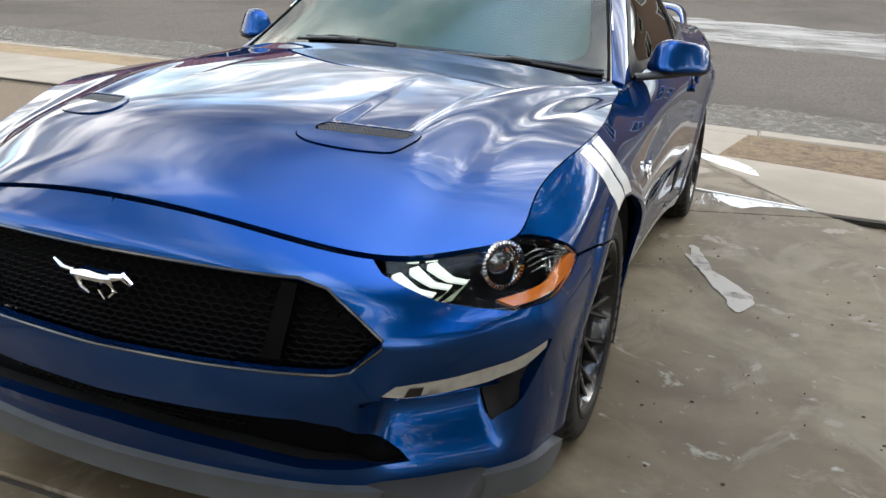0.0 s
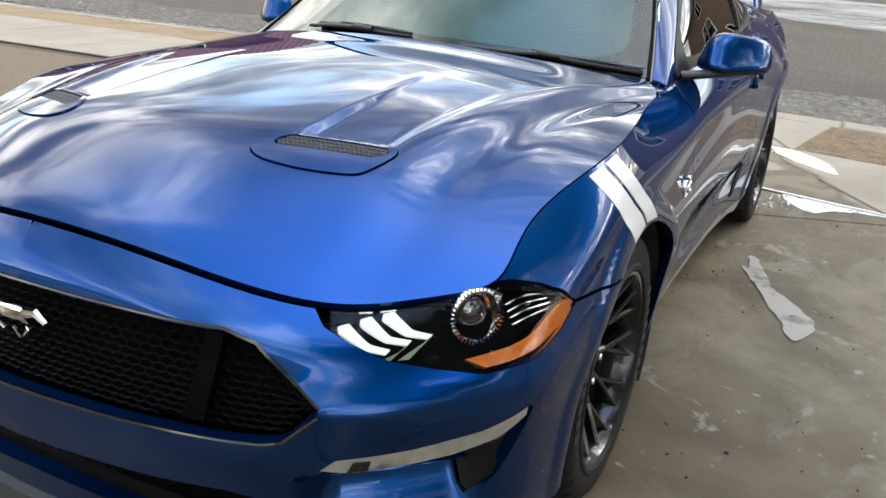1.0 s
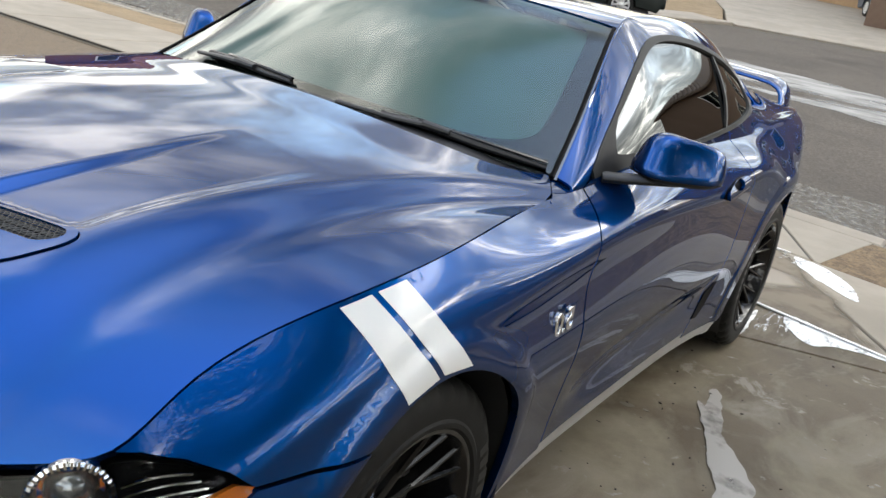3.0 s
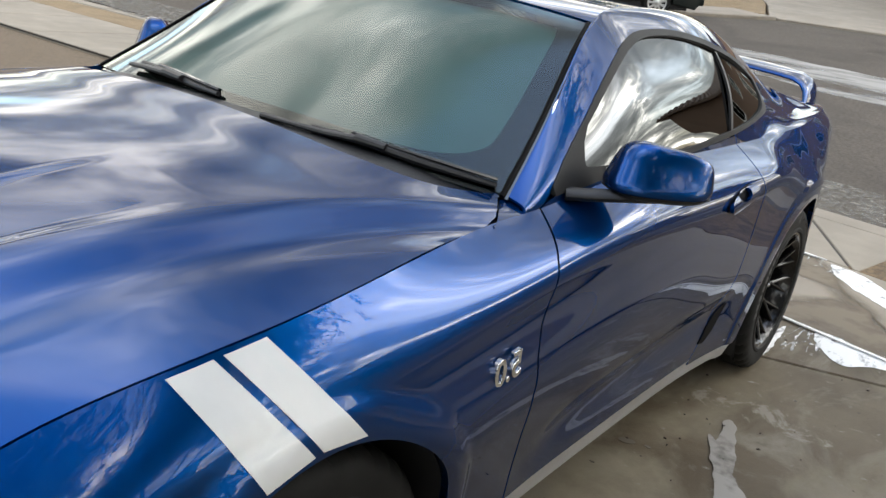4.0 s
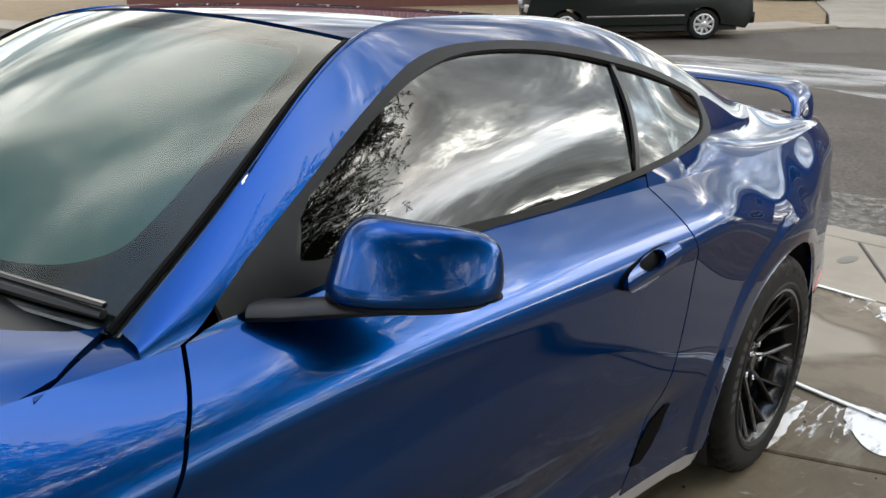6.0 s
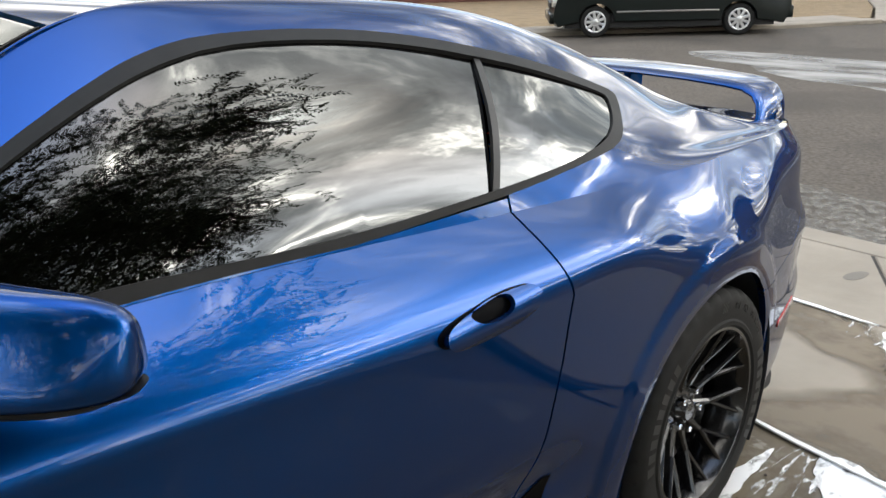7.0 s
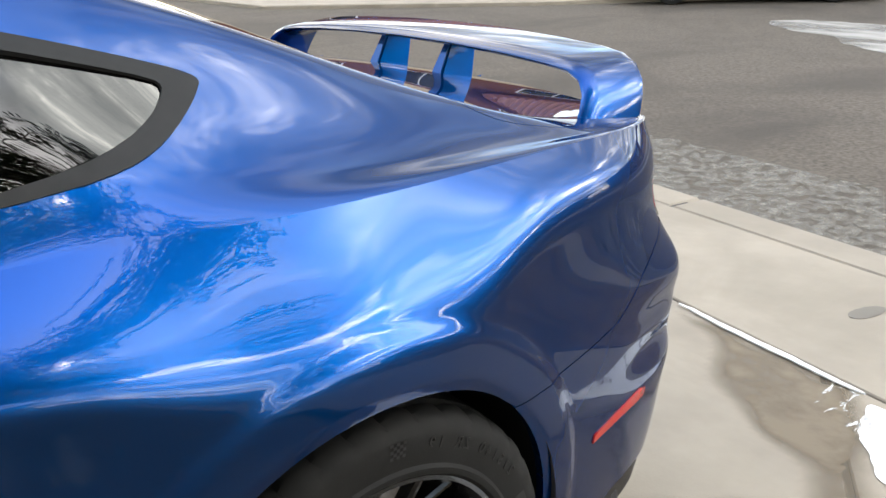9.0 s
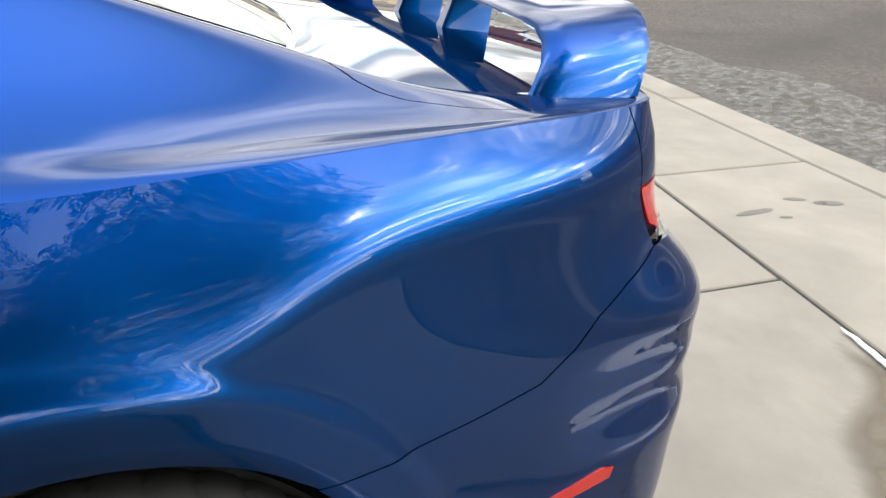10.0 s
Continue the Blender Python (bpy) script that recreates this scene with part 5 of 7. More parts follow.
FRONT = build_wheel("front_wheel", 0.0, 0.343, 0.255, 0.902, "black multi-spoke front wheel with a wide tyre", False)
REAR = build_wheel("rear_wheel", 2.72, 0.351, 0.275, 0.916, "black multi-spoke rear wheel with a wide tyre", True)
for (w, m, tyre), rad in ((FRONT, 0.343), (REAR, 0.351)):
    other = copy_thing(w, Matrix.Diagonal((-1, 1, 1, 1)))
    # writing round the side wall, mirrored; the maker's name as plain bars
    def ring_text(chars, start, step, r, size, flip=True):
        for i, ch in enumerate(chars):
            a = radians(start + (-step if not flip else step) * i)
            if ch == " ":
                continue
            mm = m @ Matrix.Translation((r * math.cos(a), r * math.sin(a), 0.0022)) @ Matrix.Rotation(a - radians(90), 4, "Z") @ Matrix.Diagonal((-1, 1, 1, 1))
            place_text(ch, size, mm, RUBBER_PRINT, w, "tyre_mark", "", 0.0004)
    if rad > 0.35:
        ring_text("275/40 ZR 19", 127, 3.6, 0.305, 0.026)
        flag = bmesh.new()
        for i in range(5):
            for j in range(5):
                if (i + j) % 2 == 0:
                    b0 = radians(176 + i * 1.1)
                    r0 = 0.292 + j * 0.0055
                    q = [(r0, b0), (r0 + 0.0055, b0), (r0 + 0.0055, b0 + radians(1.1)), (r0, b0 + radians(1.1))]
                    flag.faces.new([flag.verts.new((r * math.cos(a), r * math.sin(a), 0.0024)) for r, a in q])
        bmesh.ops.transform(flag, matrix=m, verts=flag.verts)
        part("tyre_check_mark", flag, BLACK, w)
    for a0 in (60, 225):
        for i in range(8):
            bars = bmesh.new()
            a = radians(a0 + i * 7.2)
            q = [(0.278, a), (0.309, a), (0.309, a + radians(4.6)), (0.278, a + radians(4.6))]
            bars.faces.new([bars.verts.new((r * math.cos(b), r * math.sin(b), 0.0024)) for r, b in q])
            bmesh.ops.transform(bars, matrix=m, verts=bars.verts)
            part("tyre_bar", bars, RUBBER_PRINT, w, "raised bar on the side wall")

# wheel housings and floor pan
for cy, cz, rad in (ARCH_F, ARCH_R):
    for sgn in (1, -1):
        bm = bmesh.new()
        a_pts = [(cy + (rad + 0.02) * math.cos(radians(a)), cz + (rad + 0.02) * math.sin(radians(a))) for a in range(-30, 211, 10)]
        rows = [[bm.verts.new((sgn * x, y, z)) for y, z in a_pts] for x in (0.90, 0.62)]
        for i in range(len(a_pts) - 1):
            bm.faces.new((rows[0][i], rows[0][i + 1], rows[1][i + 1], rows[1][i]))
        bm.faces.new(rows[1])
        part("wheel_housing", bm, CABIN, car, "black wheel housing")
part("floor_pan", box((-0.80, -0.85, 0.17), (0.80, 3.45, 0.24), 0.02), CABIN, car, "black underside")
part("cabin", box((-0.60, 0.75, 0.26), (0.60, 2.6, 0.95), 0.05), CABIN, car, "dark cabin")

# rear wing
def wing():
    bm = bmesh.new()
    half = [(0.0, 1.176, 3.415, 3.625), (0.20, 1.174, 3.413, 3.623), (0.40, 1.167, 3.411, 3.612), (0.54, 1.158, 3.409, 3.600), (0.606, 1.150, 3.407, 3.590), (0.648, 1.134, 3.400, 3.580), (0.672, 1.108, 3.388, 3.572), (0.684, 1.078, 3.370, 3.562), (0.692, 1.040, 3.348, 3.548)]
    prev = [(-x, z, a, b) for x, z, a, b in reversed(half[1:])] + half
    rings = []
    for i, (x, z, ya, yb) in enumerate(prev):
        p, q = prev[max(i - 1, 0)], prev[min(i + 1, len(prev) - 1)]
        d = Vector((q[0] - p[0], 0, q[1] - p[1])).normalized()
        nrm = Vector((-d.z, 0, d.x))
        ch = yb - ya
        sec = [(0.0, 0.0), (0.04, 0.007), (0.25, 0.013), (0.6, 0.013), (0.92, 0.016), (1.0, 0.014), (1.0, 0.004), (0.6, -0.009), (0.25, -0.012), (0.04, -0.007)]
        rings.append([bm.verts.new(Vector((x * 0.965, ya - 0.015 + u * (ch - 0.01), z - 0.008)) + nrm * h + Vector((0, 0, 0.018 * u))) for u, h in sec])
    for a, b in zip(rings, rings[1:]):
        for i in range(10):
            bm.faces.new((a[i], a[(i + 1) % 10], b[(i + 1) % 10], b[i]))
    bm.faces.new(rings[0])
    bm.faces.new(rings[-1][::-1])
    bmesh.ops.recalc_face_normals(bm, faces=bm.faces)
    return bm


blade = part("rear_wing", wing(), PAINT, car, "blue rear wing", 40)
for sgn in (1, -1):
    bm = bmesh.new()
    lo = [(0.110, 3.40), (0.160, 3.40), (0.165, 3.51), (0.105, 3.51)]
    hi = [(0.120, 3.45), (0.146, 3.45), (0.150, 3.53), (0.116, 3.53)]
    a = [bm.verts.new((sgn * x, y, 1.055)) for x, y in lo]
    b = [bm.verts.new((sgn * x, y, 1.165)) for x, y in hi]
    for i in range(4):
        bm.faces.new((a[i], a[(i + 1) % 4], b[(i + 1) % 4], b[i]))
    bmesh.ops.recalc_face_normals(bm, faces=bm.faces)
    bmesh.ops.bevel(bm, geom=bm.edges[:], offset=0.005, segments=2, affect="EDGES")
    part("wing_post", bm, PAINT, blade, "blue wing post")
    # added black block for the shade in the gap under the wing tip
    gap_block = prism([(sgn * 0.53, 3.29), (sgn * 0.66, 3.32), (sgn * 0.64, 3.44), (sgn * 0.56, 3.44)], 0.03, 0.004, place=Matrix.Translation((0, 0, 1.028)))
    part("wing_foot", gap_block, GLOSS_BLACK, blade, "added black block for the shaded gap under the wing tip")

# door mirrors
for sgn in (1, -1):
    mirror_root = thing("door_mirror", "blue door mirror on a black stalk", "")
    mirror_root.parent = car
    e1, e2 = Vector((0.72, 0.69, 0)).normalized(), Vector((0.69, -0.72, 0)).normalized()
    centre = Vector((0.938, 1.028, 1.020))

    def blob(lo, hi, off=0.0):
        bm = bmesh.new()
        bmesh.ops.create_uvsphere(bm, u_segments=48, v_segments=32, radius=1)
        for v in bm.verts:
            q = [math.copysign(abs(c) ** 0.55, c) for c in v.co]
            a = q[0] * 0.136 * (1 - 0.34 * (q[2] + 1) / 2 * (1 if q[0] < 0 else 0.25))
            d = q[1] * (0.048 - 0.020 * q[2] - 0.012 * q[0]) + off - 0.02 * q[0] * q[0]
            h = q[2] * (0.064 - (0.014 * q[0] if q[2] > 0 else 0.004))
            h = min(max(h, lo), hi)
            p = centre + e1 * a + e2 * (d - 0.012) + Vector((0, 0, h))
            v.co = Vector((sgn * p.x, p.y, p.z))
        bmesh.ops.recalc_face_normals(bm, faces=bm.faces)
        if bm.calc_volume(signed=True) < 0:
            bmesh.ops.reverse_faces(bm, faces=bm.faces)
        return bm
    part("mirror_cap", blob(-0.044, 0.07), PAINT, mirror_root, "blue mirror cap", 60)
    low = blob(-0.062, -0.044)
    part("mirror_base", low, BLACK, mirror_root, "black lower mirror shell", 60)
    stalk = [(0.775, 0.880, 0.955), (0.81, 0.905, 0.957), (0.86, 0.955, 0.962), (0.93, 1.02, 0.968)]
    part("mirror_stalk", tube([(sgn * x, y, z) for x, y, z in stalk], [0.034, 0.030, 0.030, 0.026], 14, flat=0.45), BLACK, mirror_root, "black mirror stalk")

# wipers, lying on the foot of the glass
gu, gq = (v.ravel() for v in np.meshgrid(np.linspace(-0.6, 0.6, 161), np.linspace(0.0, 0.35, 60)))
glass_pts = windshield_at(gu, gq)


def on_glass(x, y, up):
    p = glass_pts[np.argmin((glass_pts[:, 0] - x) ** 2 + (glass_pts[:, 1] - y) ** 2)]
    return Vector((x, y, float(p[2]) + up))


for pts, arm in (([(0.705, 0.700), (0.62, 0.668), (0.54, 0.640), (0.46, 0.617), (0.38, 0.598), (0.28, 0.580)], [(0.47, 0.612), (0.40, 0.592), (0.33, 0.570), (0.24, 0.545), (0.17, 0.530)]),
                 ([(-0.02, 0.562), (-0.12, 0.572), (-0.22, 0.590), (-0.32, 0.612), (-0.42, 0.638)], [(-0.17, 0.572), (-0.25, 0.582), (-0.36, 0.600), (-0.45, 0.62)])):
    wiper = thing("wiper", "black windshield wiper lying on the glass", "")
    wiper.parent = car
    part("wiper_blade", tube([on_glass(x, y, 0.008) for x, y in pts], [0.008, 0.011, 0.012, 0.012, 0.011, 0.008][:len(pts)], 8, flat=0.8), BLACK, wiper)
    part("wiper_spine", tube([on_glass(x, y + 0.003, 0.018) for x, y in pts[:-1]], 0.006, 6, flat=0.7), GLOSS_BLACK, wiper)
    part("wiper_arm", tube([on_glass(x, y, 0.020) for x, y in arm], [0.012, 0.014, 0.012, 0.010, 0.012][:len(arm)], 10, flat=0.6), BLACK, wiper)
    part("wiper_joint", tube([on_glass(*arm[0], 0.018), on_glass(*arm[1], 0.022)], [0.013, 0.016], 10, flat=0.7), BLACK, wiper)

# ---- ground ----
ASPHALT = mat("worn_asphalt", (0.0903, 0.0770, 0.0629), 0.92, vary=0.42, scale=26, bump=0.8, bscale=110, spec=0.2, stain=(0.0592, 0.0511, 0.0429), sscale=0.35)
CONCRETE = concrete_driveway()
WALK = mat("dry_concrete", (0.2553, 0.2205, 0.1739), 0.8, vary=0.12, scale=3.0, bump=0.25, bscale=110, stain=(0.1998, 0.1717, 0.1332), sscale=0.8, island=0.05)
JOINT = mat("joint_dirt", (0.0370, 0.0333, 0.0281), 0.95, vary=0.3, scale=30)
GROUND = mat("brown_gravel_ground", (0.1258, 0.0925, 0.0592), 0.95, vary=0.35, scale=38, bump=0.9, bscale=55)
GRAVEL = mat("tan_gravel", (0.2220, 0.1591, 0.0888), 0.95, vary=0.35, scale=38, bump=0.9, bscale=55, stain=(0.1628, 0.1147, 0.0629), sscale=2.0)
DIRT = mat("dark_damp_gravel", (0.1554, 0.1051, 0.0555), 0.95, vary=0.5, scale=34, bump=1.0, bscale=50, stain=(0.0629, 0.0414, 0.0222), sscale=7.0)
STUCCO = mat("tan_stucco", (0.40, 0.265, 0.15), 0.9, vary=0.06, scale=6, bump=0.4, bscale=120)
STUCCO_PALE = mat("pale_stucco", (0.52, 0.45, 0.36), 0.9, vary=0.06, scale=6, bump=0.4, bscale=120)
ROOF_RED = mat("red_brown_roof_tile", (0.17, 0.065, 0.045), 0.8, vary=0.3, scale=9, bump=0.3, bscale=40, island=0.15)
ROOF_BROWN = mat("brown_roof_tile", (0.12, 0.085, 0.065), 0.8, vary=0.3, scale=9, bump=0.3, bscale=40, island=0.15)
FOAM = mat("white_soap_foam", (0.82, 0.82, 0.80), 0.35, vary=0.08, scale=60, bump=0.5, bscale=160)


def slab(name, outline, thick, material, m=SLOPE, parent=None, top=0.0, bevel=0.006, label=""):
    bm = prism(outline, thick, bevel, place=Matrix.Translation((0, 0, top - thick)), seg=1)
    ob = part(name, bm, material, None, label, 30)
    if parent is None:
        ob.matrix_world = m
    else:
        ob.parent = parent
    return ob


# one sheet of ground: the sloping lot, then the level street and the land beyond
gm = bmesh.new()
lot = [SLOPE @ Vector(p) for p in ((-500, 6.6, -0.045), (500, 6.6, -0.045), (500, -14, -0.045), (-500, -14, -0.045))]
a = [gm.verts.new(p) for p in lot]
b0 = [gm.verts.new((x, 7.4, -0.16)) for x in (-500, 500)]
b = [gm.verts.new((x, y, -0.16)) for x, y in ((-900, 1500), (900, 1500))]
c = [gm.verts.new((x, -900, lot[2].z)) for x in (900, -900)]
gm.faces.new((a[0], a[1], b0[1], b0[0]))
gm.faces.new((b0[0], b0[1], b[1], b[0]))
gm.faces.new((a[3], a[2], a[1], a[0]))
gm.faces.new((c[1], c[0], a[2], a[3]))
bmesh.ops.recalc_face_normals(gm, faces=gm.faces)
ground = tagged(part("ground", gm, GROUND, None, "tan gravel yards sloping down to the street"), kind="structure")

drive = tagged(slab("driveway", [(-3.3, -7.0), (3.62, -7.0), (3.62, 1.5), (2.0, 2.95), (1.62, 3.27), (-3.3, 3.6)], 0.02, JOINT, top=-0.010, bevel=0, label="damp stained concrete driveway with soap suds"), kind="structure")
J = 0.011


def skew(x, at, k):
    return at - k * (x - 1.0)


LOW = lambda x: 3.275 + 0.25 * (1.6 - min(max(x, -3.3), 1.6))
NEAR = lambda x: 2.872 + 0.372 * (x - 0.91)
MID = lambda x: skew(min(max(x, -6), 6), 4.84, 0.205)
OUT = lambda x: skew(min(max(x, -6), 6), 6.10, 0.147)


def block(name, x0, x1, lo, hi, parent, material, thick=0.05):
    o = [(x0 + J, lo(x0) + J), (x1 - J, lo(x1) + J), (x1 - J, hi(x1) - J), (x0 + J, hi(x0) - J)]
    return slab(name, o, thick, material, parent=parent, top=0.0)


for x0, x1 in ((-3.25, -1.2), (-1.2, 0.85), (0.85, 3.6)):
    for y0, y1 in ((-7.0, -3.6), (-3.6, -0.9)):
        block("concrete_slab", x0, x1, lambda x, v=y0: v, lambda x, v=y1: v, drive, CONCRETE)
    if x1 < 0:
        block("concrete_slab", x0, x1, lambda x: -0.9, LOW, drive, CONCRETE)
    elif x1 > 1:
        x0 = -1.2
        slab("concrete_slab", [(x0 + J, -0.9 + J), (x1 - J, -0.9 + J), (x1 - J, 1.50), (2.0, 2.93), (1.75, NEAR(1.75) - J), (x0 + J, NEAR(x0) - J)], 0.05, CONCRETE, parent=drive)
        # the wedge between the last drive joint and the pavement
        slab("concrete_slab", [(x0 + J, NEAR(x0) + J * 0.4), (1.73, NEAR(1.73) + J * 0.4), (1.62, LOW(1.6) - J), (x0 + J, LOW(x0) - J)], 0.05, CONCRETE, parent=drive)
walk_base = tagged(slab("pavement", [(-30, 4.51), (-3.28, 4.51), (-3.27, 3.63), (1.6, 3.25), (16, 3.22), (16, 3.6), (0.9, 4.9), (-4, 5.8), (-30, 6.2)], 0.02, JOINT, top=-0.010, bevel=0, label="pale concrete pavement crossing the driveway"), kind="structure")
for o in ([(-0.57 + J, LOW(-0.57) + J), (1.60 - J, LOW(1.6) + J), (0.55 - J, MID(0.55) - J), (-0.57 + J, MID(-0.57) - J)],
          [(1.60 + J, LOW(1.6) + J), (3.2, LOW(3.2) + J), (3.2, MID(3.2) - J), (0.95, MID(0.95) - J), (0.55 + J * 2, MID(0.55) - J)]):
    slab("pavement_slab", o, 0.05, WALK, parent=walk_base)
for i in range(7):
    block("pavement_slab", 3.2 + i * 1.5, 4.7 + i * 1.5, LOW, lambda x: MID(x), walk_base, WALK)
for x0, x1 in [(-2.1, -0.57), (-3.6, -2.1)] + [(-5.1 - 1.5 * i, -3.6 - 1.5 * i) for i in range(9)]:
    block("pavement_slab", x0, x1, LOW, MID, walk_base, WALK)
apron = tagged(slab("driveway_apron", [(-4.2, 5.85), (1.0, 4.80), (1.15, 6.25), (-4.4, 7.1)], 0.02, JOINT, top=-0.009, bevel=0, label="concrete apron between pavement and kerb"), kind="structure")
for o in ([(-4.0, MID(-4.0) + J), (-1.9 - J, MID(-1.9) + J), (-1.9 - J, OUT(-1.9) - J), (-4.3, OUT(-4.3) - J)],
          [(-1.9 + J, MID(-1.9) + J), (0.88 - J, MID(0.88) + J), (0.30 - J, OUT(0.30) - J), (-1.9 + J, OUT(-1.9) - J)],
          [(0.88 + J, MID(0.88) + J), (0.93, MID(0.93) + J), (1.12, OUT(1.12) - J), (0.30 + J, OUT(0.30) - J)]):
    slab("apron_slab", o, 0.05, WALK, parent=apron)
for x0, x1, name in ((1.12, 16.0, "parkway"), (-30.0, -4.3, "parkway")):
    o = [(0.84 if x0 > 0 else x0, MID(0.84 if x0 > 0 else x0) + 0.01), *[(x, MID(x) + 0.01) for x in (-6, 6) if x0 < x < x1], (x1, MID(x1) + 0.01), (x1, OUT(x1) - 0.02), *[(x, OUT(x) - 0.02) for x in (6, -6) if x0 < x < x1], (x0, OUT(x0) - 0.02)]
    tagged(slab("gravel_strip", o, 0.03, DIRT if x0 > 0 else GRAVEL, top=-0.004, bevel=0.01, label="strip of gravel between pavement and kerb"), kind="structure")
for i in range(19):
    x0 = -30 + i * 2.4
    x1 = x0 + 2.4
    low = -4.4 < (x0 + x1) / 2 < 1.1
    o = [(x0 + 0.004, OUT(x0)), (x1 - 0.004, OUT(x1)), (x1 - 0.004, OUT(x1) + 0.34), (x0 + 0.004, OUT(x0) + 0.34)]
    tagged(slab("kerb", o, 0.06, WALK, top=0.0 if low else 0.005, bevel=0.02, label="worn concrete kerb and gutter"), kind="structure")

# the street, level, from the near kerb to the far one
ROAD_Z = -0.030
near = [(x, OUT(x) + 0.33) for x in (-60, -20, -6, -3, 0, 3, 6, 20, 60)]
road = prism(near + [(60, 26.5), (3, 25.5), (-0.4, 23.6), (-4.9, 22.9), (-6.3, 20.7), (-8.6, 18.3), (-11.25, 15.4), (-16, 11.5), (-60, 11.0)], 0.2, place=Matrix.Translation((0, 0, ROAD_Z - 0.2)))
tagged(part("road", road, ASPHALT, None, "worn grey asphalt road with a pale streak"), kind="structure")

# ---- across the street ----
FAR = [(-60, 11.0), (-16, 11.5), (-11.25, 15.4), (-8.6, 18.3), (-6.3, 20.7), (-4.9, 22.9)]


def offset(line, d):
    out = []
    for i, p in enumerate(line):
        q, r = line[max(i - 1, 0)], line[min(i + 1, len(line) - 1)]
        t = Vector((r[0] - q[0], r[1] - q[1])).normalized()
        out.append((p[0] - t.y * d, p[1] + t.x * d))
    return out


def strip(name, d0, d1, z0, z1, material, label):
    a, b = offset(FAR, d0), offset(FAR, d1)
    return tagged(part(name, prism(a + b[::-1], z1 - z0, 0.02, place=Matrix.Translation((0, 0, ROAD_Z + z0)), seg=1), material, None, label), kind="structure")


strip("far_kerb", 0.0, 0.50, -0.08, 0.09, WALK, "pale concrete kerb across the street")
strip("far_pavement", 0.50, 1.75, -0.08, 0.075, WALK, "pale concrete pavement across the street")
far_yard = [(-60, 12.5), (-17, 13.2), (-12.5, 16.6), (-9.9, 19.5), (-7.7, 21.8), (-5.4, 23.6), (-6.5, 27.2), (-8.9, 33.4), (-13, 44), (-60, 60)]
tagged(part("far_yard", prism(far_yard, 0.2, 0.02, place=Matrix.Translation((0, 0, ROAD_Z - 0.13)), seg=1), GRAVEL, None, "tan gravel yard with a low edge across the street"), kind="structure")
far_drive = [(-4.85, 23.0), (-0.4, 23.6), (2.0, 25), (12, 29), (20, 46), (-13, 48), (-8.8, 33.3), (-6.4, 27.1), (-5.3, 23.6)]
tagged(part("far_driveway", prism(far_drive, 0.2, 0.02, place=Matrix.Translation((0, 0, ROAD_Z - 0.15)), seg=1), WALK, None, "wide pale concrete driveway across the street"), kind="structure")

# pale streaks on the road, ragged thin films
def film(name, outline, material, z=0.004, m=None, ragged=0.12, seed=1, label="", thick=0.0025, kind="stuff"):
    """A thin patch with a rounded, wandering edge."""
    rng = random.Random(seed)
    for _ in range(3):
        outline = [q for a, b in zip(outline, outline[1:] + outline[:1]) for q in ((a[0] * 0.75 + b[0] * 0.25, a[1] * 0.75 + b[1] * 0.25), (a[0] * 0.25 + b[0] * 0.75, a[1] * 0.25 + b[1] * 0.75))]
    pts = dense(outline, 0.02 if m is not None else 0.25)
    f = 6.0 if m is not None else 0.8
    out = []
    for x, y in pts:
        d = noise.noise_vector(Vector((x * f, y * f, seed * 3.7))) * 0.6 + noise.noise_vector(Vector((x * f * 3.3, y * f * 3.3, seed))) * 0.4
        out.append((x + d.x * ragged, y + d.y * ragged))
    ob = part(name, prism(out, thick, 0.0, place=Matrix.Translation((0, 0, z))), material, None, label)
    ob.matrix_world = m if m is not None else Matrix()
    return tagged(ob, kind=kind)


def veil(name, base, lo, hi, scale, rough=0.6, squash=(1, 1, 1), net=False):
    """A thin film with gaps in it."""
    m = bpy.data.materials.new(name)
    m.use_nodes = True
    nt = m.node_tree
    b = nt.nodes["Principled BSDF"]
    b.inputs["Base Color"].default_value, b.inputs["Roughness"].default_value = (*base, 1), rough
    co, mp, n, r = nt.nodes.new("ShaderNodeTexCoord"), nt.nodes.new("ShaderNodeMapping"), nt.nodes.new("ShaderNodeTexNoise"), nt.nodes.new("ShaderNodeMapRange")
    mp.inputs["Scale"].default_value = squash
    n.inputs["Scale"].default_value, n.inputs["Detail"].default_value, n.inputs["Roughness"].default_value = scale, 8, 0.62
    r.inputs["From Min"].default_value, r.inputs["From Max"].default_value = lo, hi
    nt.links.new(co.outputs["Object"], mp.inputs[0])
    nt.links.new(mp.outputs[0], n.inputs["Vector"])
    nt.links.new(n.outputs["Fac"], r.inputs["Value"])
    alpha = r.outputs["Result"]
    if net:
        # threads between bubbles
        vo, th, mu, wob = nt.nodes.new("ShaderNodeTexVoronoi"), nt.nodes.new("ShaderNodeMapRange"), nt.nodes.new("ShaderNodeMath"), nt.nodes.new("ShaderNodeVectorMath")
        vo.feature = "DISTANCE_TO_EDGE"
        vo.inputs["Scale"].default_value = scale * 0.8
        wob.operation = "MULTIPLY_ADD"
        wob.inputs[1].default_value = (0.18, 0.18, 0)
        nt.links.new(n.outputs["Color"], wob.inputs[0])
        nt.links.new(mp.outputs[0], wob.inputs[2])
        nt.links.new(wob.outputs[0], vo.inputs["Vector"])
        th.inputs["From Min"].default_value, th.inputs["From Max"].default_value = 0.05, 0.015
        nt.links.new(vo.outputs["Distance"], th.inputs["Value"])
        mu.operation = "MULTIPLY"
        nt.links.new(th.outputs["Result"], mu.inputs[0])
        nt.links.new(alpha, mu.inputs[1])
        alpha = mu.outputs[0]
    nt.links.new(alpha, b.inputs["Alpha"])
    return m


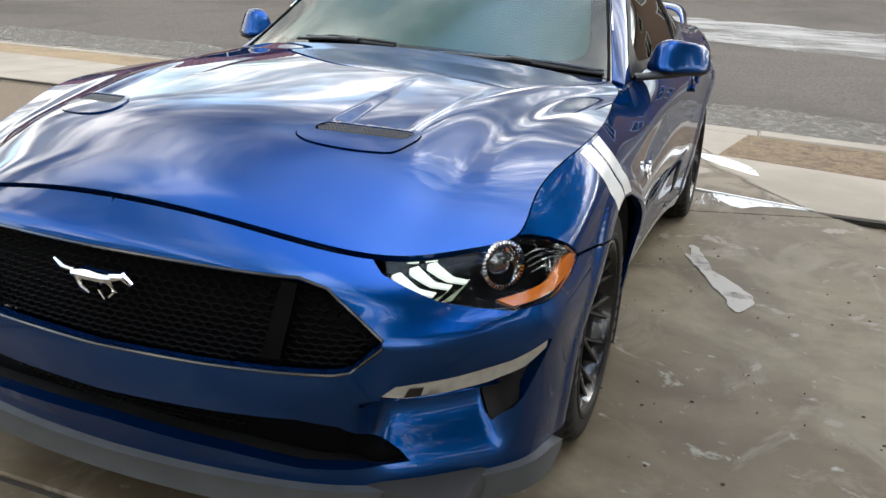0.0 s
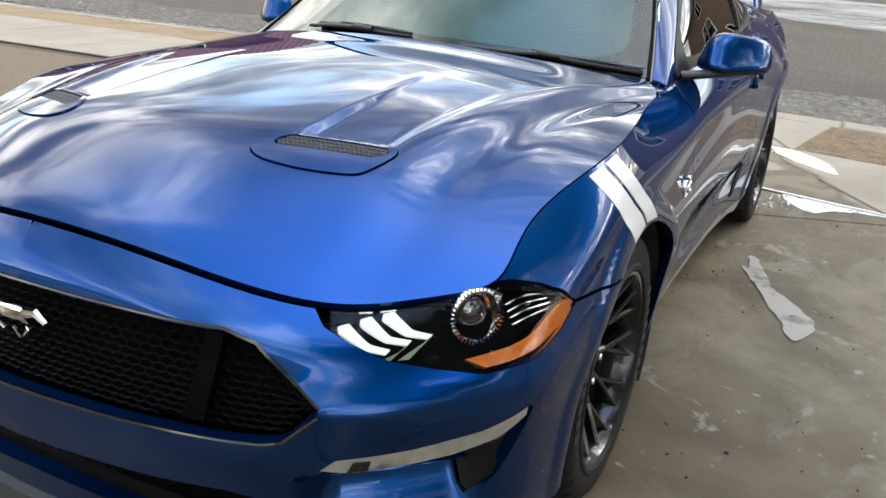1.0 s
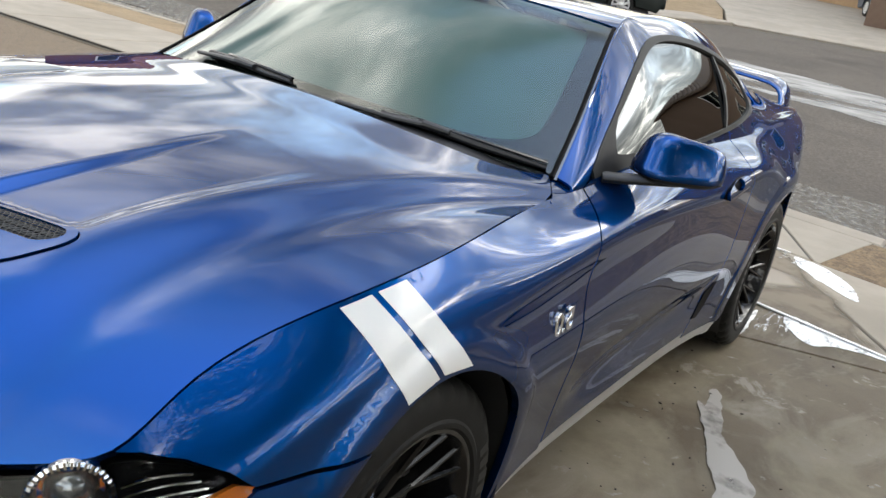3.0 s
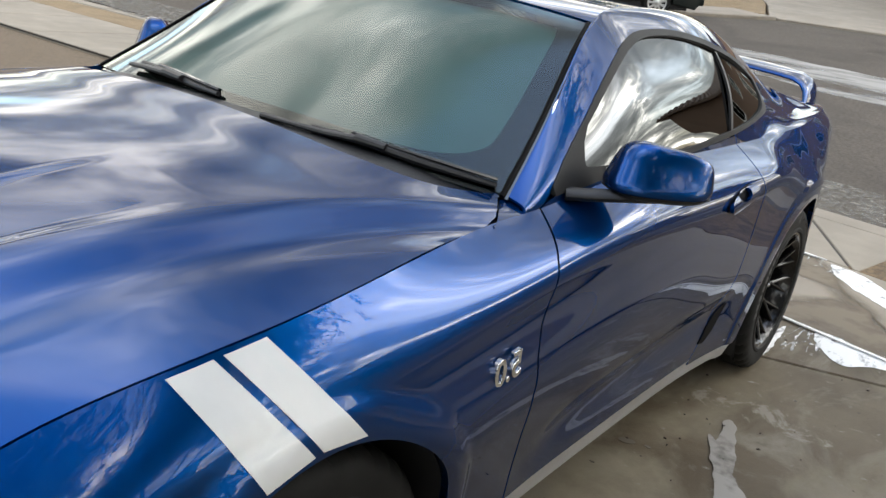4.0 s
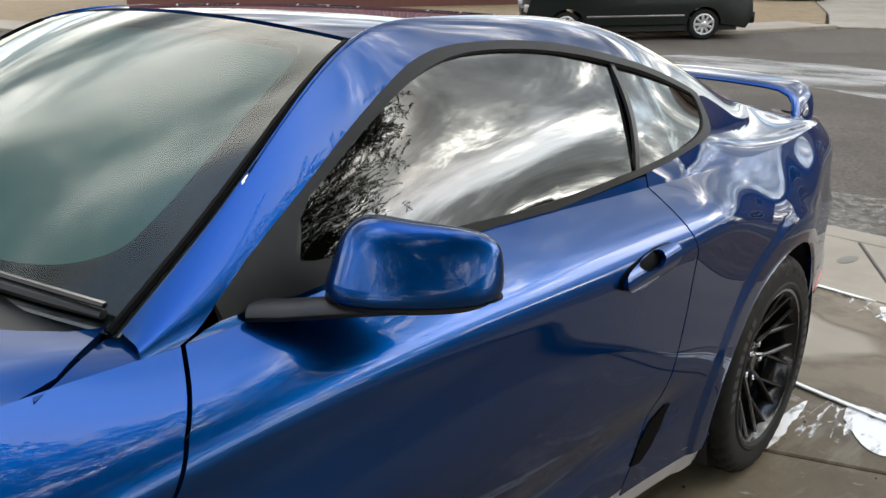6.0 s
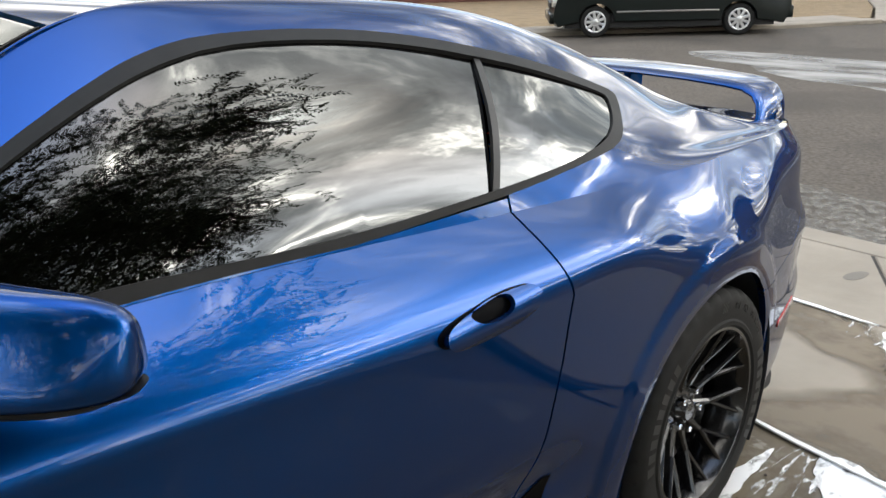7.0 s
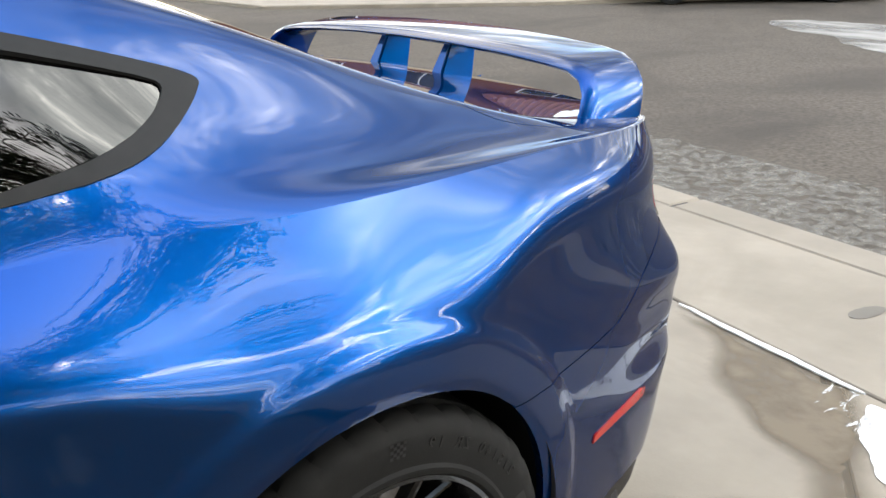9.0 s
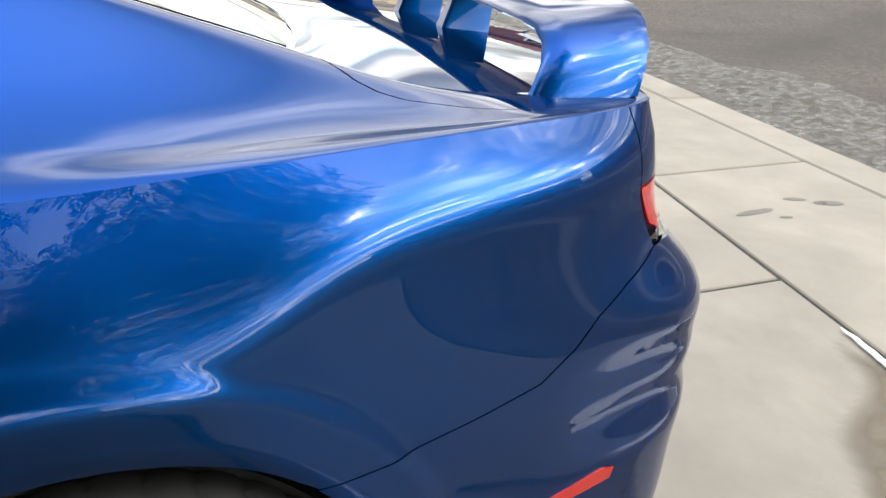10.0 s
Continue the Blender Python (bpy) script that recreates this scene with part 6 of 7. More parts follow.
ROAD_PALE = veil("road_pale", (0.2664, 0.2553, 0.2368), 0.36, 0.60, 0.9, 0.7, (0.5, 1.6, 1))
KERB_DUST = veil("kerb_sand", (0.1998, 0.1850, 0.1591), 0.40, 0.72, 13.0, 0.9)
film("road_streak", [(-6.5, 15.9), (-4.5, 14.3), (-1.0, 12.6), (4.0, 11.6), (12.0, 11.2), (12.0, 13.8), (4.0, 14.6), (0, 15.2), (-4, 16.2)], ROAD_PALE, ROAD_Z + 0.002, None, 0.35, 3, "pale streak along the road")
film("kerb_sand", [(-14, OUT(-14) + 0.36), (0, OUT(0) + 0.36), (9, OUT(9) + 0.36), (9, OUT(9) + 1.5), (0, OUT(0) + 1.7), (-14, OUT(-14) + 1.6)], KERB_DUST, ROAD_Z + 0.002, None, 0.3, 5, "sand and grit beside the kerb")

# suds and marks on the driveway
SUDS_NET = veil("suds_net", (0.8, 0.8, 0.78), 0.45, 0.62, 9.0, 0.4, (2.4, 0.55, 1), True)
FOAM_FILM = veil("soap_film", (0.80, 0.80, 0.79), 0.30, 0.46, 9.0, 0.35, (1.5, 0.7, 1))
SLAB_PALE = veil("slab_pale", (0.2664, 0.2442, 0.2183), 0.22, 0.48, 6.0, 0.4)
for k, (o, mt, r, nm, lb) in enumerate((
        ([(0.76, 4.83), (0.80, 4.66), (0.86, 4.56), (1.01, 4.38), (1.14, 4.24), (1.30, 4.12), (1.18, 4.52), (1.04, 4.70), (0.88, 4.82)], FOAM_FILM, 0.03, "soap_suds", "white soap suds lying on the concrete"),
        ([(0.99, 3.415), (1.07, 3.21), (1.14, 3.11), (1.21, 3.10), (1.29, 3.21), (1.46, 3.26), (1.64, 3.27), (1.32, 3.34), (1.20, 3.38), (1.11, 3.46), (1.05, 3.46)], FOAM_FILM, 0.03, "soap_suds", "white soap suds lying across a joint"),
        ([(0.87, 2.84), (0.91, 2.87), (0.905, 3.0), (0.885, 3.25), (0.88, 3.40), (0.84, 3.2), (0.84, 3.0)], FOAM_FILM, 0.02, "soap_suds", "white soap suds beside the rear tyre"),
        ([(-0.15, 5.05), (0.72, 4.875), (0.75, 4.85), (0.30, 4.925), (-0.15, 5.03)], FOAM, 0.012, "soap_suds", "thin line of suds along a joint"),
        ([(0.60, LOW(0.60) + 0.012), (1.62, LOW(1.6) + 0.012), (1.60, LOW(1.6) - 0.010), (0.60, LOW(0.60) - 0.010)], FOAM, 0.010, "soap_suds", "thin line of suds along a joint"),
        ([(0.60, 4.88), (0.80, 4.86), (0.86, 4.58), (0.74, 4.62), (0.62, 4.70)], SUDS_NET, 0.03, "suds_net", "thin net of suds on wet concrete"),
        ([(0.86, 3.44), (1.02, 3.40), (1.08, 3.20), (1.02, 3.10), (0.93, 3.02), (0.89, 3.2)], SUDS_NET, 0.03, "suds_net", "thin net of suds on wet concrete"),
        ([(0.97, 2.12), (1.02, 2.14), (1.10, 1.88), (1.12, 1.72), (1.05, 1.75)], SLAB_PALE, 0.03, "wash_streak", "pale streak on the concrete"),
        ([(0.96, 2.00), (1.06, 1.86), (1.20, 1.66), (1.32, 1.45), (1.34, 1.30), (1.26, 1.20), (1.20, 1.42), (1.08, 1.68)], SLAB_PALE, 0.03, "wash_streak", "pale streak on the concrete"))):
    film(nm, o, mt, 0.0022 + 0.0006 * (k % 5) + (0.002 if mt is FOAM else 0), SLOPE, r, 20 + k, lb, 0.006 if mt is FOAM else 0.001)


def fading_patch(name, outline, material, z, step, soft, label, seed):
    """A thin stain on the slab that thins out towards its outline; the share of dampness lies in its UV map."""
    loop = np.array(outline)
    nxt = np.roll(loop, -1, 0)
    bm = bmesh.new()
    uv = bm.loops.layers.uv.new("damp")
    share, verts = {}, {}
    lo, hi = loop.min(0), loop.max(0)
    nx, ny = int((hi[0] - lo[0]) / step) + 2, int((hi[1] - lo[1]) / step) + 2
    for i in range(nx):
        for k in range(ny):
            x, y = lo[0] + i * step, lo[1] + k * step
            d = noise.noise_vector(Vector((x * 4.5, y * 4.5, seed))) * 0.07
            p = np.array([x + d.x, y + d.y])
            e = nxt - loop
            q = np.clip(((p - loop) * e).sum(1) / (e * e).sum(1), 0, 1)
            far = np.linalg.norm(p - loop - e * q[:, None], axis=1).min()
            cross = (loop[:, 1] > p[1]) != (nxt[:, 1] > p[1])
            at = loop[:, 0] + (p[1] - loop[:, 1]) / np.where(cross, e[:, 1], 1) * e[:, 0]
            inside = (cross & (p[0] < at)).sum() % 2
            share[i, k] = min(1.0, far / soft) if inside else 0.0
            verts[i, k] = bm.verts.new((x, y, z))
    for i in range(nx - 1):
        for k in range(ny - 1):
            keys = ((i, k), (i + 1, k), (i + 1, k + 1), (i, k + 1))
            if max(share[c] for c in keys) > 0:
                face = bm.faces.new([verts[c] for c in keys])
                for corner, c in zip(face.loops, keys):
                    corner[uv].uv = (share[c], 0.5)
    bmesh.ops.delete(bm, geom=[v for v in bm.verts if not v.link_faces], context="VERTS")
    ob = part(name, bm, material, None, label)
    ob.matrix_world = SLOPE
    return tagged(ob, kind="stuff")


DAMP_PATCH = veil("damp_concrete", (0.135, 0.102, 0.062), 0.10, 0.56, 3.4, 0.6)
tree_nodes = DAMP_PATCH.node_tree
uv_node, split, times_ = tree_nodes.nodes.new("ShaderNodeUVMap"), tree_nodes.nodes.new("ShaderNodeSeparateXYZ"), tree_nodes.nodes.new("ShaderNodeMath")
uv_node.uv_map = "damp"
times_.operation = "MULTIPLY"
alpha_in = tree_nodes.nodes["Principled BSDF"].inputs["Alpha"]
tree_nodes.links.new(uv_node.outputs[0], split.inputs[0])
tree_nodes.links.new(split.outputs[0], times_.inputs[0])
tree_nodes.links.new(alpha_in.links[0].from_socket, times_.inputs[1])
tree_nodes.links.new(times_.outputs[0], alpha_in)
fading_patch("damp_patch", [(-0.12, 5.02), (0.12, 4.80), (0.30, 4.61), (0.45, 4.45), (0.62, 4.34), (0.84, 4.24), (0.86, 4.10), (0.78, 3.95), (0.66, 3.80), (0.56, 3.64), (0.52, 3.53), (1.54, 3.28), (1.22, 4.0), (1.02, 4.36), (0.68, 4.89)], DAMP_PATCH, 0.0012, 0.025, 0.09, "brown damp patch drying on the concrete", 4.1)

# damp footprints and spots drying on the pale concrete
DAMP = veil("damp_mark", (0.0962, 0.0799, 0.0592), 0.18, 0.40, 9.0, 0.5)
for k, (cx, cy, a, b, tilt) in enumerate(((-1.345, 5.94, 0.060, 0.026, 1.25), (-1.245, 6.06, 0.078, 0.036, 1.2), (-1.240, 5.60, 0.125, 0.026, 1.7), (-1.143, 5.70, 0.038, 0.016, 1.4), (0.375, 5.66, 0.125, 0.045, 1.45), (0.79, 1.68, 0.030, 0.018, 0.3), (0.86, 1.70, 0.012, 0.008, 0.0))):
    o = [(cx + a * math.cos(v) * math.cos(tilt) - b * math.sin(v) * math.sin(tilt), cy + a * math.cos(v) * math.sin(tilt) + b * math.sin(v) * math.cos(tilt)) for v in np.linspace(0, 2 * math.pi, 17)[:-1]]
    film("damp_mark", o, DAMP, 0.0015, SLOPE, 0.012, 60 + k, "damp mark drying on the concrete", 0.0006)

# grit and leaf bits scattered over the slabs
grit_rng, grit = random.Random(77), bmesh.new()
for _ in range(260):
    x, y, r = grit_rng.uniform(0.6, 3.2), grit_rng.uniform(-1.5, 3.2), grit_rng.uniform(0.0025, 0.008)
    m = Matrix.Translation((x, y, r * 0.35)) @ Matrix.Rotation(grit_rng.uniform(0, 3.1), 4, "Z") @ Matrix.Diagonal((r, r * grit_rng.uniform(0.4, 0.9), r * 0.5, 1))
    bmesh.ops.create_icosphere(grit, subdivisions=1, radius=1, matrix=m)
bits = part("grit", grit, mat("dark_grit", (0.05, 0.04, 0.03), 0.9, vary=0.4, scale=40), None, "dark grit and leaf bits on the driveway")
bits.matrix_world = SLOPE
tagged(bits, kind="stuff")

# ---- vehicles across the street ----
VAN_PAINT = mat("dark_green_paint", (0.003, 0.006, 0.0055), 0.3, 0.0, vary=0.1, coat=0.15, spec=0.25)
SUV_PAINT = mat("slate_blue_paint", (0.018, 0.032, 0.055), 0.35, 0.0, vary=0.1, coat=0.2, spec=0.3)
HUBCAP = mat("silver_hubcap", (0.60, 0.60, 0.60), 0.3, 0.8)


def vehicle(name, label, paint, m, length, width, height, base, overhang, bonnet, belt):
    """A parked family car: x forwards, origin on the ground under its middle."""
    v = thing(name, label, "car", m)
    L, Hh = length / 2, height
    front, rear_ax = L - overhang, L - overhang - base
    arch_r = 0.40

    def arch_pts(cx):
        return [(cx + arch_r * math.cos(radians(a)), 0.33 + arch_r * math.sin(radians(a))) for a in range(180, -1, -15)]
    low = 0.24
    prof = [(-L + 0.04, 0.34), (-L + 0.10, low), *[(x, max(z, low)) for x, z in arch_pts(rear_ax)], *[(x, max(z, low)) for x, z in arch_pts(front)], (L - 0.10, low), (L, 0.40), (L - 0.02, 0.62), (L - 0.12, bonnet - 0.06), (L - 0.95, bonnet + 0.04), (L - 1.05, belt), (-L + 0.10, belt + 0.02), (-L, belt - 0.15), (-L - 0.03, 0.60)]
    bm = bmesh.new()
    n = len(prof)
    rows = []
    for yy, k in ((-1.0, 0.93), (-0.97, 1.0), (-0.5, 1.0), (0.5, 1.0), (0.97, 1.0), (1.0, 0.93)):
        rows.append([bm.verts.new((x * (1.0 if abs(yy) < 0.9 else 0.985), yy * width / 2 * (0.94 + 0.06 * math.cos((z - 0.6) * 1.6)), 0.6 + (z - 0.6) * (k if abs(yy) == 1.0 else 1))) for x, z in prof])
    for a, b in zip(rows, rows[1:]):
        for i in range(n):
            bm.faces.new((a[i], a[(i + 1) % n], b[(i + 1) % n], b[i]))
    bm.faces.new(rows[0][::-1])
    bm.faces.new(rows[-1])
    bmesh.ops.recalc_face_normals(bm, faces=bm.faces)
    body = part("body", bm, paint, v, "", 40)
    cab = [(-L + 0.12, belt), (L - 1.05, belt), (L - 1.75, Hh - 0.06), (L - 2.1, Hh), (-L + 0.55, Hh), (-L + 0.22, Hh - 0.12)]
    bm = bmesh.new()
    a = [bm.verts.new((x, -(width / 2) * (0.93 if z <= belt else 0.76), z)) for x, z in cab]
    b = [bm.verts.new((x, (width / 2) * (0.93 if z <= belt else 0.76), z)) for x, z in cab]
    for i in range(len(cab)):
        bm.faces.new((a[i], a[(i + 1) % len(cab)], b[(i + 1) % len(cab)], b[i]))
    bm.faces.new(a[::-1])
    bm.faces.new(b)
    bmesh.ops.recalc_face_normals(bm, faces=bm.faces)
    bmesh.ops.bevel(bm, geom=bm.edges[:], offset=0.05, segments=2, affect="EDGES")
    cabin = part("cabin", bm, paint, v)
    for sg in (1, -1):
        for x0, x1 in ((-L + 0.45, -L + 1.45), (-L + 1.55, -L + 2.55), (-L + 2.65, L - 1.72)):
            q = []
            for x, z in ((x0, belt + 0.06), (x1 + (0.28 if x1 > 0.4 else 0), belt + 0.06), (x1, Hh - 0.16), (x0, Hh - 0.16)):
                k = (z - belt) / (Hh - belt)
                q.append((x, sg * (width / 2) * (0.93 - 0.17 * k) + sg * 0.012, z))
            bm = bmesh.new()
            bm.faces.new([bm.verts.new(p) for p in q])
            bmesh.ops.solidify(bm, geom=bm.faces[:], thickness=0.01)
            part("window", bm, TINTED, cabin)
        part("side_strip", box((rear_ax + 0.45, sg * width / 2 - 0.02, 0.52), (front - 0.45, sg * width / 2 + 0.012, 0.56), 0.006), STEEL, body)
        part("tail_light", box((-L - 0.02, sg * width / 2 - 0.22, 0.85), (-L + 0.14, sg * width / 2 + 0.005, 1.18), 0.02), RED_LENS, body)
        part("headlight", box((L - 0.32, sg * width / 2 - 0.34, 0.66), (L - 0.01, sg * width / 2 - 0.03, 0.82), 0.03), LAMP_WHITE, body)
        part("side_mirror", box((L - 1.35, sg * width / 2, belt), (L - 1.20, sg * (width / 2 + 0.2), belt + 0.16) if sg > 0 else (L - 1.20, sg * width / 2 + 0.0, belt + 0.16), 0.02) if sg > 0 else box((L - 1.35, -width / 2 - 0.2, belt), (L - 1.20, -width / 2, belt + 0.16), 0.02), paint, body)
        for cx in (front, rear_ax):
            mm = Matrix.Translation((cx, sg * (width / 2 - 0.03), 0.335)) @ Matrix.Rotation(radians(-90 * sg), 4, "X")
            wh = part("wheel", lathe([(0.20, -0.2), (0.30, -0.2), (0.335, -0.17), (0.335, -0.04), (0.31, -0.005), (0.25, 0.0), (0.235, -0.01), (0.22, -0.03)], 40, place=mm), RUBBER, v, "black tyre with a silver hubcap")
            cap = bmesh.new()
            lathe([(0.0001, 0.004), (0.05, 0.004), (0.07, -0.008), (0.075, -0.02)], 24, cap, mm)
            lathe([(0.195, -0.012), (0.215, 0.0), (0.232, -0.006), (0.236, -0.02)], 40, cap, mm)
            part("hubcap", cap, HUBCAP, wh, "silver spoked hubcap")
            for k in range(9):
                spoke = box((0.06, -0.030, -0.02), (0.205, 0.030, -0.002), 0.008, 1)
                bmesh.ops.transform(spoke, matrix=mm @ Matrix.Rotation(2 * math.pi * k / 9, 4, "Z"), verts=spoke.verts)
                part("hubcap_spoke", spoke, HUBCAP, wh)
            part("hub_shadow", lathe([(0.0001, -0.035), (0.23, -0.035)], 24, place=mm), BLACK, wh)
    part("front_bumper", box((L - 0.10, -width / 2 + 0.1, 0.30), (L + 0.05, width / 2 - 0.1, 0.52), 0.04), paint, body)
    part("rear_bumper", box((-L - 0.07, -width / 2 + 0.06, 0.34), (-L + 0.12, width / 2 - 0.06, 0.60), 0.04), paint, body)
    part("number_plate", box((L + 0.045, -0.26, 0.46), (L + 0.058, 0.26, 0.58), 0.004), STUCCO_PALE, body, "pale plate with plain bars")
    part("grille", box((L - 0.08, -0.45, 0.60), (L + 0.012, 0.45, 0.74), 0.02), BLACK, body)
    part("underside", box((-L + 0.3, -width / 2 + 0.15, 0.20), (L - 0.3, width / 2 - 0.15, 0.50)), BLACK, body)
    return v


head = math.atan2(16.95 - 18.95, -8.9 + 6.5)
# wheels nearest the street stand on the line between the two touch points
axis = Vector((math.cos(head), math.sin(head), 0))
inward = Vector((axis.y, -axis.x, 0))
van_pos = Vector((-7.70, 17.95, ROAD_Z)) + inward * 0.97
vehicle("minivan", "dark green minivan with silver hubcaps parked at the kerb", VAN_PAINT, Matrix.Translation(van_pos) @ Matrix.Rotation(head, 4, "Z"), 5.10, 1.98, 1.75, 3.08, 0.95, 1.02, 1.08)
vehicle("suv", "slate blue car parked on a wide concrete driveway", SUV_PAINT, Matrix.Translation((-2.4, 36.2, ROAD_Z + 0.05)) @ Matrix.Rotation(radians(-63), 4, "Z"), 4.6, 1.85, 1.62, 2.7, 0.9, 1.0, 1.02)

# ---- houses ----
DOOR_WHITE = mat("white_garage_door", (0.62, 0.59, 0.54), 0.6, vary=0.05, scale=5)
FRAME_WHITE = mat("white_window_frame", (0.75, 0.74, 0.72), 0.5)
PANE = glass("house_pane", (0.05, 0.06, 0.07), 1.9)


def house(label, m, w, d, h, wall, roof, over=0.6, rise=1.7, windows=(), garage=None, courses=10):
    """A stuccoed house with a hipped tile roof: front wall at y = 0 facing -y, origin at its middle on the ground."""
    v = thing("house", label, "house", m)
    part("wall", box((-w / 2, 0, -0.4), (w / 2, d, h), 0.02), wall, v)
    rf = bmesh.new()
    lo = [(-w / 2 - over, -over, h), (w / 2 + over, -over, h), (w / 2 + over, d + over, h), (-w / 2 - over, d + over, h)]
    ridge = [(-w / 2 + d / 2, d / 2, h + rise), (w / 2 - d / 2, d / 2, h + rise)] if w > d else [(0, w / 2, h + rise), (0, d - w / 2, h + rise)]
    a = [rf.verts.new(p) for p in lo]
    a2 = [rf.verts.new((x, y, z - 0.18)) for x, y, z in lo]
    r = [rf.verts.new(p) for p in ridge]
    if w > d:
        rf.faces.new((a[0], a[1], r[1], r[0])); rf.faces.new((a[1], a[2], r[1])); rf.faces.new((a[2], a[3], r[0], r[1])); rf.faces.new((a[3], a[0], r[0]))
    else:
        rf.faces.new((a[0], a[1], r[0])); rf.faces.new((a[1], a[2], r[1], r[0])); rf.faces.new((a[2], a[3], r[1])); rf.faces.new((a[3], a[0], r[0], r[1]))
    for i in range(4):
        rf.faces.new((a[i], a2[i], a2[(i + 1) % 4], a[(i + 1) % 4]))
    rf.faces.new(a2[::-1])
    bmesh.ops.recalc_face_normals(rf, faces=rf.faces)
    roof_ob = part("roof", rf, roof, v, "", 20)
    rolls = bmesh.new()
    for side_y in ((-over, d / 2), ):
        k = int((w + 2 * over) / 0.32)
        for i in range(k):
            x = -w / 2 - over + (i + 0.5) * 0.32
            top = min(1.0, (w / 2 + over - abs(x)) / (d / 2 + over)) if w > d else max(0.05, 1 - abs(x) / (w / 2 + over))
            y1 = -over + (d / 2 + over if w > d else w / 2 + over) * top
            z1 = h + rise * top
            tube([(x, -over - 0.02, h + 0.02), (x, y1, z1 + 0.03)], 0.085, 6, rolls)
    part("roof_tiles", rolls, roof, roof_ob, "rows of rounded roof tiles")
    for x, z, ww, hh in windows:
        win = part("window", box((x - ww / 2, -0.03, z), (x + ww / 2, 0.02, z + hh), 0.0), PANE, v)
        for lo2, hi2 in (((x - ww / 2 - 0.07, -0.06, z - 0.07), (x + ww / 2 + 0.07, 0.0, z)), ((x - ww / 2 - 0.07, -0.06, z + hh), (x + ww / 2 + 0.07, 0.0, z + hh + 0.07)), ((x - ww / 2 - 0.07, -0.06, z), (x - ww / 2, 0.0, z + hh)), ((x + ww / 2, -0.06, z), (x + ww / 2 + 0.07, 0.0, z + hh)), ((x - 0.025, -0.055, z), (x + 0.025, 0.0, z + hh))):
            part("window_frame", box(lo2, hi2, 0.008), FRAME_WHITE, win)
    if garage:
        gx, gw, gh = garage
        gd = part("garage_door", box((gx - gw / 2, -0.02, 0.0), (gx + gw / 2, 0.04, gh)), DOOR_WHITE, v, "pale panelled garage door")
        for i in range(4):
            for j in range(8):
                x0 = gx - gw / 2 + (j + 0.08) * gw / 8
                part("door_panel", box((x0, -0.045, (i + 0.1) * gh / 4), (x0 + gw / 8 * 0.84, -0.018, (i + 0.9) * gh / 4), 0.012, 1), DOOR_WHITE, gd)
    return v


own = SLOPE @ Vector((0, -8.2, 0))
house("pale stucco house with a brown tile roof above the driveway", Matrix.Translation((-3.0, -8.2, own.z)) @ Matrix.Rotation(radians(180), 4, "Z"), 16, 11, 2.9, STUCCO_PALE, ROOF_BROWN, 0.6, 2.0, [(4.5, 0.9, 1.6, 1.3), (6.6, 0.9, 0.9, 1.3)], (-2.2, 4.9, 2.2))
side_z = (SLOPE @ Vector((9, 0, 0))).z
house("pale stucco neighbouring house with a brown tile roof", Matrix.Translation((13.5, -2.5, side_z)) @ Matrix.Rotation(radians(-90), 4, "Z"), 14, 11, 2.9, STUCCO_PALE, ROOF_BROWN, 0.6, 2.0, [(-4, 0.9, 1.4, 1.2), (1, 0.9, 1.8, 1.2), (5, 0.9, 1.2, 1.2)])
house("single-storey brown stucco house beyond the road", Matrix.Translation((15.5, 19.5, 0)) @ Matrix.Rotation(radians(-37), 4, "Z"), 13, 9, 2.7, mat("tan_brown_stucco", (0.20, 0.14, 0.10), 0.9, vary=0.08, scale=5), ROOF_BROWN, 0.6, 1.9, [(-4, 0.9, 1.6, 1.2), (3, 0.9, 1.6, 1.2)])
house("two-storey brown stucco house with deep eaves", Matrix.Translation((4.0, 31.0, 0)) @ Matrix.Rotation(radians(-6), 4, "Z"), 14, 11, 5.6, mat("brown_stucco", (0.16, 0.105, 0.075), 0.9, vary=0.08, scale=5), ROOF_BROWN, 0.7, 2.0, [(-5, 1.0, 1.6, 1.4), (-1, 1.0, 1.6, 1.4), (3, 1.0, 1.6, 1.4), (-5, 3.7, 1.4, 1.2), (-1, 3.7, 1.4, 1.2), (3, 3.7, 1.4, 1.2)])
house("dark red-roofed house with white-framed windows across the street", Matrix.Translation((-22.0, 23.0, 0)) @ Matrix.Rotation(radians(42), 4, "Z"), 17, 11, 3.1, mat("brown_red_stucco", (0.13, 0.055, 0.045), 0.9, vary=0.08, scale=5), ROOF_RED, 0.7, 2.3, [(-5.5, 0.9, 2.2, 1.3), (-1, 0.9, 2.2, 1.3), (4, 0.9, 2.4, 1.3)])
house("orange-tan stucco house across the street", Matrix.Translation((-7.5, 43.6, 0)) @ Matrix.Rotation(radians(-31), 4, "Z"), 15, 10, 3.0, STUCCO, ROOF_BROWN, 0.6, 1.9, [(6.2, 0.9, 1.4, 1.2)])

# ---- plants ----
LEAF = mat("dark_green_leaf", (0.035, 0.055, 0.018), 0.6, vary=0.3, scale=4)
HEDGE = mat("hedge_leaf", (0.030, 0.055, 0.016), 0.6, vary=0.35, scale=3)
BARK = mat("grey_bark", (0.10, 0.085, 0.065), 0.9, vary=0.3, scale=12, bump=0.5, bscale=50)


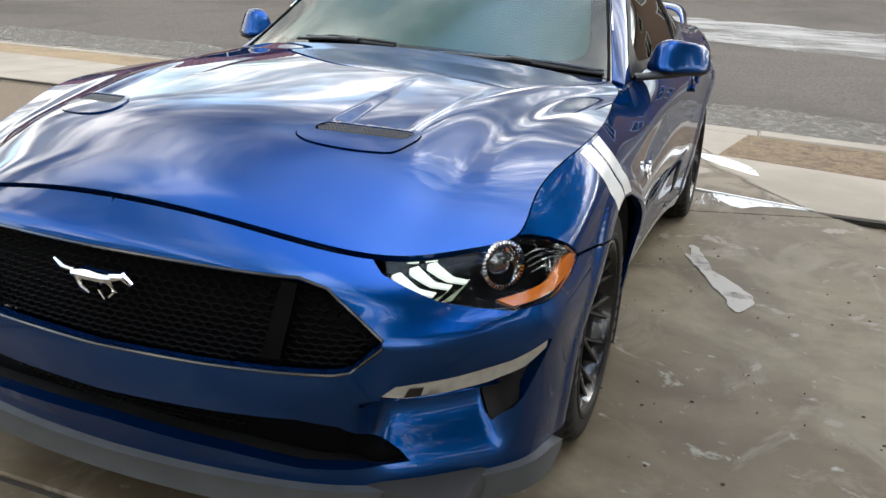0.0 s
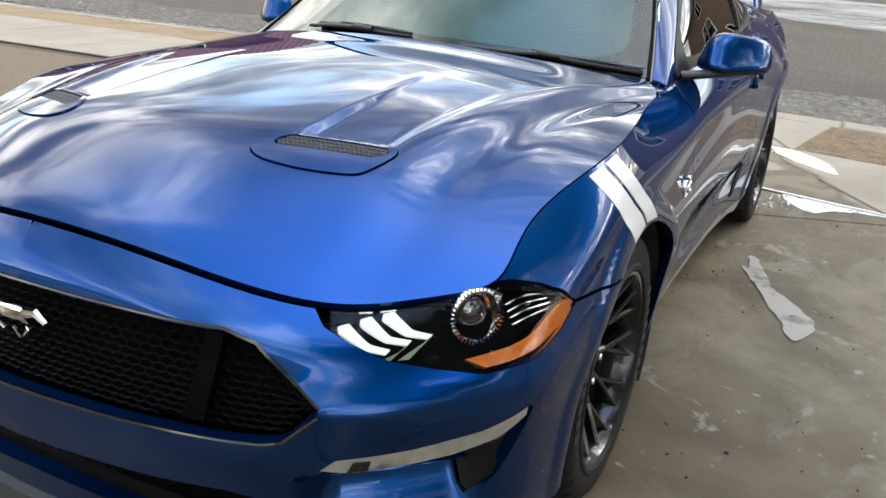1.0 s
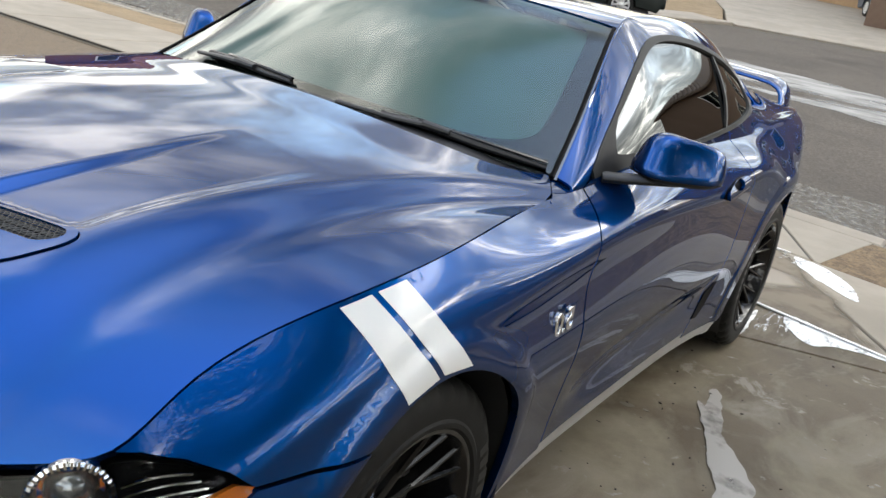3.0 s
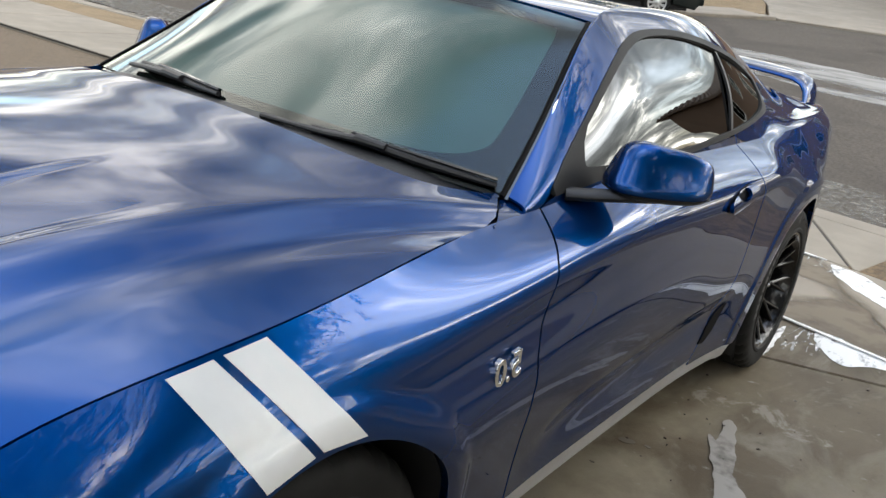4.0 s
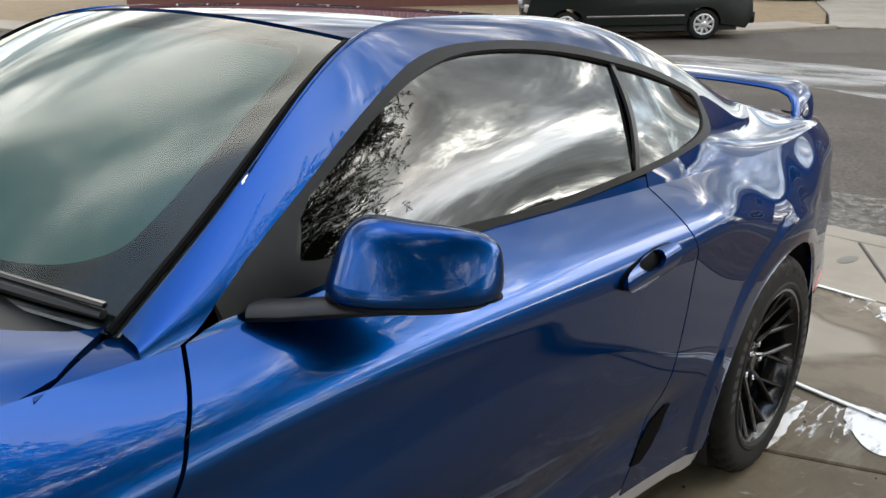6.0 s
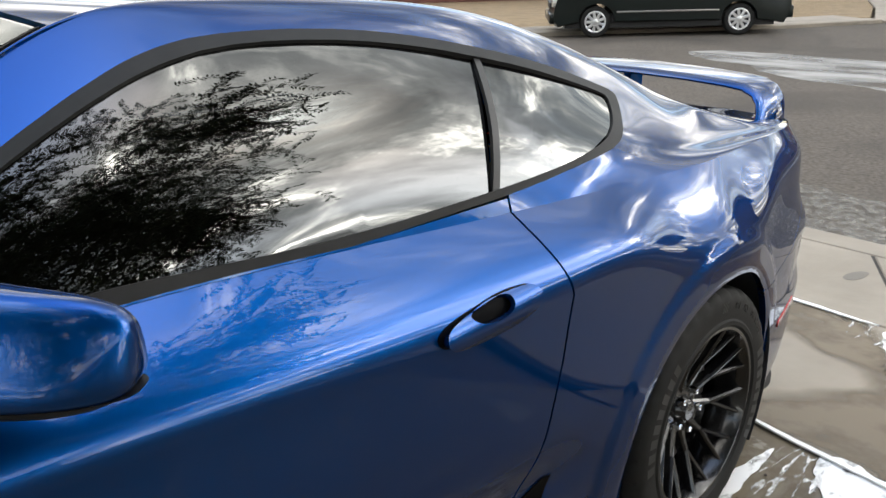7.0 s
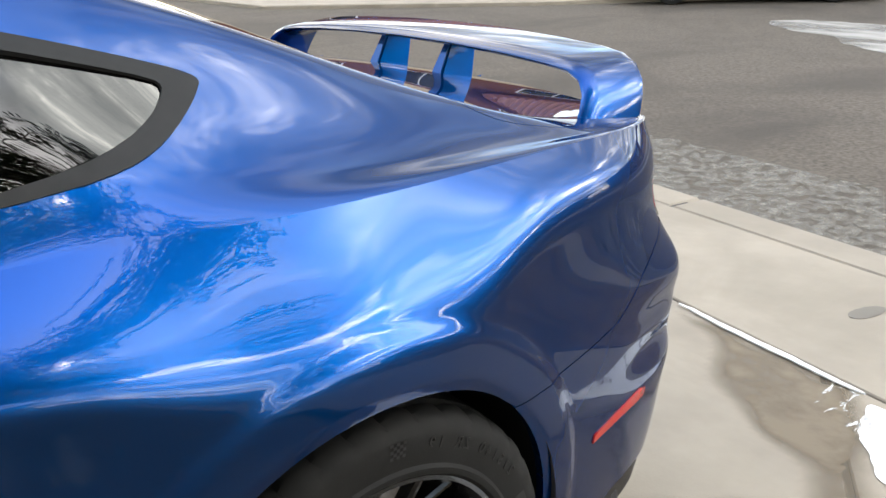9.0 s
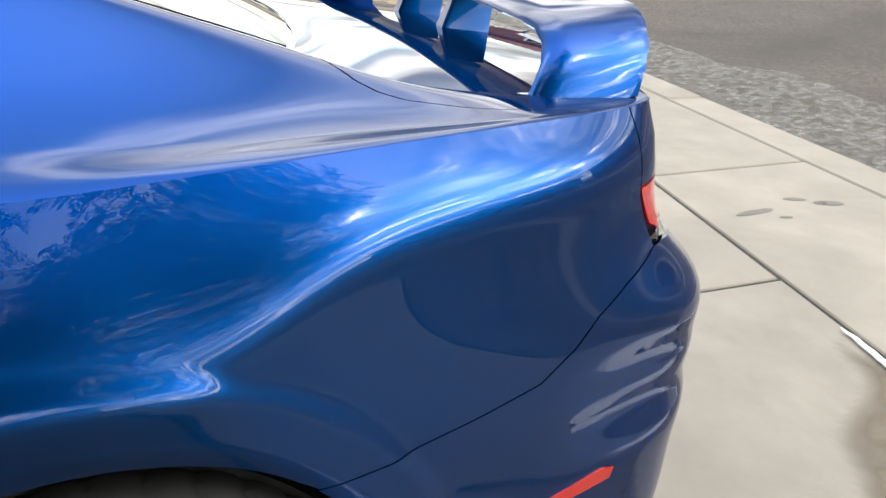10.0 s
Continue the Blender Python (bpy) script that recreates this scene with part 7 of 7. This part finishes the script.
def leaves(points, size, rng, narrow=0.4):
    v, f = [], []
    for p in points:
        a = Vector((rng.uniform(-1, 1), rng.uniform(-1, 1), rng.uniform(-0.7, 0.7))).normalized()
        b = a.cross(Vector((rng.uniform(-1, 1), rng.uniform(-1, 1), rng.uniform(-1, 1)))).normalized()
        s = size * rng.uniform(0.6, 1.4)
        k = len(v)
        v += [p - a * s, p + b * s * narrow, p + a * s, p - b * s * narrow]
        f.append((k, k + 1, k + 2, k + 3))
    me = bpy.data.meshes.new("leaves")
    me.from_pydata([tuple(q) for q in v], [], f)
    return me


def twigs(tips, count, rng, size, drop):
    """Thin drooping sprays: each a bent stem set with narrow leaflets on both sides."""
    v, f, sv, sf = [], [], [], []
    for _ in range(count):
        p = rng.choice(tips) + Vector((rng.gauss(0, 0.16), rng.gauss(0, 0.16), rng.gauss(0, 0.14)))
        a = rng.uniform(0, 6.283)
        d = Vector((math.cos(a), math.sin(a), rng.uniform(-0.5, 0.45))).normalized()
        n = rng.randint(9, 16)
        step = rng.uniform(0.028, 0.040)
        k0 = len(sv)
        for i in range(n):
            d = (d + Vector((rng.uniform(-1, 1) * 0.10, rng.uniform(-1, 1) * 0.10, -drop))).normalized()
            p = p + d * step
            across = d.cross(Vector((0, 0, 1)))
            across = across.normalized() if across.length > 1e-3 else Vector((1, 0, 0))
            w = 0.0030 * (1 - 0.7 * i / n)
            sv += [p + across * w, p - across * w]
            if i:
                j = len(sv)
                sf.append((j - 4, j - 3, j - 1, j - 2))
            for sg in (1, -1):
                out = (across * sg + d * 0.7 + Vector((0, 0, rng.uniform(-0.5, 0.3)))).normalized()
                l = size * rng.uniform(0.6, 1.3)
                wd = out.cross(Vector((rng.uniform(-1, 1), rng.uniform(-1, 1), 1))).normalized() * l * 0.17
                j = len(v)
                v += [p, p + out * l * 0.5 + wd, p + out * l, p + out * l * 0.5 - wd]
                f.append((j, j + 1, j + 2, j + 3))
    meshes = []
    for name, vs, fs in (("leaves", v, f), ("stems", sv, sf)):
        me = bpy.data.meshes.new(name)
        me.from_pydata([tuple(q) for q in vs], [], fs)
        meshes.append(me)
    return meshes


def tree(label, m, height, spread, seed, n_twig=700, size=0.05, fork_at=0.20, drop=0.06):
    rng = random.Random(seed)
    t = thing("tree", label, "tree", m)
    wood = bmesh.new()
    tips = []

    def grow(p, d, r, l, depth):
        pts, rad = [p], [r]
        for i in range(4):
            d = (d + Vector((rng.uniform(-1, 1), rng.uniform(-1, 1), rng.uniform(-0.6, 0.6))) * 0.22).normalized()
            p = p + d * (l / 4)
            pts.append(p)
            rad.append(r * (1 - 0.13 * (i + 1)))
            if depth <= 1:
                tips.append(p.copy())
        tube(pts, rad, 6 if depth > 1 else 4, wood)
        if depth:
            for k in range(3 if depth > 1 else 4):
                side_d = Vector((rng.uniform(-1, 1), rng.uniform(-1, 1), rng.uniform(-0.35, 0.7) if depth > 2 else rng.uniform(-0.9, 0.45)))
                grow(pts[rng.choice((2, 3, 4))], (d * 0.7 + side_d * spread).normalized(), rad[-1] * 0.72, l * rng.uniform(0.62, 0.85), depth - 1)
    fork = Vector((0.1, 0.05, height * fork_at))
    tube([(0, 0, -0.2), (0.03, 0.0, height * fork_at * 0.6), fork], [0.10 * height / 6, 0.085 * height / 6, 0.075 * height / 6], 10, wood)
    for k in range(5):
        a = k * 1.257 + rng.uniform(-0.3, 0.3)
        grow(fork, Vector((math.cos(a) * 0.75, math.sin(a) * 0.75, 1)).normalized(), 0.026 * height / 6, height * 0.24, 4)
    part("trunk", wood, BARK, t, "grey forked trunk with thin limbs", 60)
    leaf_me, stem_me = twigs(tips, n_twig, rng, size, drop)
    leaf_me.materials.append(LEAF)
    crown = new("crown", leaf_me)
    crown.parent = t
    tagged(crown, "fine feathery foliage with gaps")
    stem_me.materials.append(BARK)
    new("twigs", stem_me).parent = crown
    return t


tz = (SLOPE @ Vector((4.2, 3.0, 0))).z
tree("feathery desert tree with a dark open crown beside the driveway", Matrix.Translation((7.4, 1.0, tz)), 13.5, 0.85, 4, 22000, 0.062, 0.11, 0.07)
tree("leafy tree in the yard across the street", Matrix.Translation((-12.5, 27.0, 0)), 6.0, 0.9, 9, 900, 0.075)

hedge = thing("bush", "dark green clipped bush on the gravel", "bush", Matrix.Translation((-9.6, 33.3, 0)))
rng = random.Random(12)
pts = []
while len(pts) < 5000:
    q = Vector((rng.uniform(-1, 1), rng.uniform(-1, 1), rng.uniform(0, 1)))
    rr = abs(q.x) ** 3 + abs(q.y) ** 3 + abs(q.z) ** 4
    if 0.55 < rr < 1.0 + rng.uniform(-0.15, 0.12):
        pts.append(Vector((q.x * 1.15, q.y * 1.0, q.z * 1.75)))
me = leaves(pts, 0.075, rng, 0.55)
me.materials.append(HEDGE)
tagged(new("foliage", me), "dense dark foliage").parent = hedge
stem = bmesh.new()
for k in range(5):
    tube([(0.1 * k - 0.2, 0.05 * k - 0.1, 0), (0.25 * k - 0.5, 0.2 * (k % 3) - 0.2, 0.9)], [0.04, 0.02], 6, stem)
core = box((-0.85, -0.75, 0.05), (0.85, 0.75, 1.4), 0.3, 3)
part("stems", stem, BARK, hedge)
part("foliage_core", core, HEDGE, hedge)
